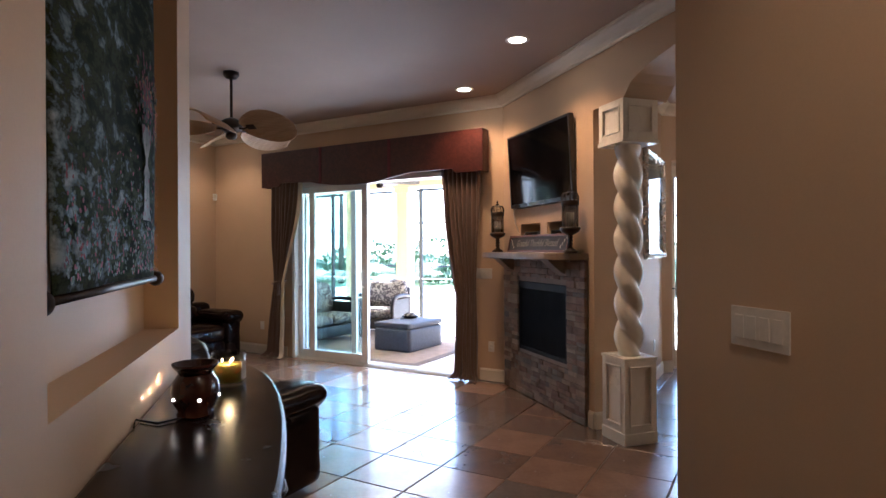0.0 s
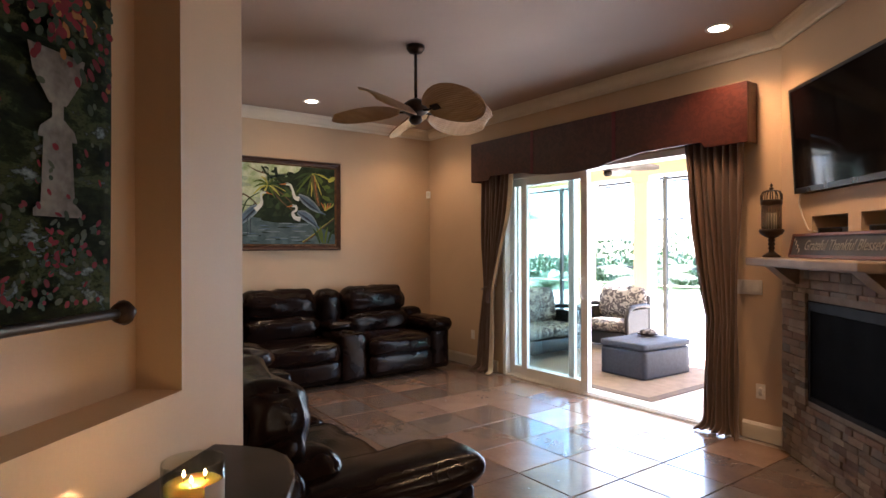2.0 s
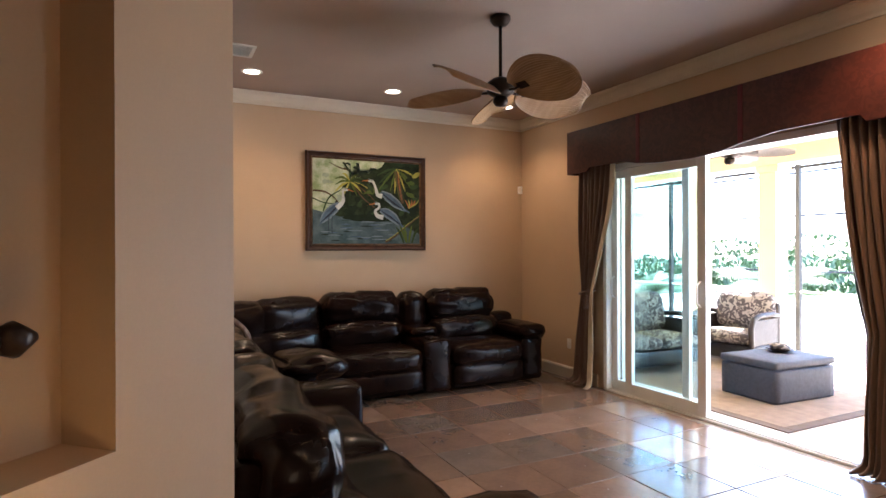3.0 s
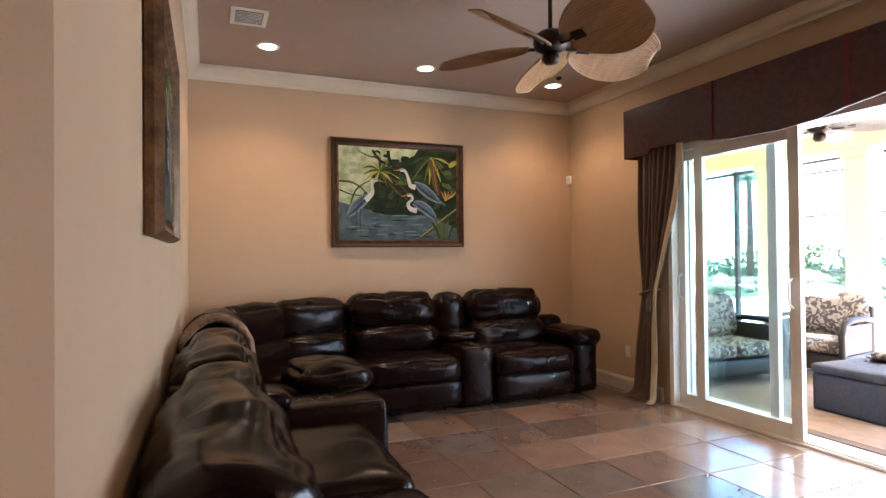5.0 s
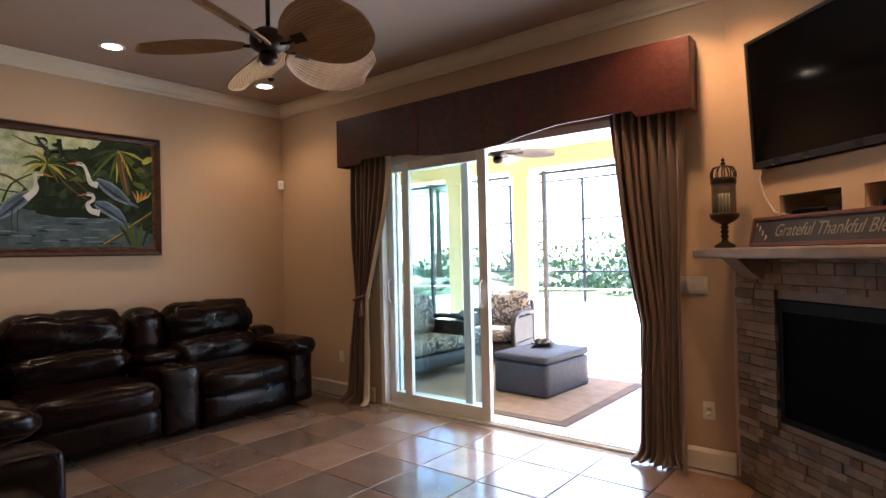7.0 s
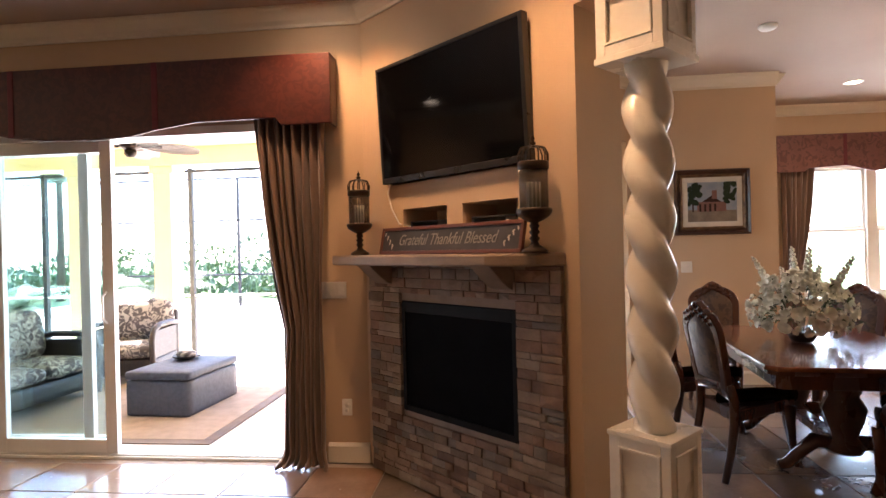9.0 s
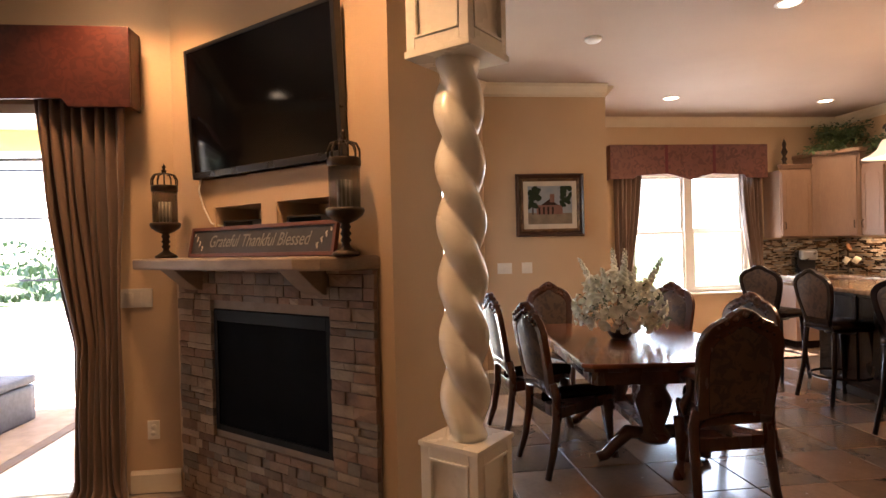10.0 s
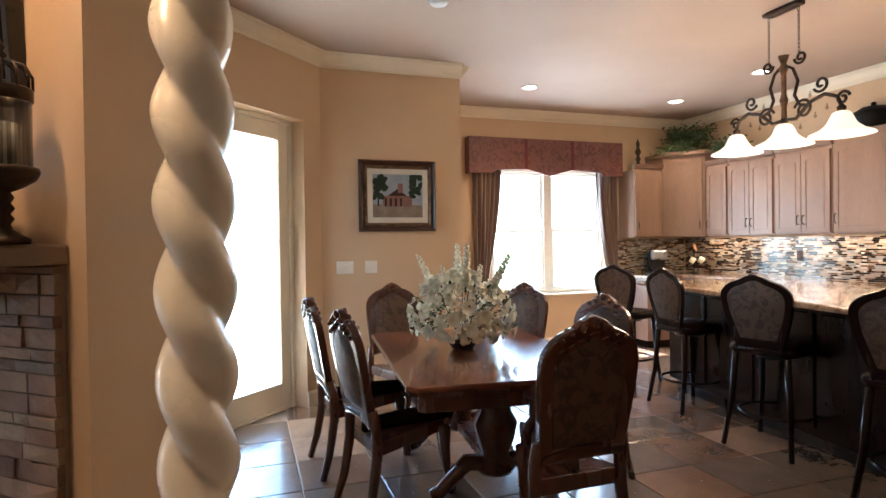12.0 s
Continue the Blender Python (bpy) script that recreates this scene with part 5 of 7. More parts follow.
# ---- console by the niche ----
demi = thing("console_table", "dark polished half-moon console table against the niche wall", "console table", NICHE)
OUT = [(1.25 - 1.08 * math.cos(radians(a)), 0.02 + 0.405 * math.sin(radians(a)) ** 0.5) for a in range(2, 180, 8)]
OUT = [(OUT[0][0], 0.003)] + OUT + [(OUT[-1][0], 0.003)]
top = Mesh().prism(OUT[::-1], 0.965, 1.0)
part("tabletop", top, DARKWOOD, demi, "dark glossy half-moon top", 0.012)
shr = [(1.25 + (x - 1.25) * 0.93, max(0.003, y * 0.90)) for x, y in OUT]
part("apron", Mesh().prism(shr[::-1], 0.60, 0.963), DARKWOOD, demi, "dark curved drawer case", 0.008)
for x, y in ((0.36, 0.22), (0.36, 0.04), (0.94, 0.35), (1.64, 0.35), (2.14, 0.2)):
    part("leg", Mesh().lathe([(0.018, 0), (0.026, 0.03), (0.016, 0.07), (0.022, 0.3), (0.034, 0.5), (0.028, 0.56), (0.036, 0.60)], 16, pose(x, y, 0)), DARKWOOD, demi, "turned leg")
for x, y, a in ((0.30, 0.225, -52), (0.50, 0.325, -30), (0.8, 0.372, -8), (1.26, 0.386, 0)):
    for z in (0.70, 0.86):
        part("drawer_pull", Mesh().tube([(-0.05, 0.0, 0), (-0.045, 0.03, -0.005), (0, 0.036, -0.012), (0.045, 0.03, -0.005), (0.05, 0.0, 0)], 0.006, 8, pose(x, y, z, 0, 0, -a)), BRONZE, demi, "curved metal pull")


def niche_at(x, y):
    v = NICHE.inverted() @ Vector((x, y, 0))
    return v.x, v.y


cx, cy = niche_at(-0.625, 3.82)
candle = thing("jar_candle", "lit yellow three-wick candle in a clear glass jar", "candle", NICHE @ pose(cx, cy, 1.001) @ Matrix.Scale(1.15, 4))
jar = part("jar", Mesh().lathe([(0.049, 0.0), (0.052, 0.008), (0.052, 0.105), (0.0495, 0.105), (0.0490, 0.012), (0.0, 0.010)], 32), glass("jar_glass", (0.93, 0.95, 0.90)), candle, "clear glass jar")
wax = material("yellow_wax", (0.62, 0.42, 0.06), (0.55, 0.34, 0.04), 0.35)
wax.node_tree.nodes["Principled BSDF"].inputs["Subsurface Weight"].default_value = 0.4
part("wax", Mesh().lathe([(0.0, 0.013), (0.047, 0.013), (0.047, 0.066), (0.0, 0.065)], 28), wax, candle, "yellow wax")
part("label", Mesh().cloth(lambda u, v: Vector((0.0528 * math.cos(0.9 + u * 0.9), 0.0528 * math.sin(0.9 + u * 0.9), 0.02 + 0.055 * v)), 8, 1), LINEN, jar, "pale paper label")
for i in range(3):
    a = 2.1 * i + 0.4
    part("flame", Mesh().lathe([(0.0, 0.0), (0.003, 0.004), (0.0025, 0.008), (0.0, 0.014)], 10, pose(0.020 * math.cos(a), 0.020 * math.sin(a), 0.072)), FLAME, candle, "small bright flame")
    part("wick", Mesh().tube([(0.020 * math.cos(a), 0.020 * math.sin(a), 0.064), (0.020 * math.cos(a), 0.020 * math.sin(a), 0.075)], 0.001, 5), SOOT, candle, "black wick")
fl = new("candle_light", bpy.data.lights.new("candle_light", "POINT"))
fl.data.energy, fl.data.color, fl.data.shadow_soft_size = 0.1, (1.0, 0.6, 0.25), 0.015
fl.matrix_basis = NICHE @ pose(cx, cy, 1.10)
hx, hy = niche_at(-0.39, 3.50)
CLAY = material("brown_glaze", (0.055, 0.017, 0.010), (0.032, 0.011, 0.008), 0.2, scale=10, coat=0.35)
warm = thing("wax_warmer", "glossy brown ceramic wax warmer with a wide dished top", "wax warmer", NICHE @ pose(hx, hy, 1.001) @ Matrix.Diagonal((1.03, 1.03, 0.85, 1)))
part("body", Mesh().lathe([(0.05, 0.0), (0.053, 0.008), (0.047, 0.018), (0.060, 0.045), (0.068, 0.085), (0.064, 0.12), (0.050, 0.145), (0.046, 0.152), (0.0, 0.152)], 36), CLAY, warm, "round glazed body")
part("dish", Mesh().lathe([(0.0, 0.158), (0.045, 0.160), (0.062, 0.185), (0.066, 0.186), (0.062, 0.176), (0.047, 0.153)], 36), CLAY, warm, "dished rim")
for i in range(5):
    a = 2 * math.pi * i / 5 + 0.3
    part("hole", Mesh().lathe([(0.0, 0.002), (0.005, 0.0015), (0.0055, 0.0)], 10, pose(0, 0, 0.068, 0, 0, math.degrees(a)) @ pose(0.0655, 0, 0, 0, 90, 0)), CANGLOW, warm, "small glowing hole")
WARMER = NICHE @ Vector((hx, hy, 1.066))
for lx in (0.70, 0.845, 0.945, 1.065):
    aim = NICHE @ Vector((lx, 0.0, 1.052))
    way = (aim - WARMER).normalized()
    spot = new("warmer_glow", bpy.data.lights.new("warmer_glow", "SPOT"))
    spot.data.energy, spot.data.color, spot.data.spot_size, spot.data.spot_blend, spot.data.shadow_soft_size = 4.5, (1.0, 0.62, 0.3), radians(12), 0.9, 0.004
    spot.matrix_basis = look(WARMER + way * 0.085, aim)
cord = thing("power_cord", "thin black power cord trailing across the console", "power cord", NICHE)
part("wire", Mesh().tube([(hx + 0.04, hy - 0.03, 1.006), (hx + 0.08, hy - 0.09, 1.005), (hx + 0.02, hy - 0.16, 1.005), (hx + 0.10, 0.012, 1.005)], 0.003, 6), SOOT, cord)


# ---- valances and curtains ----
def valance(name, label, outline, y0, depth, braids, mat):
    v = thing(name, label, "valance")
    lo = min(p[0] for p in outline)
    hi = max(p[0] for p in outline)
    n = len(outline)
    vs = [(x, y0, z) for x, z in outline] + [(x, y0 + 0.02, z) for x, z in outline]
    m = Mesh().add(vs, [list(range(n))[::-1], list(range(n, 2 * n))] + [(i, (i + 1) % n, n + (i + 1) % n, n + i) for i in range(n)])
    part("front_board", m, mat, v, "padded damask front", 0.006)
    top = max(p[1] for p in outline)
    end = min(p[1] for p in outline if abs(p[0] - lo) < 0.01)
    for x in (lo, hi - 0.02):
        part("side_board", Mesh().box((x, y0 + 0.0215, end), (x + 0.02, y0 + depth, top)), mat, v, "damask side", 0.005)
    part("top_board", Mesh().box((lo + 0.021, y0 + 0.0215, top - 0.02), (hi - 0.021, y0 + depth, top - 0.001)), mat, v)
    for bx, zb in braids:
        part("braid", Mesh().box((bx - 0.022, y0 - 0.007, zb), (bx + 0.022, y0 - 0.0005, top - 0.002)), BRAID, v, "crimson braid band", 0.003)
    return v


VX0, VX1, VT, VY = -5.08, -1.64, 2.845, GARDEN - 0.165
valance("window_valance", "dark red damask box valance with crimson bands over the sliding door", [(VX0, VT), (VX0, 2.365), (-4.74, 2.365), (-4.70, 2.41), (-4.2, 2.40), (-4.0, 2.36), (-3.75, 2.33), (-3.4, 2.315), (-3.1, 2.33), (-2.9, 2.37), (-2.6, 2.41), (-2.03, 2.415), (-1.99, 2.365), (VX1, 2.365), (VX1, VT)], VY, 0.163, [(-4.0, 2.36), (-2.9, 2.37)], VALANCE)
WY = FAR - 0.15
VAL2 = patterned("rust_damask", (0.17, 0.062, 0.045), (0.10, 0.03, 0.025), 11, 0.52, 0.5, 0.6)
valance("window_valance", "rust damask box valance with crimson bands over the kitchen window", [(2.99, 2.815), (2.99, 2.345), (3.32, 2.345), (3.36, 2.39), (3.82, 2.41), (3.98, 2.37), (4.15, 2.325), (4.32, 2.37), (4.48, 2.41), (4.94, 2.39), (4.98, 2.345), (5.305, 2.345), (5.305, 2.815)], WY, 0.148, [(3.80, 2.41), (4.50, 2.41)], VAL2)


LINING = material("gold_lining", (0.62, 0.53, 0.38), (0.50, 0.42, 0.29), 0.4, scale=6, fine=120, bump=0.1)


def curtain(x0, x1, xb0, xb1, ztie, top, y, label, folds=9, amp=0.035, puddle=True, tie=False, xt0=None, xt1=None, lining=False):
    c = thing("curtain", label, "curtain")
    xt0 = xb0 if xt0 is None else xt0
    xt1 = xb1 if xt1 is None else xt1

    def fn(u, v):
        z = top * (1 - v)
        k = (top - z) / (top - ztie)
        if k <= 1:
            s = k ** 1.6
            a, b = x0 + (xt0 - x0) * s, x1 + (xt1 - x1) * s
        else:
            s = (ztie - z) / ztie
            s = s ** 0.8
            a, b = xt0 + (xb0 - xt0) * s, xt1 + (xb1 - xt1) * s
        q = min(1.0, abs(z - ztie) / 0.5) * 0.55 + 0.45
        f = math.sin(u * folds * 2 * math.pi + 0.5 * math.sin(3 * v * math.pi)) * amp * q + 0.012 * math.sin(u * folds * 5 + v * 4)
        yy = y + f
        x = a + (b - a) * u + 0.006 * math.sin(v * 9 + u * 20)
        if puddle and z < 0.10:
            g = (0.10 - z) / 0.10
            yy -= 0.10 * g * g * (0.6 + 0.4 * math.sin(u * 14))
            x += (u - 0.5) * 0.10 * g
            z = max(0.012, z * 0.9 + 0.02 * math.sin(u * 30) * g)
        return Vector((x, yy, z))
    m = Mesh().cloth(fn, folds * 12, 60)
    ob = part("panel", m, DRAPE, c, "pleated taupe curtain panel")
    ob.modifiers.new("thick", "SOLIDIFY").thickness = 0.004
    if lining:
        lm = Mesh().cloth(lambda u, v: fn(0.975 + 0.025 * u, v) + Vector((0.055 * u, -0.016 - 0.02 * u, 0)), 4, 60)
        part("lining", lm, LINING, c, "pale gold lining edge").modifiers.new("thick", "SOLIDIFY").thickness = 0.003
    if tie:
        xc = (xt0 + xt1) / 2
        w = abs(xt1 - xt0) / 2 + 0.02
        ring = [(xc + w * math.cos(a), y + (amp + 0.03) * math.sin(a), ztie + 0.03 * math.cos(a)) for a in [2 * math.pi * i / 20 for i in range(21)]]
        part("tieback", Mesh().tube(ring, 0.012, 8), DRAPE, c, "twisted cord tieback")
        part("tassel", Mesh().lathe([(0.006, 0.06), (0.018, 0.04), (0.012, 0.03), (0.022, 0.0), (0.026, -0.10), (0.0, -0.10)][::-1], 12, pose(xc + w * 0.6, y - amp - 0.045, ztie - 0.08)), DRAPE, c, "silk tassel")
    return c


curtain(-4.98, -4.42, -5.08, -4.78, 1.05, 2.44, GARDEN - 0.085, "taupe silk curtain gathered by a corded tieback, pooling on the tiles", 8, 0.03, True, True, -4.93, -4.74, True)
curtain(-2.22, -1.72, -2.06, -1.76, 0.95, 2.44, GARDEN - 0.085, "taupe silk curtain with deep pleats pooling on the tiles", 8, 0.033, True, False, -2.03, -1.76)
curtain(3.06, 3.46, 3.08, 3.28, 1.0, 2.42, FAR - 0.07, "taupe curtain hanging beside the kitchen window", 6, 0.025, False)
curtain(4.92, 5.24, 5.08, 5.26, 1.0, 2.42, FAR - 0.07, "taupe curtain hanging beside the kitchen window", 6, 0.025, False)


# ---- dining set ----
table = thing("dining_table", "polished walnut dining table with clipped corners on carved pedestals", "dining table", pose(1.67, 8.63, 0, 0, 0, -6))
TWX, TWY, CC = 0.58, 0.88, 0.05
octo = lambda a, b, c: [(-a + c, -b), (a - c, -b), (a, -b + c), (a, b - c), (a - c, b), (-a + c, b), (-a, b - c), (-a, -b + c)]
part("tabletop", Mesh().prism(octo(TWX, TWY, CC), 0.735, 0.765), WALNUT_TOP, table, "glossy walnut top", 0.009)
part("border", Mesh().prism(octo(TWX - 0.015, TWY - 0.015, CC), 0.71, 0.7345), WALNUT, table, "", 0.006)
part("apron", Mesh().prism(octo(TWX - 0.07, TWY - 0.07, CC - 0.02), 0.62, 0.7095), WALNUT, table, "moulded apron", 0.006)
for sy in (-0.40, 0.40):
    part("pedestal", Mesh().lathe([(0.10, 0.14), (0.12, 0.18), (0.075, 0.24), (0.11, 0.33), (0.13, 0.42), (0.09, 0.50), (0.12, 0.56), (0.14, 0.62)], 24, pose(0, sy, 0)), WALNUT, table, "carved turned pedestal")
    for sx in (-1, 1):
        part("foot", Mesh().tube([(sx * 0.05, sy, 0.19), (sx * 0.17, sy, 0.20), (sx * 0.27, sy, 0.11), (sx * 0.33, sy, 0.05), (sx * 0.38, sy, 0.035)], [0.05, 0.05, 0.04, 0.04, 0.035], 12), WALNUT, table, "scrolled paw foot")
part("stretcher", Mesh().box((-0.05, -0.38, 0.15), (0.05, 0.38, 0.21)), WALNUT, table, "", 0.01)


def arch_outline(w, z0, z1, waist=0.86, n=22, hump=0.05):
    """The outline of a shaped chair back, half width w at the shoulders."""
    right = []
    for i in range(n + 1):
        u = i / n
        z = z0 + (z1 - z0) * u
        half = w * (waist + (1 - waist) * math.sin(min(1, u * 1.25) * math.pi / 2))
        if u > 0.70:
            q = (u - 0.70) / 0.30
            half *= math.sqrt(max(0.0, 1 - (q * 0.93) ** 2.3))
        right.append((half, z))
    crest = [(right[-1][0] * k, z1 + hump * math.cos(k * math.pi / 2)) for k in (0.6, 0.25, 0)]
    pts = right + crest
    return pts + [(-x, z) for x, z in pts[::-1][1:]]


def ring_mesh(outer, inner, y0, y1):
    """A frame between two outlines with the same number of points."""
    n = len(outer)
    vs = [(x, y, z) for y in (y0, y1) for pts in (outer, inner) for x, z in pts]
    fs = []
    for i in range(n):
        j = (i + 1) % n
        fs += [(i, j, n + j, n + i), (2 * n + j, 2 * n + i, 3 * n + i, 3 * n + j), (j, i, 2 * n + i, 2 * n + j), (n + i, n + j, 3 * n + j, 3 * n + i)]
    return Mesh().add(vs, fs)


def lean(mesh, z0, deg):
    """Tips the mesh back about the seat's rear."""
    m = pose(0, 0, z0, deg) @ pose(0, 0, -z0)
    mesh.v = [m @ p for p in mesh.v]
    return mesh


def dining_chair(m, arms=False, label=""):
    """Origin between the rear feet, y forward."""
    c = thing("dining_chair", label or "carved walnut dining chair with tapestry back and dark leather seat", "chair", m, "dining chairs round the table")
    w, q = (0.24, 0.30) if arms else (0.225, 0.255)
    B0, B1, LN = (0.52, 1.105, 10) if arms else (0.54, 1.075, 10)
    out = arch_outline(w, B0, B1)
    inn = [(x * 0.72, B0 + 0.07 + (z - B0) * (0.74)) for x, z in out]
    part("back_frame", lean(ring_mesh(out, inn, -0.045, 0.0), 0.46, LN), WALNUT, c, "carved walnut back frame", 0.008)
    pad = Mesh()
    n = len(inn)
    cz = sum(z for _, z in inn) / n
    for y, s in ((-0.040, -1), (-0.004, 1)):
        rings = []
        for k, q in ((1.0, 0.0), (0.85, 0.010), (0.5, 0.018)):
            rings.append([(x * k, y + s * q, cz + (z - cz) * k) for x, z in inn])
        vs = rings[0] + rings[1] + rings[2] + [(0, y + s * 0.02, cz)]
        fs = [(a * n + i, a * n + (i + 1) % n, (a + 1) * n + (i + 1) % n, (a + 1) * n + i) for a in (0, 1) for i in range(n)] + [(2 * n + i, 2 * n + (i + 1) % n, 3 * n) for i in range(n)]
        pad.add(vs, fs if s > 0 else [f[::-1] for f in fs], None, 0, True)
    part("back_cushion", lean(pad, 0.46, LN), TAPESTRY_SEAT, c, "figured tapestry back")
    for x, s in ((0, 1.0), (-0.055, 0.8), (0.055, 0.8), (-0.105, 0.6), (0.105, 0.6), (-0.15, 0.45), (0.15, 0.45)):
        z = B1 + 0.025 - abs(x) * 0.45
        for yy in (-0.05, 0.004):
            part("carved_shell", lean(Mesh().lathe([(0.0, -0.012), (0.02 * s, -0.006), (0.026 * s, 0.0), (0.02 * s, 0.006), (0.0, 0.012)], 12, pose(x, yy, z, 90, 0, 0)), 0.46, LN), WALNUT, c)
            part("carved_swag", lean(Mesh().tube([(x - 0.03 * s, yy, z - 0.05), (x, yy - 0.004 * (1 if yy < 0 else -1), z - 0.035), (x + 0.03 * s, yy, z - 0.05)], 0.007, 6), 0.46, LN), WALNUT, c)
    for sx in (-1, 1):
        part("leg", Mesh().tube([(sx * (w * 0.98), -0.10, 0.0), (sx * (w * 0.93), -0.055, 0.15), (sx * (w * 0.90), -0.02, 0.36), (sx * w * 0.90, -0.018, 0.50), (sx * w * 0.88, -0.04, 0.60)], [0.021, 0.025, 0.029, 0.031, 0.026], 10), WALNUT, c, "swept rear leg")
        part("leg", Mesh().tube([(sx * (q - 0.01), 0.52, 0.0), (sx * (q - 0.01), 0.515, 0.03), (sx * (q - 0.02), 0.50, 0.10), (sx * (q - 0.03), 0.475, 0.28), (sx * (q - 0.035), 0.47, 0.40)], [0.034, 0.030, 0.021, 0.032, 0.040], 12), WALNUT, c, "cabriole front leg")
    sr = Mesh().prism([(-w + 0.01, -0.02), (w - 0.01, -0.02), (q - 0.005, 0.44), (q - 0.03, 0.51), (-q + 0.03, 0.51), (-q + 0.005, 0.44)], 0.365, 0.44)
    part("seat_frame", sr, WALNUT, c, "moulded seat frame", 0.006)
    part("seat", Mesh().soft((-q + 0.02, -0.01, 0.425), (q - 0.02, 0.525, 0.51), 0.04, 0.018, 0.002, 10), LEATHER if not arms else TAPESTRY_SEAT, c, "dark padded seat")
    part("lower_rail", lean(Mesh().cloth(lambda u, v: Vector(((u - 0.5) * 2 * w * 0.86, -0.045 + 0.0, 0.515 + 0.045 * v + 0.03 * math.sin(math.pi * u))), 12, 2, 0.04), 0.46, LN), WALNUT, c, "arched lower rail")
    if arms:
        for sx in (-1, 1):
            x = sx * (q - 0.03)
            part("armrest", Mesh().tube([(x * 0.93, -0.05, 0.73), (x * 1.10, 0.05, 0.715), (x * 1.27, 0.22, 0.70), (x * 1.32, 0.34, 0.705), (x * 1.33, 0.40, 0.68), (x * 1.30, 0.38, 0.64)], [0.024, 0.027, 0.030, 0.036, 0.036, 0.026], 10), WALNUT, c, "scrolled armrest")
            part("arm_support", Mesh().tube([(x * 0.98, 0.42, 0.42), (x * 1.16, 0.42, 0.50), (x * 1.15, 0.35, 0.58), (x * 1.28, 0.34, 0.68)], [0.030, 0.034, 0.024, 0.028], 10), WALNUT, c, "turned arm support")
    return c


side = dining_chair(pose(0.80, 9.00, 0, 0, 0, -86))
copy_thing(side, pose(0.89, 8.27, 0, 0, 0, -80))
dining_chair(pose(1.65, 7.40, 0, 0, 0, 1), True, "large carved walnut armchair with tapestry back and scrolled arms")
copy_thing(side, pose(2.34, 8.33, 0, 0, 0, 106))
copy_thing(side, pose(2.38, 9.47, 0, 0, 0, 122))
copy_thing(side, pose(1.46, 9.92, 0, 0, 0, 176))

flowers = thing("flower_arrangement", "full bouquet of cream silk flowers with tall spikes on the table", "flower arrangement", pose(1.60, 8.66, 0.766))
part("bowl", Mesh().lathe([(0.05, 0), (0.07, 0.006), (0.09, 0.04), (0.10, 0.07), (0.09, 0.075), (0.0, 0.07)], 24), BRONZE, flowers, "dark low bowl")

r = random.Random(11)
stems, leaves = Mesh(), Mesh()


def bloom(name, p, s, n, d):
    m = Mesh()
    q = Vector(d).to_track_quat("Z", "Y").to_matrix().to_4x4()
    mt = Matrix.Translation(p) @ q
    for i in range(n):
        a = 360 * i / n
        pm = mt @ pose(0, 0, 0, 0, 0, a) @ pose(0, 0, 0, 0, -28 - r.uniform(0, 22), 0)
        m.add([pm @ Vector(v) for v in ((0, 0, 0), (s * 0.45, -s * 0.36, s * 0.10), (s * 0.82, -s * 0.36, s * 0.12), (s * 0.98, 0, s * 0.02), (s * 0.82, s * 0.36, s * 0.12), (s * 0.45, s * 0.36, s * 0.10), (s * 0.55, 0, 0))], [(0, 1, 6), (1, 2, 6), (2, 3, 6), (3, 4, 6), (4, 5, 6), (5, 0, 6)], None, 0, True)
    m.lathe([(0.0, 0.0), (s * 0.16, s * 0.02), (s * 0.12, s * 0.12), (0.0, s * 0.14)], 8, mt)
    return part(name, m, PETAL, flowers, "cream silk bloom")


for i in range(340):
    th, ph = r.uniform(0, 2 * math.pi), math.acos(r.uniform(-0.45, 1.0))
    d = Vector((math.sin(ph) * math.cos(th), math.sin(ph) * math.sin(th), math.cos(ph)))
    R = r.uniform(0.20, 0.29)
    p = Vector((d.x * R * 1.15, d.y * R * 1.15, 0.21 + d.z * R * 0.98))
    bloom("bloom", p, r.uniform(0.026, 0.042) if r.random() < 0.88 else 0.060, r.choice((5, 6, 8)), d)
for i in range(6):
    a = 2 * math.pi * i / 6 + 0.3
    rad = 0.10 + 0.05 * (i % 3)
    top = Vector((rad * math.cos(a) * 1.6, rad * math.sin(a) * 1.6, 0.54 + 0.07 * ((i * 5) % 3)))
    base = Vector((0.03 * math.cos(a), 0.03 * math.sin(a), 0.08))
    stems.tube([base, (base + top) / 2 + Vector((0.02, 0, 0)), top], 0.003, 5)
    m = Mesh()
    for k in range(34):
        u = 0.55 + 0.45 * k / 34
        c = base.lerp(top, u)
        b = k * 2.4
        s = 0.018 * (1.25 - (u - 0.55) / 0.6)
        m.lathe([(0.0, -s), (s * 0.9, -s * 0.2), (s * 0.6, s * 0.8), (0.0, s)], 6, pose(c.x + s * math.cos(b), c.y + s * math.sin(b), c.z, 40 * math.sin(b), 40 * math.cos(b), 0))
    part("flower_spike", m, PETAL, flowers, "tall spike of small cream buds")
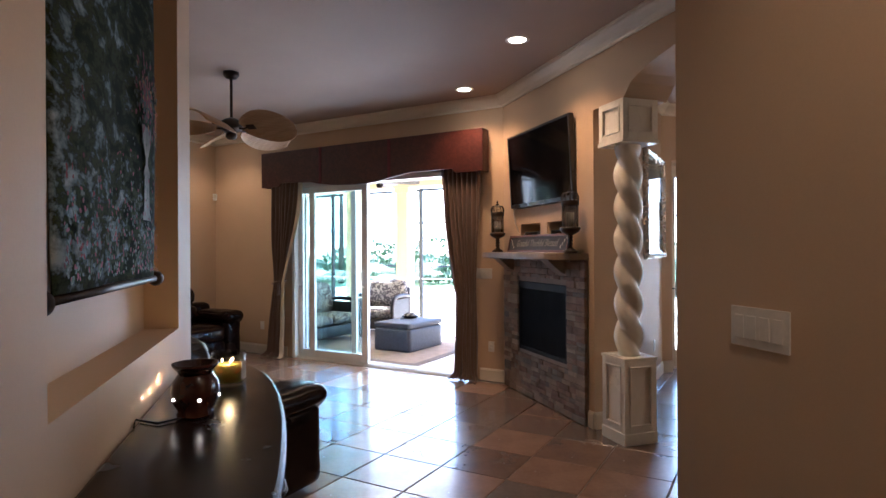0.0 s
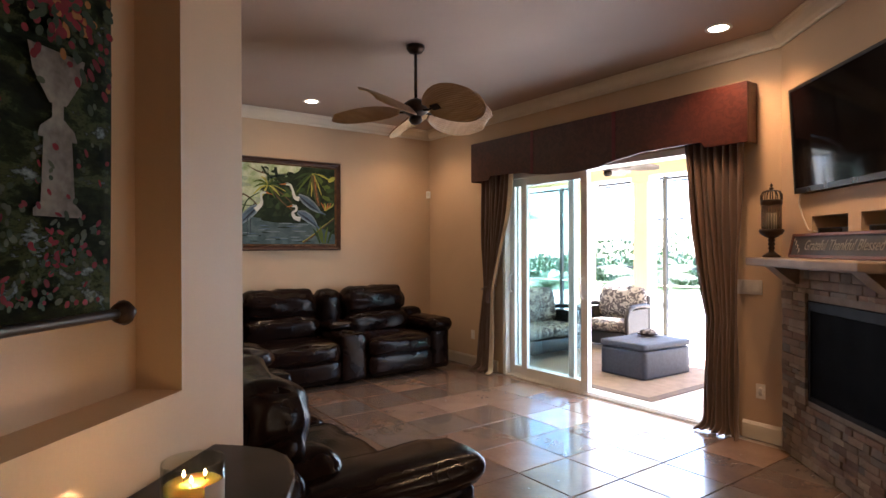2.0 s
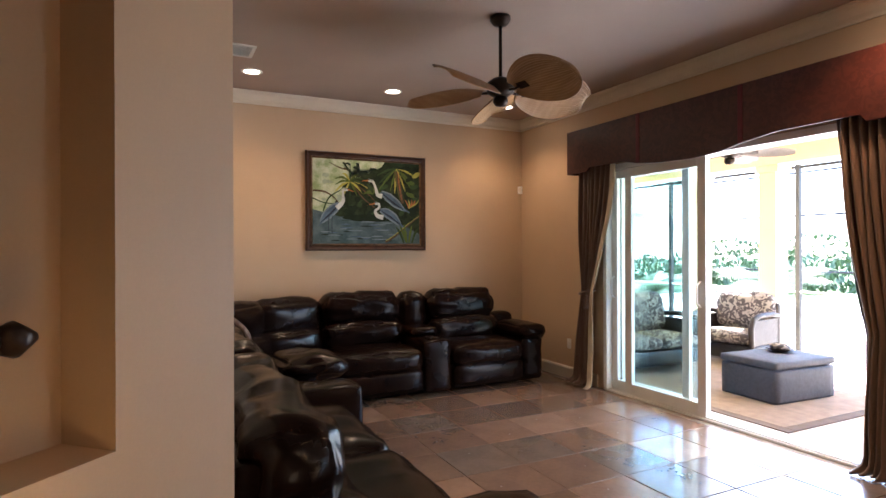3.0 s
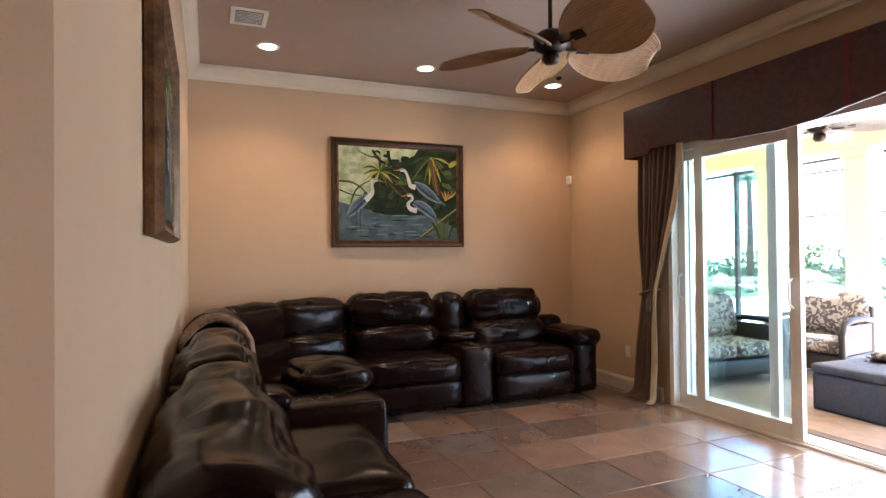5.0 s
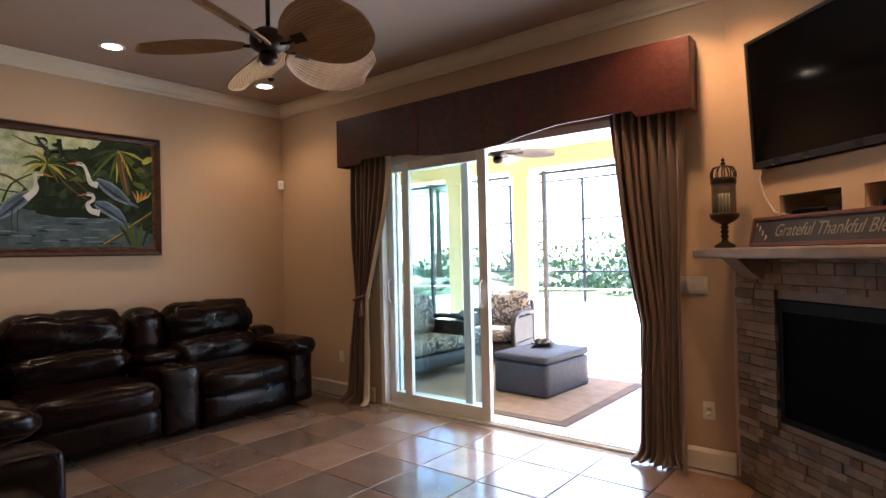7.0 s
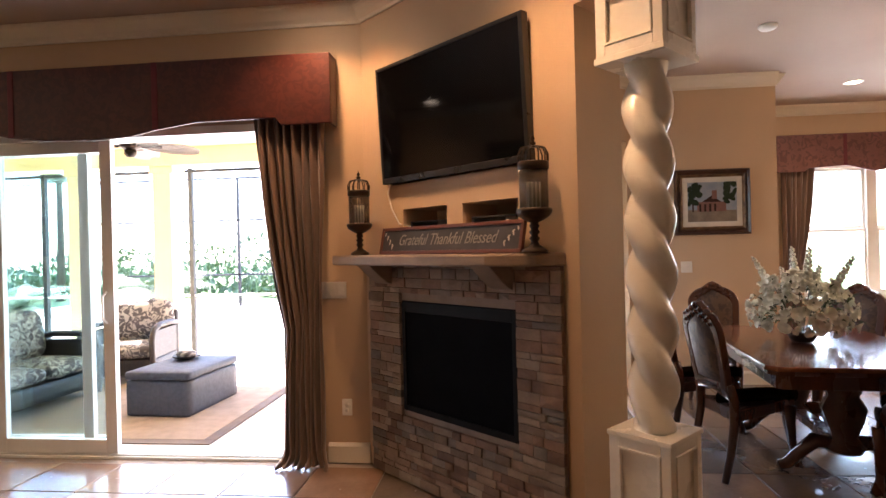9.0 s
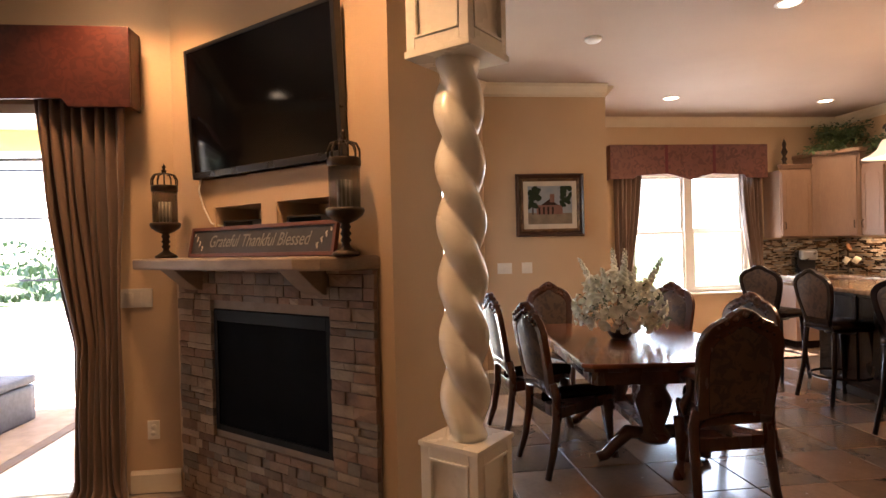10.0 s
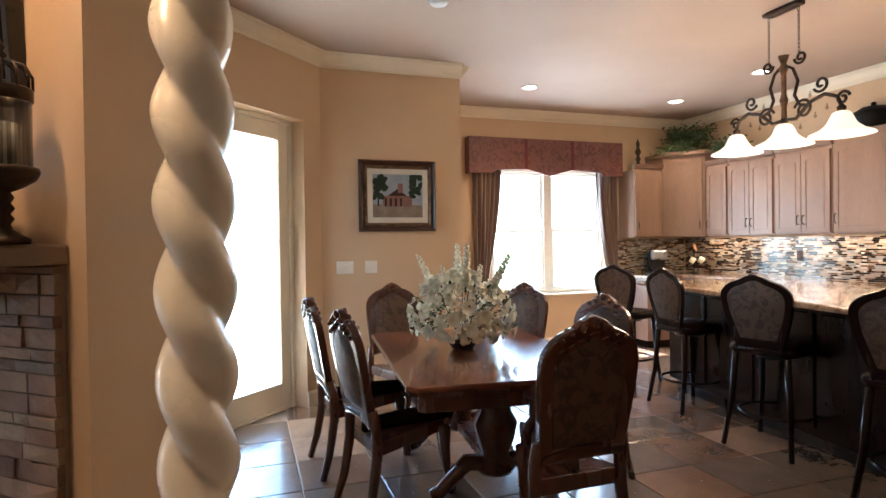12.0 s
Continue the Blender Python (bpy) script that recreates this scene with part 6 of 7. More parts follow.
for i in range(260):
    th, ph = r.uniform(0, 2 * math.pi), math.acos(r.uniform(-0.3, 0.9))
    d = Vector((math.sin(ph) * math.cos(th), math.sin(ph) * math.sin(th), math.cos(ph)))
    R = r.uniform(0.16, 0.31)
    p = Vector((d.x * R * 1.1, d.y * R * 1.1, 0.19 + d.z * R * 0.85))
    q = Matrix.Translation(p) @ d.to_track_quat("X", "Z").to_matrix().to_4x4() @ pose(0, 0, 0, r.uniform(-60, 60), r.uniform(-30, 30), 0)
    L = r.uniform(0.03, 0.06)
    leaves.add([q @ Vector(v) for v in ((0, 0, 0), (L * 0.5, -L * 0.2, 0.005), (L, 0, -0.01), (L * 0.5, L * 0.2, 0.005))], [(0, 1, 2, 3)])
tagged(part("foliage", leaves, LEAF, flowers, "green leaves"), kind="stuff")
part("stems", stems, LEAF, flowers, "green stems")


# ---- kitchen ----
def cabinet_door(m, w, h, parent, label="", arch=True, handle=1):
    """A raised-panel door in the plane y = 0, front towards -y."""
    d = Mesh().box((0, -0.018, 0), (w, 0, h))
    f = 0.055
    d.box((0, -0.026, 0), (f, -0.0182, h)).box((w - f, -0.026, 0), (w, -0.0182, h)).box((f, -0.026, 0), (w - f, -0.0182, f))
    n = 10
    top = [(f, h), (w - f, h)]
    arc = [(w - f - (w - 2 * f) * i / n, h - f - (0.035 * (1 - math.sin(math.pi * i / n)) if arch else 0)) for i in range(n + 1)]
    poly = [(f, h)] + [(x, z) for x, z in arc[::-1]] + [(w - f, h)]
    k = len(poly)
    d.add([(x, y, z) for y in (-0.026, -0.0182) for x, z in poly], [list(range(k)), list(range(k, 2 * k))[::-1]] + [(i, (i + 1) % k, k + (i + 1) % k, k + i) for i in range(k)])
    q = f + 0.012
    poly = [(q, q)] + [(w - q, q)] + [(max(q, min(w - q, x)), z - 0.014) for x, z in arc]
    k = len(poly)
    d.add([(x, y, z) for y in (-0.024, -0.0182) for x, z in poly], [list(range(k)), list(range(k, 2 * k))[::-1]] + [(i, (i + 1) % k, k + (i + 1) % k, k + i) for i in range(k)])
    d.v = [m @ p for p in d.v]
    ob = part("door", d, CAB, parent, label or "raised-panel door", 0.002)
    if handle:
        hx = w - 0.03 if handle > 0 else 0.03
        part("handle", Mesh().tube([(hx, -0.026, 0.09), (hx, -0.052, 0.10), (hx, -0.055, 0.14), (hx, -0.052, 0.18), (hx, -0.026, 0.19)], 0.005, 8, m), BRONZE, ob, "dark bar pull")
    return ob


def wall_cabinet(m, w, z0, z1, depth, doors, label, crown=True):
    """A hung cabinet: x along its face, y into the wall."""
    c = thing("wall_cabinet", label, "kitchen cabinet", m, "kitchen wall cabinets")
    part("body", Mesh().box((0.002, 0.0, z0), (w - 0.002, depth, z1)), CAB, c, "glazed maple body", 0.003)
    dw = (w - 0.02) / doors
    for i in range(doors):
        cabinet_door(pose(0.01 + dw * i + 0.004, -0.0005, z0 + 0.02), dw - 0.008, z1 - z0 - 0.05, c, "", True, 1 if (i == 0 and doors > 1) else -1)
    if crown:
        prof = [(0.0, 0.0), (0.0, 0.012), (-0.02, 0.03), (-0.035, 0.06), (-0.045, 0.066), (-0.045, 0.075)]
        cm = Mesh()
        k = len(prof) + 1
        pp = prof + [(0.05, 0.075)]
        vs = [(x, y, z1 + z) for x in (0.0, w) for y, z in pp]
        cm.add(vs, [list(range(k)), list(range(k, 2 * k))[::-1]] + [(i, k + i, k + (i + 1) % k, (i + 1) % k) for i in range(k)])
        part("cornice", cm, CAB, c, "moulded cornice")
    return c


KX, KF = 6.17, 11.85
CZ0, CZ1 = 1.49, 2.42
eastm = lambda y: pose(KX, y, 0, 0, 0, -90)        # x runs towards smaller y, y into the east wall
wall_cabinet(pose(5.33, KF, 0), 0.47, CZ0, CZ1, 0.345, 1, "short glazed maple wall cabinet beside the kitchen window")
corner = thing("corner_cabinet", "taller glazed maple corner cabinet set diagonally", "kitchen cabinet")
P0, P1 = (5.80, KF - 0.02), (KX - 0.02, 11.42)
prof = [P0, P1, (6.499, 11.42), (6.499, 12.199), (5.80, 12.199)]
part("body", Mesh().prism(prof, CZ0, 2.60), CAB, corner, "glazed maple body", 0.003)
ang = math.degrees(math.atan2(P1[1] - P0[1], P1[0] - P0[0]))
ln = math.hypot(P1[0] - P0[0], P1[1] - P0[1])
cabinet_door(pose(P0[0], P0[1], CZ0 + 0.02, 0, 0, ang) @ pose(0.035, -0.0005, 0), ln - 0.07, 1.04, corner, "", True, 1)
part("cornice", Mesh().prism([(P0[0] - 0.02, P0[1] - 0.04), (P1[0] - 0.04, P1[1] - 0.04), (6.499, 11.38), (6.499, 12.199), (5.78, 12.199)], 2.601, 2.66), CAB, corner, "moulded cornice", 0.015)
wall_cabinet(eastm(11.41), 0.36, CZ0, CZ1, 0.325, 1, "glazed maple wall cabinet with one arched door")
wall_cabinet(eastm(11.04), 0.68, CZ0, CZ1, 0.325, 2, "glazed maple wall cabinet with paired arched doors")
wall_cabinet(eastm(10.35), 0.70, CZ0, CZ1, 0.325, 2, "glazed maple wall cabinet with paired arched doors")
wall_cabinet(eastm(9.64), 0.62, CZ0, CZ1 + 0.04, 0.325, 1, "glazed maple wall cabinet with a single wide door")
wall_cabinet(eastm(9.01), 0.62, CZ0, CZ1 + 0.04, 0.325, 1, "glazed maple wall cabinet with a single wide door")

COUNT = 0.975
base = thing("base_cabinets", "glazed maple base cabinets under the granite worktop", "kitchen cabinet")
part("body", Mesh().box((5.90, 7.5, 0.10), (6.499, 12.199, COUNT - 0.041)).box((5.34, 11.60, 0.10), (5.90, 12.199, COUNT - 0.041)), CAB, base, "", 0.003)
part("plinth", Mesh().box((5.96, 7.5, 0), (6.499, 12.199, 0.099)).box((5.38, 11.66, 0), (5.96, 12.199, 0.099)), DARKWOOD, base)
for i in range(7):
    y = 11.55 - 0.56 * i
    cabinet_door(pose(5.899, y, 0.13, 0, 0, -90), 0.54, 0.58, base, "", False, 1 if i % 2 else -1)
    dr = part("drawer", Mesh().box((5.876, y - 0.54, 0.74), (5.898, y, 0.915)), CAB, base, "drawer front", 0.004)
    part("handle", Mesh().tube([(5.876, y - 0.32, 0.83), (5.85, y - 0.31, 0.83), (5.85, y - 0.23, 0.83), (5.876, y - 0.22, 0.83)], 0.005, 8), BRONZE, dr, "dark bar pull")
wt = Mesh().prism([(5.30, 11.56), (5.86, 11.56), (5.86, 7.5), (6.499, 7.5), (6.499, 12.199), (5.30, 12.199)], COUNT - 0.04, COUNT)
wk = thing("worktop", "polished brown granite kitchen worktop", "worktop")
part("slab", wt, GRANITE, wk, "", 0.008)

# mosaic backsplash
MOS = [material("mosaic_%s" % k, a, None, rr, bump=0.0, coat=0.5) for k, a, rr in (("black", (0.012, 0.011, 0.011), 0.12), ("brown", (0.11, 0.055, 0.03), 0.2), ("tan", (0.36, 0.27, 0.19), 0.35), ("grey", (0.28, 0.28, 0.27), 0.15), ("cream", (0.55, 0.48, 0.38), 0.3))]
ms = Mesh()
r = random.Random(5)


def mosaic(a0, a1, z0, z1, place):
    z, row = z0, 0
    while z < z1 - 0.02:
        x = a0 - r.uniform(0, 0.1)
        while x < a1:
            L = r.choice((0.035, 0.05, 0.075, 0.10))
            lo, hi = max(a0, x), min(a1, x + L - 0.003)
            if hi - lo > 0.008:
                place(lo, hi, z, z + 0.0165, r.uniform(0.006, 0.009), r.choice((0, 0, 1, 2, 2, 3, 4)))
            x += L
        z += 0.0195


mosaic(7.6, 12.19, COUNT + 0.004, CZ0 - 0.004, lambda a, b, c, d, t, k: ms.box((6.499 - t, a, c), (6.4985, b, d), None, k))
mosaic(5.31, 6.48, COUNT + 0.004, CZ0 - 0.004, lambda a, b, c, d, t, k: ms.box((a, 12.199 - t, c), (b, 12.1985, d), None, k))
tagged(part("backsplash", ms, MOS, None), "glass and stone mosaic backsplash in black, tan and cream", kind="stuff")
for y in (11.05, 10.3, 8.85):
    plate("outlet", "dark bronze outlet on the mosaic backsplash", "outlet", pose(6.489, y, 1.24, 0, 0, -90), 0.075, 0.117, "socket", 1, BRONZE)

cm = thing("coffee_maker", "black and silver pod coffee maker on the worktop", "coffee maker", pose(5.72, 11.86, COUNT + 0.001, 0, 0, -25))
part("tower", Mesh().box((-0.11, 0.0, 0.0), (0.11, 0.16, 0.33)), BLACKP, cm, "black tower", 0.02)
part("head", Mesh().box((-0.10, -0.15, 0.20), (0.10, -0.001, 0.34)), material("brushed_silver", (0.5, 0.5, 0.52), None, 0.3, metal=0.8), cm, "silver brew head", 0.03)
part("drip_tray", Mesh().box((-0.09, -0.14, 0.0), (0.09, -0.001, 0.03)), BLACKP, cm, "black drip tray", 0.006)
part("water_tank", Mesh().box((-0.155, 0.02, 0.02), (-0.112, 0.15, 0.30)), glass("tank", (0.6, 0.7, 0.8)), cm, "clear water tank", 0.006)
mug = thing("mug_tree", "small mug tree carrying cream mugs on the worktop", "mug tree", pose(6.25, 11.75, COUNT + 0.001))
part("post", Mesh().lathe([(0.06, 0), (0.06, 0.012), (0.012, 0.02), (0.010, 0.30), (0.018, 0.32), (0.0, 0.34)], 14), BRONZE, mug, "dark post")
for a in (200, 280, 340):
    ca, sa = math.cos(radians(a)), math.sin(radians(a))
    part("mug", Mesh().lathe([(0.0, 0.0), (0.032, 0.0), (0.038, 0.08), (0.034, 0.08), (0.028, 0.008)], 18, pose(0.085 * ca, 0.085 * sa, 0.15, 25, 20, 0)), PETAL, mug, "cream mug")
part("rosette", Mesh().lathe([(0.0, 0.02), (0.05, 0.0), (0.03, 0.012), (0.07, -0.004)], 9, pose(0, -0.02, 0.37, 70, 0, 20)), material("terracotta_petal", (0.4, 0.2, 0.1), None, 0.6), mug, "carved rosette")
fin = thing("finial", "dark turned finial ornament on top of the wall cabinet", "ornament", pose(5.52, 12.0, CZ1 + 0.001))
part("spindle", Mesh().lathe([(0.05, 0.0), (0.055, 0.02), (0.02, 0.05), (0.045, 0.09), (0.02, 0.13), (0.04, 0.17), (0.018, 0.21), (0.045, 0.27), (0.02, 0.33), (0.03, 0.38), (0.008, 0.44), (0.0, 0.47)], 18), BRONZE, fin)


def greenery(name, label, at, rx, ry, rz, n, size, seedn):
    g = thing(name, label, "plant", pose(*at))
    rr = random.Random(seedn)
    st, lf = Mesh(), Mesh()
    for i in range(n // 14):
        a = rr.uniform(0, 2 * math.pi)
        p = Vector((0, 0, 0.05))
        q = Vector((rx * math.cos(a) * rr.uniform(0.5, 1), ry * math.sin(a) * rr.uniform(0.5, 1), rz * rr.uniform(0.2, 1)))
        pts = [p.lerp(q, t / 5) + Vector((0, 0, 0.10 * math.sin(math.pi * t / 5))) for t in range(6)]
        st.tube(pts, 0.004, 5)
        for k in range(14):
            c = pts[1 + k % 5] + Vector((rr.uniform(-1, 1), rr.uniform(-1, 1), rr.uniform(-0.8, 0.8))) * size * 1.1
            m = Matrix.Translation(c) @ Euler((rr.uniform(-1, 1), rr.uniform(-1, 1), rr.uniform(0, 6.3))).to_matrix().to_4x4()
            L = size * rr.uniform(0.6, 1.1)
            lf.add([m @ Vector(v) for v in ((0, 0, 0), (L * 0.35, -L * 0.3, 0.1 * L), (L * 0.8, -L * 0.18, 0), (L, 0, -0.15 * L), (L * 0.8, L * 0.18, 0), (L * 0.35, L * 0.3, 0.1 * L))], [(0, 1, 2, 3, 4, 5)])
    part("stems", st, LEAF, g, "thin green stems")
    tagged(part("leaves", lf, LEAF, g, "small ivy leaves"), kind="stuff")
    return g


greenery("trailing_plant", "leafy green ivy spread along the top of the cabinets", (6.16, 11.72, 2.665), 0.42, 0.40, 0.34, 900, 0.06, 3)
greenery("trailing_plant", "leafy green ivy trailing over the cabinet cornice", (5.95, 11.75, 2.57), 0.35, 0.30, 0.10, 320, 0.055, 4)
greenery("trailing_plant", "leafy green ivy on top of the side cabinets", (6.28, 11.15, 2.50), 0.16, 0.40, 0.22, 420, 0.055, 6)
pot = thing("lidded_pot", "black lidded pot standing on the wall cabinet", "pot", pose(6.28, 9.30, CZ1 + 0.116))
part("body", Mesh().lathe([(0.08, 0.0), (0.15, 0.04), (0.19, 0.12), (0.18, 0.17), (0.0, 0.17)], 24), SOOT, pot)
part("lid", Mesh().lathe([(0.18, 0.172), (0.10, 0.22), (0.02, 0.235), (0.025, 0.26), (0.0, 0.275)], 24, cap=False), SOOT, pot, "domed lid")

# island and stools
IS = pose(3.95, 10.0, 0, 0, 0, -9.8)     # -y runs along the front edge, x across
isl = thing("kitchen_island", "espresso panelled kitchen island with raised bar front", "kitchen island", IS)
bd = Mesh().box((0.30, -4.4, 0.10), (1.25, -0.08, 1.004))
part("body", bd, DARKWOOD, isl, "espresso wood body", 0.004)
part("plinth", Mesh().box((0.36, -4.38, 0), (1.20, -0.12, 0.099)), BLACKP, isl)
for i in range(7):
    part("panel", Mesh().box((0.285, -0.10 - 0.61 * (i + 1) + 0.03, 0.16), (0.2995, -0.10 - 0.61 * i - 0.03, 0.94)), DARKWOOD, isl, "raised side panel", 0.008)
it = thing("island_worktop", "polished golden-brown granite island worktop", "worktop", IS)
part("slab", Mesh().box((0.0, -4.45, 1.005), (1.30, 0.0, 1.045)), GRANITE, it, "", 0.012)
ck = thing("cooktop", "black glass cooktop set in the island", "cooktop", IS @ pose(0.85, -2.5, 1.0455))
part("glass_top", Mesh().box((-0.27, -0.38, 0), (0.27, 0.38, 0.006)), SCREEN, ck, "black glass", 0.002)
for x, y in ((-0.13, -0.2), (0.13, -0.2), (-0.13, 0.2), (0.13, 0.2)):
    part("burner", Mesh().lathe([(0.09, 0.0065), (0.095, 0.008), (0.10, 0.0065)], 24, pose(x, y, 0), cap=False), PLATE, ck, "pale burner ring")


def stool(m):
    c = thing("bar_stool", "dark carved bar stool with tapestry back, drawn up to the island", "bar stool", m, "bar stools at the island")
    w = 0.245
    out = arch_outline(w, 0.71, 1.18, 0.62, 22, 0.035)
    inn = [(x * 0.80, 0.77 + (z - 0.71) * 0.80) for x, z in out]
    part("back_frame", lean(ring_mesh(out, inn, -0.035, 0.0), 0.74, 8), DARKWOOD, c, "", 0.006)
    n = len(inn)
    pad = Mesh()
    cz = sum(z for _, z in inn) / n
    for y, s in ((-0.030, -1), (-0.004, 1)):
        vs = [(x, y, z) for x, z in inn] + [(0.6 * x, y + 0.014 * s, cz + 0.6 * (z - cz)) for x, z in inn] + [(0, y + 0.016 * s, cz)]
        fs = [(i, (i + 1) % n, n + (i + 1) % n, n + i) for i in range(n)] + [(n + i, n + (i + 1) % n, 2 * n) for i in range(n)]
        pad.add(vs, fs if s > 0 else [f[::-1] for f in fs], None, 0, True)
    part("back_cushion", lean(pad, 0.74, 8), TAPESTRY_SEAT, c, "figured tapestry back")
    for sx in (-1, 1):
        part("back_post", Mesh().tube([(sx * 0.15, -0.01, 0.66), (sx * 0.15, -0.02, 0.74), (sx * 0.16, -0.035, 0.84)], 0.018, 8), DARKWOOD, c)
        part("leg", Mesh().tube([(sx * 0.23, -0.07, 0), (sx * 0.20, -0.02, 0.3), (sx * 0.175, 0.0, 0.65)], [0.018, 0.02, 0.024], 10), DARKWOOD, c)
        part("leg", Mesh().tube([(sx * 0.22, 0.39, 0), (sx * 0.19, 0.36, 0.3), (sx * 0.175, 0.34, 0.65)], [0.018, 0.02, 0.024], 10), DARKWOOD, c)
    ringp = [(0.235 * math.cos(a), 0.19 + 0.235 * math.sin(a), 0.24) for a in [2 * math.pi * i / 28 for i in range(29)]]
    part("footrest", Mesh().tube(ringp, 0.011, 8), DARKWOOD, c, "round foot ring")
    part("swivel", Mesh().lathe([(0.12, 0.62), (0.12, 0.65), (0.0, 0.65)], 20, pose(0, 0.19, 0)), BLACKP, c)
    part("seat", Mesh().soft((-0.225, -0.02, 0.652), (0.225, 0.38, 0.73), 0.05, 0.02, 0.002, 9), LEATHER, c, "dark padded seat")
    return c


s0 = stool(pose(3.76, 9.29, 0, 0, 0, -94))
copy_thing(s0, pose(3.60, 8.22, 0, 0, 0, -76))
copy_thing(s0, pose(3.44, 7.19, 0, 0, 0, -80))
copy_thing(s0, pose(3.88, 10.20, 0, 0, 0, -72))

# chandelier
ch = thing("chandelier", "black wrought-iron scroll chandelier with three lit glass bell shades", "chandelier", pose(4.2, 8.54, 0))
part("ceiling_plate", Mesh().soft((-0.045, -0.155, 3.175), (0.045, 0.155, 3.209), 0.012, 0, 0, 4), BRONZE, ch, "long ceiling plate")
for sy in (-0.13, 0.13):
    cn = Mesh()
    for i in range(12):
        z = 3.15 - i * 0.03
        mtx = pose(0, sy, z, 0, 90 if i % 2 else 0, 90 if i % 2 else 0)
        loop = [(0.0, 0.008 * math.cos(a), 0.019 * math.sin(a)) for a in [2 * math.pi * k / 10 for k in range(11)]]
        cn.tube(loop, 0.0022, 5, pose(0, sy, z, 0, 0, 90 if i % 2 else 0))
    part("chain", cn, BRONZE, ch, "iron chain")
part("stem", Mesh().lathe([(0.0, 2.26), (0.02, 2.27), (0.045, 2.30), (0.02, 2.34), (0.018, 2.45), (0.03, 2.50), (0.018, 2.55), (0.020, 2.70), (0.035, 2.74), (0.02, 2.78), (0.04, 2.84), (0.0, 2.85)], 18), GILT, ch, "gilded central stem")


def scroll(cy, cz, r0, turns, start, flip=1, x=0.0, rad=0.008):
    pts = []
    n = int(26 * turns)
    for i in range(n + 1):
        t = i / n
        a = start + 2 * math.pi * turns * t
        rr = r0 * (1 - 0.78 * t)
        pts.append((x, cy + flip * rr * math.cos(a), cz + rr * math.sin(a)))
    return pts


for f in (-1, 1):
    part("arm", Mesh().tube([(0, f * 0.02, 2.76), (0, f * 0.08, 2.72), (0, f * 0.12, 2.62), (0, f * 0.09, 2.52), (0, f * 0.13, 2.44), (0, f * 0.20, 2.42)], 0.012, 8), BRONZE, ch, "curved iron strap")
    part("arm", Mesh().tube([(0, f * 0.02, 2.35), (0, f * 0.10, 2.34), (0, f * 0.22, 2.44), (0, f * 0.33, 2.47), (0, f * 0.42, 2.43), (0, f * 0.45, 2.36)], 0.014, 8), BRONZE, ch, "main iron arm")
    for spec in ((f * 0.14, 2.79, 0.05, 1.4, math.pi, f), (f * 0.16, 2.40, 0.075, 1.5, 0.3, -f), (f * 0.30, 2.55, 0.06, 1.3, 3.6, f), (f * 0.46, 2.41, 0.05, 1.3, 0.2, f)):
        part("scroll", Mesh().tube(scroll(*spec[:5], spec[5]), 0.0105, 7), BRONZE, ch, "iron scroll")
    for y, z in ((0.12, 2.30), (0.24, 2.36), (0.33, 2.40), (0.20, 2.52)):
        part("crystal_drop", Mesh().lathe([(0.0, 0.035), (0.006, 0.03), (0.004, 0.022), (0.013, 0.0), (0.0, -0.014)][::-1], 8, pose(0.02, f * y, z - 0.03)), TINT, ch, "small crystal drop")
for y in (-0.45, 0.0, 0.45):
    sh = part("shade", Mesh().lathe([(0.035, 2.32), (0.055, 2.31), (0.075, 2.27), (0.095, 2.22), (0.135, 2.185), (0.185, 2.165), (0.20, 2.158), (0.192, 2.17), (0.135, 2.195), (0.095, 2.23), (0.065, 2.275), (0.03, 2.312)], 32, pose(0, y, 0), cap=False), SHADEGLOW, ch, "lit frosted bell shade")
    sh.visible_shadow = False
    part("socket", Mesh().lathe([(0.025, 2.315), (0.03, 2.35), (0.012, 2.37), (0.0, 2.375)], 14, pose(0, y, 0)), BRONZE, ch, "bronze socket")
    b = part("bulb", Mesh().lathe([(0.0, 2.14), (0.03, 2.15), (0.04, 2.18), (0.03, 2.23), (0.014, 2.27), (0.0, 2.28)], 16, pose(0, y, 0)), CANGLOW, ch, "lit bulb")
    b.visible_shadow = False
pl_ = new("chandelier_light", bpy.data.lights.new("chandelier_light", "POINT"))
pl_.data.energy, pl_.data.color, pl_.data.shadow_soft_size = 5.5, WARM, 0.2
pl_.matrix_basis = pose(4.2, 8.54, 2.10)


# ---- lanai and garden ----
structure("ground", B((-60, 12.0, -0.30), (60, 90, -0.06)), GRASS, "green lawn")
structure("patio", Mesh().box((-12, GARDEN + 0.2, -0.10), (2.0, 11.9, -0.02)).box((-14, 11.9, -0.12), (2.0, 21, -0.025)).box((2.0, 12.4, -0.10), (14, 21, -0.02)), DECK, "pale pool deck")
structure("lanai_ceiling", B((-9, GARDEN + 0.2, 2.92), (-1.6, 12.0, 3.05)), YELLOW, "yellow painted porch ceiling")
structure("lanai_beam", B((-9, 11.55, 2.68), (-1.6, 11.85, 2.919)), YELLOW, "yellow stucco porch beam")
structure("lanai_wall", B((-9.2, GARDEN + 0.2, -0.1), (-9.0, 12.0, 2.92)), YELLOW, "yellow stucco porch wall")
for x in (-6.25, -5.02, -1.2):
    p = thing("porch_column", "square yellow stucco porch column", "column", pose(x, 11.7, -0.02), "porch columns")
    part("shaft", Mesh().box((-0.13, -0.13, 0.16), (0.13, 0.13, 2.60)), YELLOW, p, "", 0.01)
    part("plinth", Mesh().box((-0.17, -0.145, 0), (0.17, 0.145, 0.159)), YELLOW, p, "", 0.01)
    part("cap", Mesh().box((-0.17, -0.145, 2.601), (0.17, 0.145, 2.699)), YELLOW, p, "", 0.01)
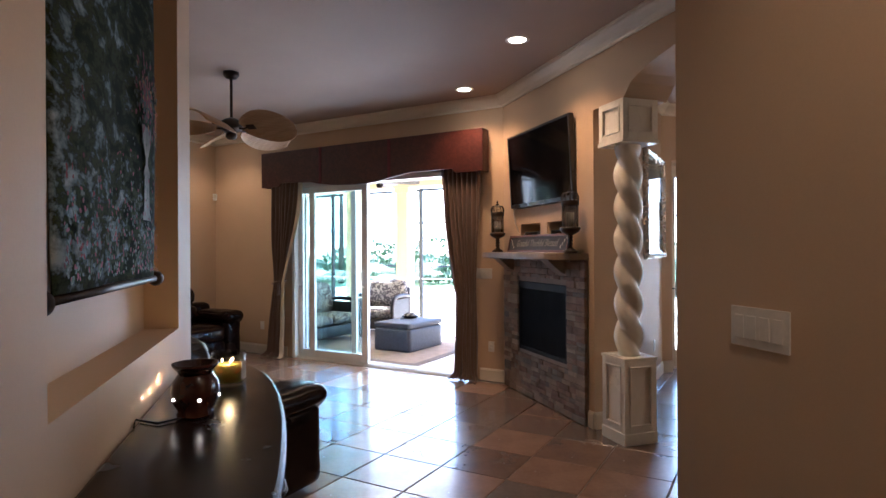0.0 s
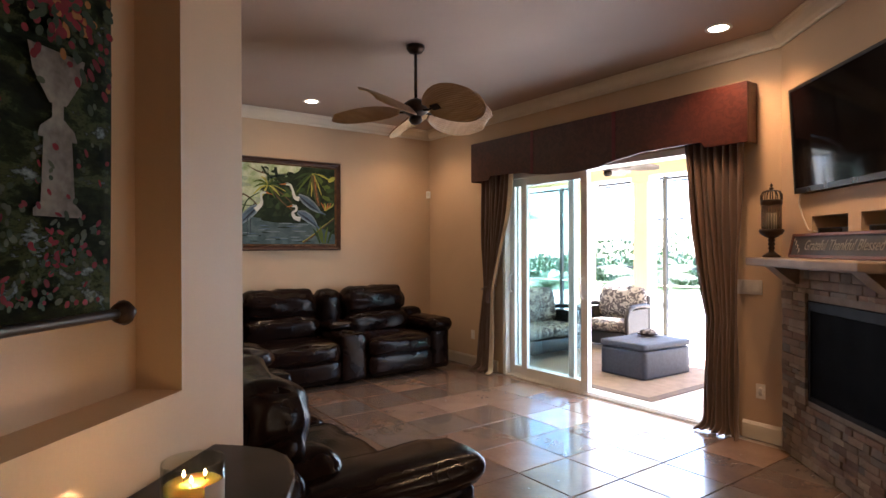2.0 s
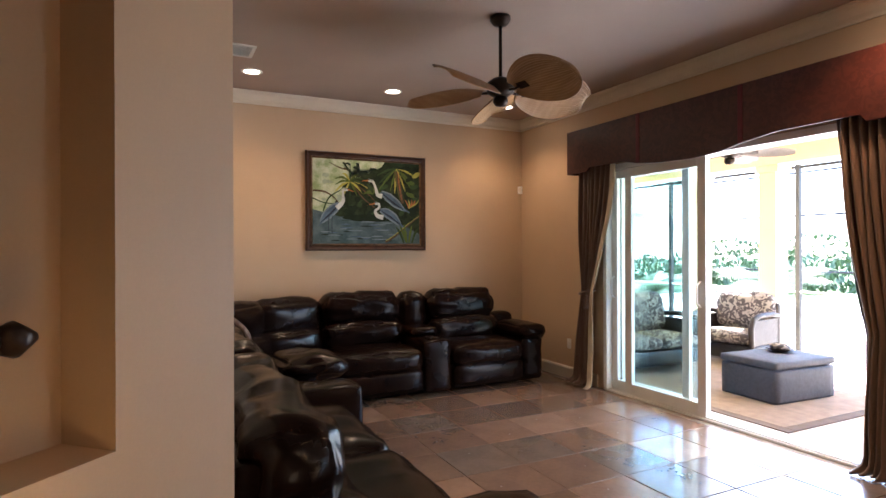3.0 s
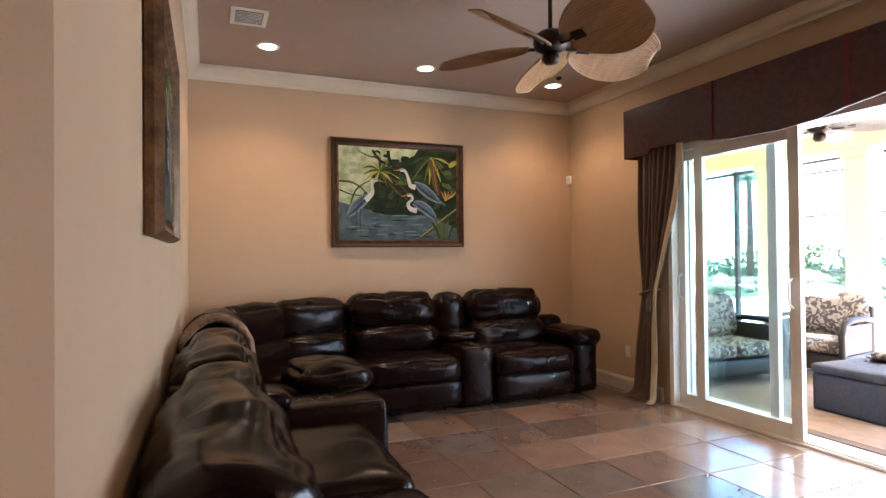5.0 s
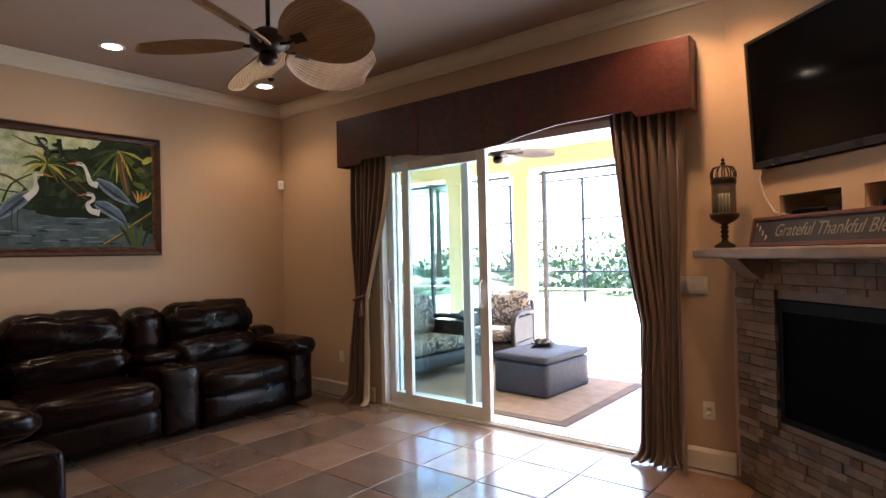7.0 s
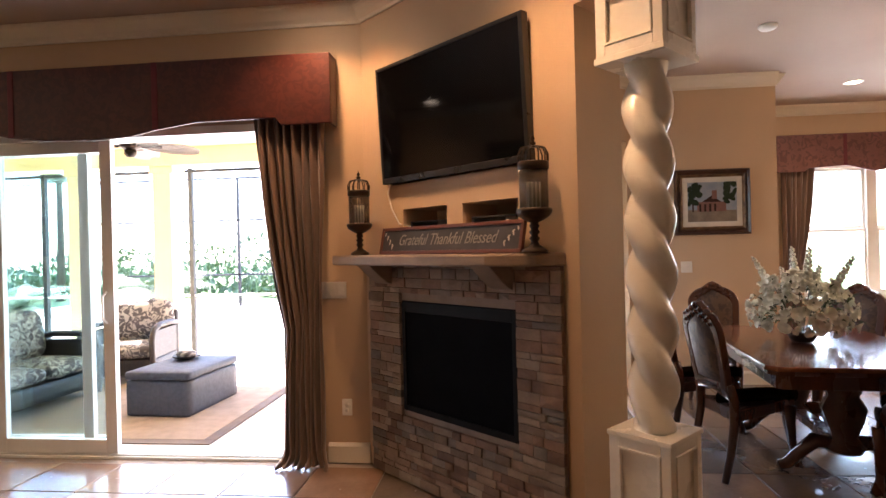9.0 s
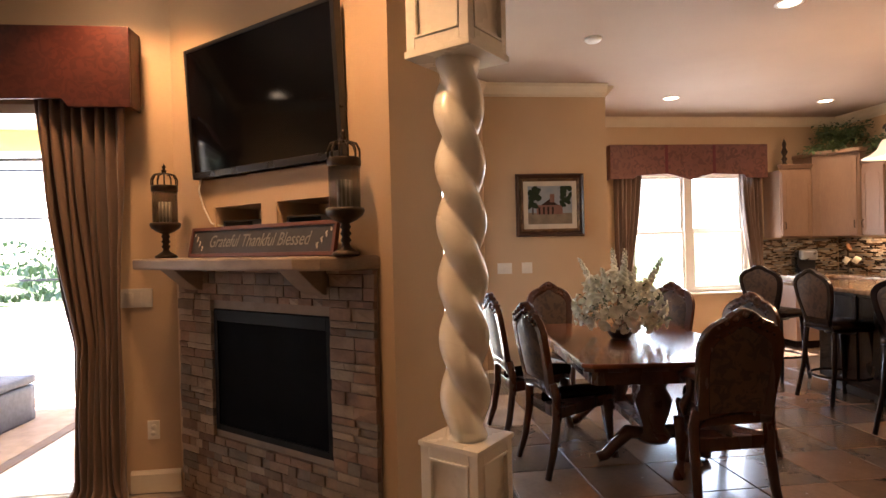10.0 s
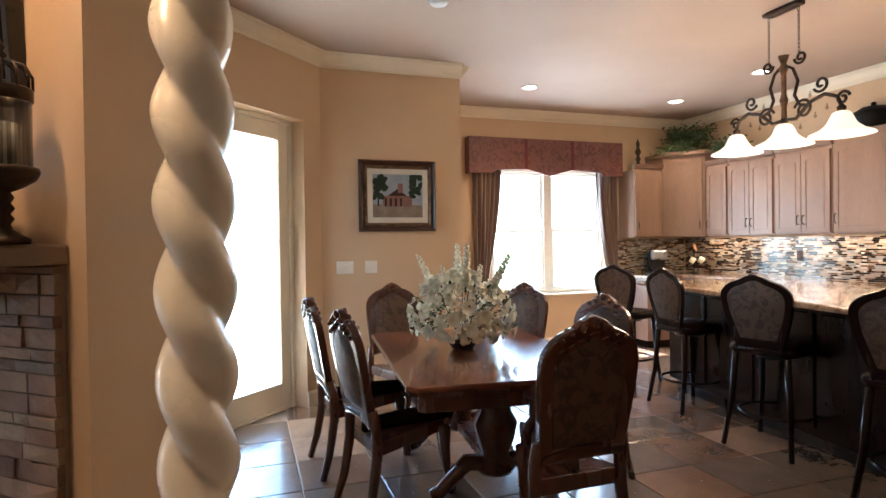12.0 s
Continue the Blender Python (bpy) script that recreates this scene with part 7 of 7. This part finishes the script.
cage = thing("screen_cage", "dark bronze screen enclosure frame of posts and rails round the pool", "screen enclosure")
for x in (-8.6, -7.1, -4.86, -1.6):
    part("post", Mesh().box((x - 0.03, 11.99, -0.02), (x + 0.03, 12.05, 2.70)), CAGE, cage)
part("rail", Mesh().box((-9.0, 12.0, 2.64), (-1.0, 12.04, 2.68)), CAGE, cage)
part("rail", Mesh().box((-9.0, 12.0, 0.90), (-1.0, 12.03, 0.925)), WHITE, cage, "pale chair rail")
for x in (-13, -10.5, -8, -5.5, -3, -0.5):
    part("post", Mesh().box((x - 0.035, 20.0, -0.02), (x + 0.035, 20.07, 3.6)), CAGE, cage)
for z in (0.85, 2.4, 3.6):
    part("rail", Mesh().box((-13.0, 20.0, z), (-0.5, 20.05, z + 0.05)), CAGE, cage)

rug = thing("outdoor_rug", "tan woven outdoor rug with a darker border on the porch", "rug")
part("field", Mesh().box((-5.9, 8.75, -0.0195), (-2.95, 10.95, -0.008)), RUG, rug, "tan woven field", 0.002)
part("border", Mesh().box((-6.0, 8.65, -0.0198), (-2.85, 8.745, -0.009)).box((-6.0, 10.955, -0.0198), (-2.85, 11.05, -0.009)).box((-6.0, 8.75, -0.0198), (-5.905, 10.95, -0.009)).box((-2.945, 8.75, -0.0198), (-2.85, 10.95, -0.009)), material("rug_border", (0.16, 0.115, 0.085), None, 0.95), rug, "darker border")
ott = thing("storage_ottoman", "charcoal woven storage ottoman with a lift lid on the rug", "ottoman", pose(-3.70, 9.78, -0.008, 0, 0, -3))
part("body", Mesh().soft((-0.32, -0.44, 0.0), (0.32, 0.44, 0.335), 0.02, 0, 0, 5), GREYBOX, ott)
part("lid", Mesh().soft((-0.33, -0.45, 0.337), (0.33, 0.45, 0.42), 0.025, 0.004, 0, 6), GREYBOX, ott, "padded lid")
tray = thing("cushion_stack", "small dark patterned dish on the ottoman", "dish", pose(-3.78, 9.95, 0.4165))
part("dish", Mesh().lathe([(0.06, 0), (0.13, 0.025), (0.14, 0.04), (0.10, 0.03), (0.0, 0.02)], 20), BRONZE, tray)
part("trim", Mesh().lathe([(0.09, 0.03), (0.10, 0.06), (0.07, 0.08), (0.0, 0.085)], 12), FLORAL, tray, "patterned filling")


def wicker(m, w, seats, label):
    s = thing("wicker_loveseat" if seats > 1 else "wicker_armchair", label, "outdoor seat", m)
    part("base", Mesh().soft((-w / 2, 0.05, 0.08), (w / 2, 0.75, 0.28), 0.04, 0, 0, 5), WICKER, s, "woven base")
    part("back", Mesh().soft((-w / 2, -0.02, 0.10), (w / 2, 0.08, 0.80), 0.04, 0, 0, 6), WICKER, s, "woven back")
    for sx in (-1, 1):
        x = sx * (w / 2 - 0.02)
        part("arm", Mesh().tube([(x, 0.0, 0.62), (x, 0.25, 0.66), (x, 0.55, 0.66), (x, 0.73, 0.62), (x, 0.78, 0.50), (x, 0.76, 0.02)], 0.035, 10), WICKER, s, "rolled woven arm")
        part("arm_panel", Mesh().box((x - 0.012, 0.08, 0.28), (x + 0.012, 0.74, 0.60)), WICKER, s, "woven arm panel")
        part("leg", Mesh().tube([(x, 0.04, 0.0), (x, 0.04, 0.12)], 0.03, 8), WICKER, s)
    d = (w - 0.12) / seats
    for i in range(seats):
        a = -w / 2 + 0.06 + d * i
        part("seat_cushion", Mesh().soft((a, 0.10, 0.285), (a + d - 0.01, 0.76, 0.43), 0.06, 0.02, 0.003, 9), FLORAL, s, "floral seat cushion")
        part("back_cushion", Mesh().soft((a, 0.05, 0.42), (a + d - 0.01, 0.24, 0.90), 0.08, 0.03, 0.004, 9, pose(0, 0.04, 0.0, 8, 0, 0) @ pose(0, 0, 0)), FLORAL, s, "floral back cushion")
    return s


wicker(pose(-5.72, 9.55, -0.006, 0, 0, -92), 1.35, 2, "dark wicker loveseat with floral cushions on the porch")
wicker(pose(-5.15, 11.35, -0.006, 0, 0, 190), 0.86, 1, "dark wicker armchair with floral cushions on the porch")
fan("ceiling_fan", "dark porch ceiling fan with ribbed leaf blades", (-3.956, 9.39, 2.53), 32, 2.92 - 2.53, material("grey_blade", (0.34, 0.32, 0.30), None, 0.6, bump=0.4), reach=(0.60, 0.13), tilt=-14)


def palm(at, h, n, L, seedn, label):
    p = thing("palm_tree", label, "palm", pose(*at))
    rr = random.Random(seedn)
    part("trunk", Mesh().tube([(0, 0, 0), (0.05, 0, h * 0.5), (0.02, 0.03, h)], [0.14, 0.11, 0.09], 10), BARK, p, "ringed grey trunk")
    for i in range(n):
        a = 2 * math.pi * i / n + rr.uniform(-0.2, 0.2)
        el = rr.uniform(0.1, 1.1)
        m = Mesh()
        pts = []
        for k in range(9):
            t = k / 8
            q = L * t
            pts.append(Vector((q * math.cos(a) * math.cos(el * (1 - t * 0.6)), q * math.sin(a) * math.cos(el * (1 - t * 0.6)), h + q * math.sin(el) - 0.9 * L * t * t * 0.6)))
        m.tube(pts, 0.012, 5)
        side = Vector((-math.sin(a), math.cos(a), 0))
        for k in range(1, 9):
            for j in range(3):
                c = pts[k - 1].lerp(pts[k], j / 3)
                d = (pts[k] - pts[k - 1]).normalized()
                w = 0.42 * L * math.sin(math.pi * min(1, (k + j / 3) / 9 + 0.05))
                for s in (-1, 1):
                    tip = c + side * s * w + d * w * 0.5 - Vector((0, 0, w * 0.35))
                    m.add([c, c + d * 0.035, tip], [(0, 1, 2)])
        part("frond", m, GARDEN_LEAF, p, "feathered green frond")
    return p


for i, (x, y, h, n, L) in enumerate(((-10.6, 15.2, 0.5, 15, 1.3), (-9.0, 17.5, 0.7, 15, 1.5), (-13.5, 17, 2.6, 16, 2.0), (-6.4, 22.5, 0.9, 15, 1.6), (-4.0, 23, 0.6, 14, 1.5), (-1.5, 22.5, 1.0, 14, 1.5), (-16, 23, 4.2, 16, 2.3))):
    palm((x, y, -0.06), h, n, L, 20 + i, "young green palm with arching fronds beyond the screen")


def bushes(name, label, spots, seedn, size=0.16):
    rr = random.Random(seedn)
    m = Mesh()
    for x, y, z, rx, rz, n in spots:
        for i in range(n):
            th, u = rr.uniform(0, 2 * math.pi), rr.uniform(-1, 1)
            q = (1 - u * u) ** 0.5
            k = rr.uniform(0.6, 1.0)
            c = Vector((x + rx * q * math.cos(th) * k, y + rx * 0.7 * q * math.sin(th) * k, z + rz * u * k))
            if c.z < 0:
                c.z = -c.z
            e = Matrix.Translation(c) @ Euler((rr.uniform(-1.5, 1.5), rr.uniform(-1.5, 1.5), rr.uniform(0, 6.3))).to_matrix().to_4x4()
            L = size * rr.uniform(0.6, 1.3)
            m.add([e @ Vector(v) for v in ((-L / 2, 0, 0), (0, -L * 0.25, 0.03), (L / 2, 0, 0), (0, L * 0.25, 0.03))], [(0, 1, 2, 3)])
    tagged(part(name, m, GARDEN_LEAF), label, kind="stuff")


bushes("hedge", "low loose green hedge beyond the pool screen", [(-22 + 1.55 * i, 24 + 1.3 * (i % 3), 0.4, 1.5, 0.45 + 0.35 * (i % 3), 420) for i in range(11)], 31, 0.30)
bushes("far_trees", "hazy low treetops in the distance", [(-60 + 11 * i, 84 + 3 * (i % 3), 1.6, 6.5, 1.6 + (i % 3), 300) for i in range(5)], 37, 0.8)


# ---- floor tiles and ledge stones ----
PITCH, X0, Y0 = 0.479, -0.85, 5.80
shared = {}
rt = random.Random(21)


def inside(x, y):
    if not (-6.3 < x < 6.4 and -1.2 < y < 12.3):
        return False
    if y > GARDEN + 0.02 and x < 0.95 and (y - x) > 9.55 + 0.24:
        return False
    if y > GARDEN and x < -1.2:
        return False
    if y < BACK - 0.05 and x + y < 2.6:
        return False
    return True


cells = []
for i in range(-13, 17):
    for j in range(-15, 15):
        x, y = X0 + PITCH * (i + 0.5), Y0 + PITCH * (j + 0.5)
        if inside(x, y):
            cells.append((x, y))


def near_path(c):
    return min(math.hypot(c[0] + 3.0, c[1] - 6.3), math.hypot(c[0] + 0.5, c[1] - 6.3), math.hypot(c[0] - 1.6, c[1] - 8.6))


cells.sort(key=near_path)


def tile_mesh(k):
    h = PITCH / 2 - 0.0035
    e = 0.004
    m = Mesh()
    vs = [(-h, -h, -0.010), (h, -h, -0.010), (h, h, -0.010), (-h, h, -0.010), (-h, -h, -0.003), (h, -h, -0.003), (h, h, -0.003), (-h, h, -0.003), (-h + e, -h + e, 0), (h - e, -h + e, 0), (h - e, h - e, 0), (-h + e, h - e, 0)]
    fs = [(0, 1, 5, 4), (1, 2, 6, 5), (2, 3, 7, 6), (3, 0, 4, 7), (4, 5, 9, 8), (5, 6, 10, 9), (6, 7, 11, 10), (7, 4, 8, 11), (8, 9, 10, 11)]
    return m.add(vs, fs).data("tile", [TILES[k]])


tile_data = [tile_mesh(k) for k in range(4)]
rest = Mesh()
for n, (x, y) in enumerate(cells):
    k = rt.choice((0, 0, 0, 1, 1, 1, 2, 2, 3))
    if n < 300:
        ob = new("tile", tile_data[k])
        ob.parent = floor
        ob.matrix_basis = pose(x, y, 0, rt.uniform(-0.05, 0.05), rt.uniform(-0.05, 0.05), rt.choice((0, 90, 180, 270)))
    else:
        h = PITCH / 2 - 0.0035
        rest.box((x - h, y - h, -0.010), (x + h, y + h, -0.0005), None, k)
tagged(part("tile_field", rest, TILES, floor), kind="stuff")


# ledge stone courses
rs = random.Random(9)
z, count = 0.004, 0
while z < STT - 0.01:
    hgt = min(rs.choice((0.036, 0.044, 0.052, 0.062)), STT - z)
    if STT - (z + hgt) < 0.02:
        hgt = STT - z
    spans = [(STX0, STX1)] if (z + hgt <= FZ0 + 0.01 or z >= FZ1 - 0.01) else [(STX0, FX0 - 0.002), (FX1 + 0.002, STX1)]
    for a, b in spans:
        x = a
        while x < b - 0.001:
            L = rs.uniform(0.06, 0.19)
            e = min(b, x + L)
            if b - e < 0.06:
                e = b
            t = rs.uniform(0.038, 0.048)
            g = 0.0006
            h0, h1 = z + g, z + hgt - g
            j = lambda q: rs.uniform(-q, q)
            vs = [(x + g, -0.021, h0), (e - g, -0.021, h0), (e - g, -0.021, h1), (x + g, -0.021, h1),
                  (x + g + 0.0012, -t + j(0.003), h0 + 0.0015), (e - g - 0.0012, -t + j(0.003), h0 + 0.0015), (e - g - 0.0012, -t + j(0.003), h1 - 0.0015), (x + g + 0.0012, -t + j(0.003), h1 - 0.0015), ((x + e) / 2 + j(0.02), -t - rs.uniform(0.0, 0.008), (h0 + h1) / 2)]
            fs = [(1, 0, 3, 2), (0, 1, 5, 4), (1, 2, 6, 5), (2, 3, 7, 6), (3, 0, 4, 7), (4, 5, 8), (5, 6, 8), (6, 7, 8), (7, 4, 8)]
            ob = part("stone", Mesh().add(vs, fs), rs.choice((STONES[0], STONES[0], STONES[1], STONES[2], STONES[2], STONES[3])), fire)
            count += 1
            x = e
    z += hgt
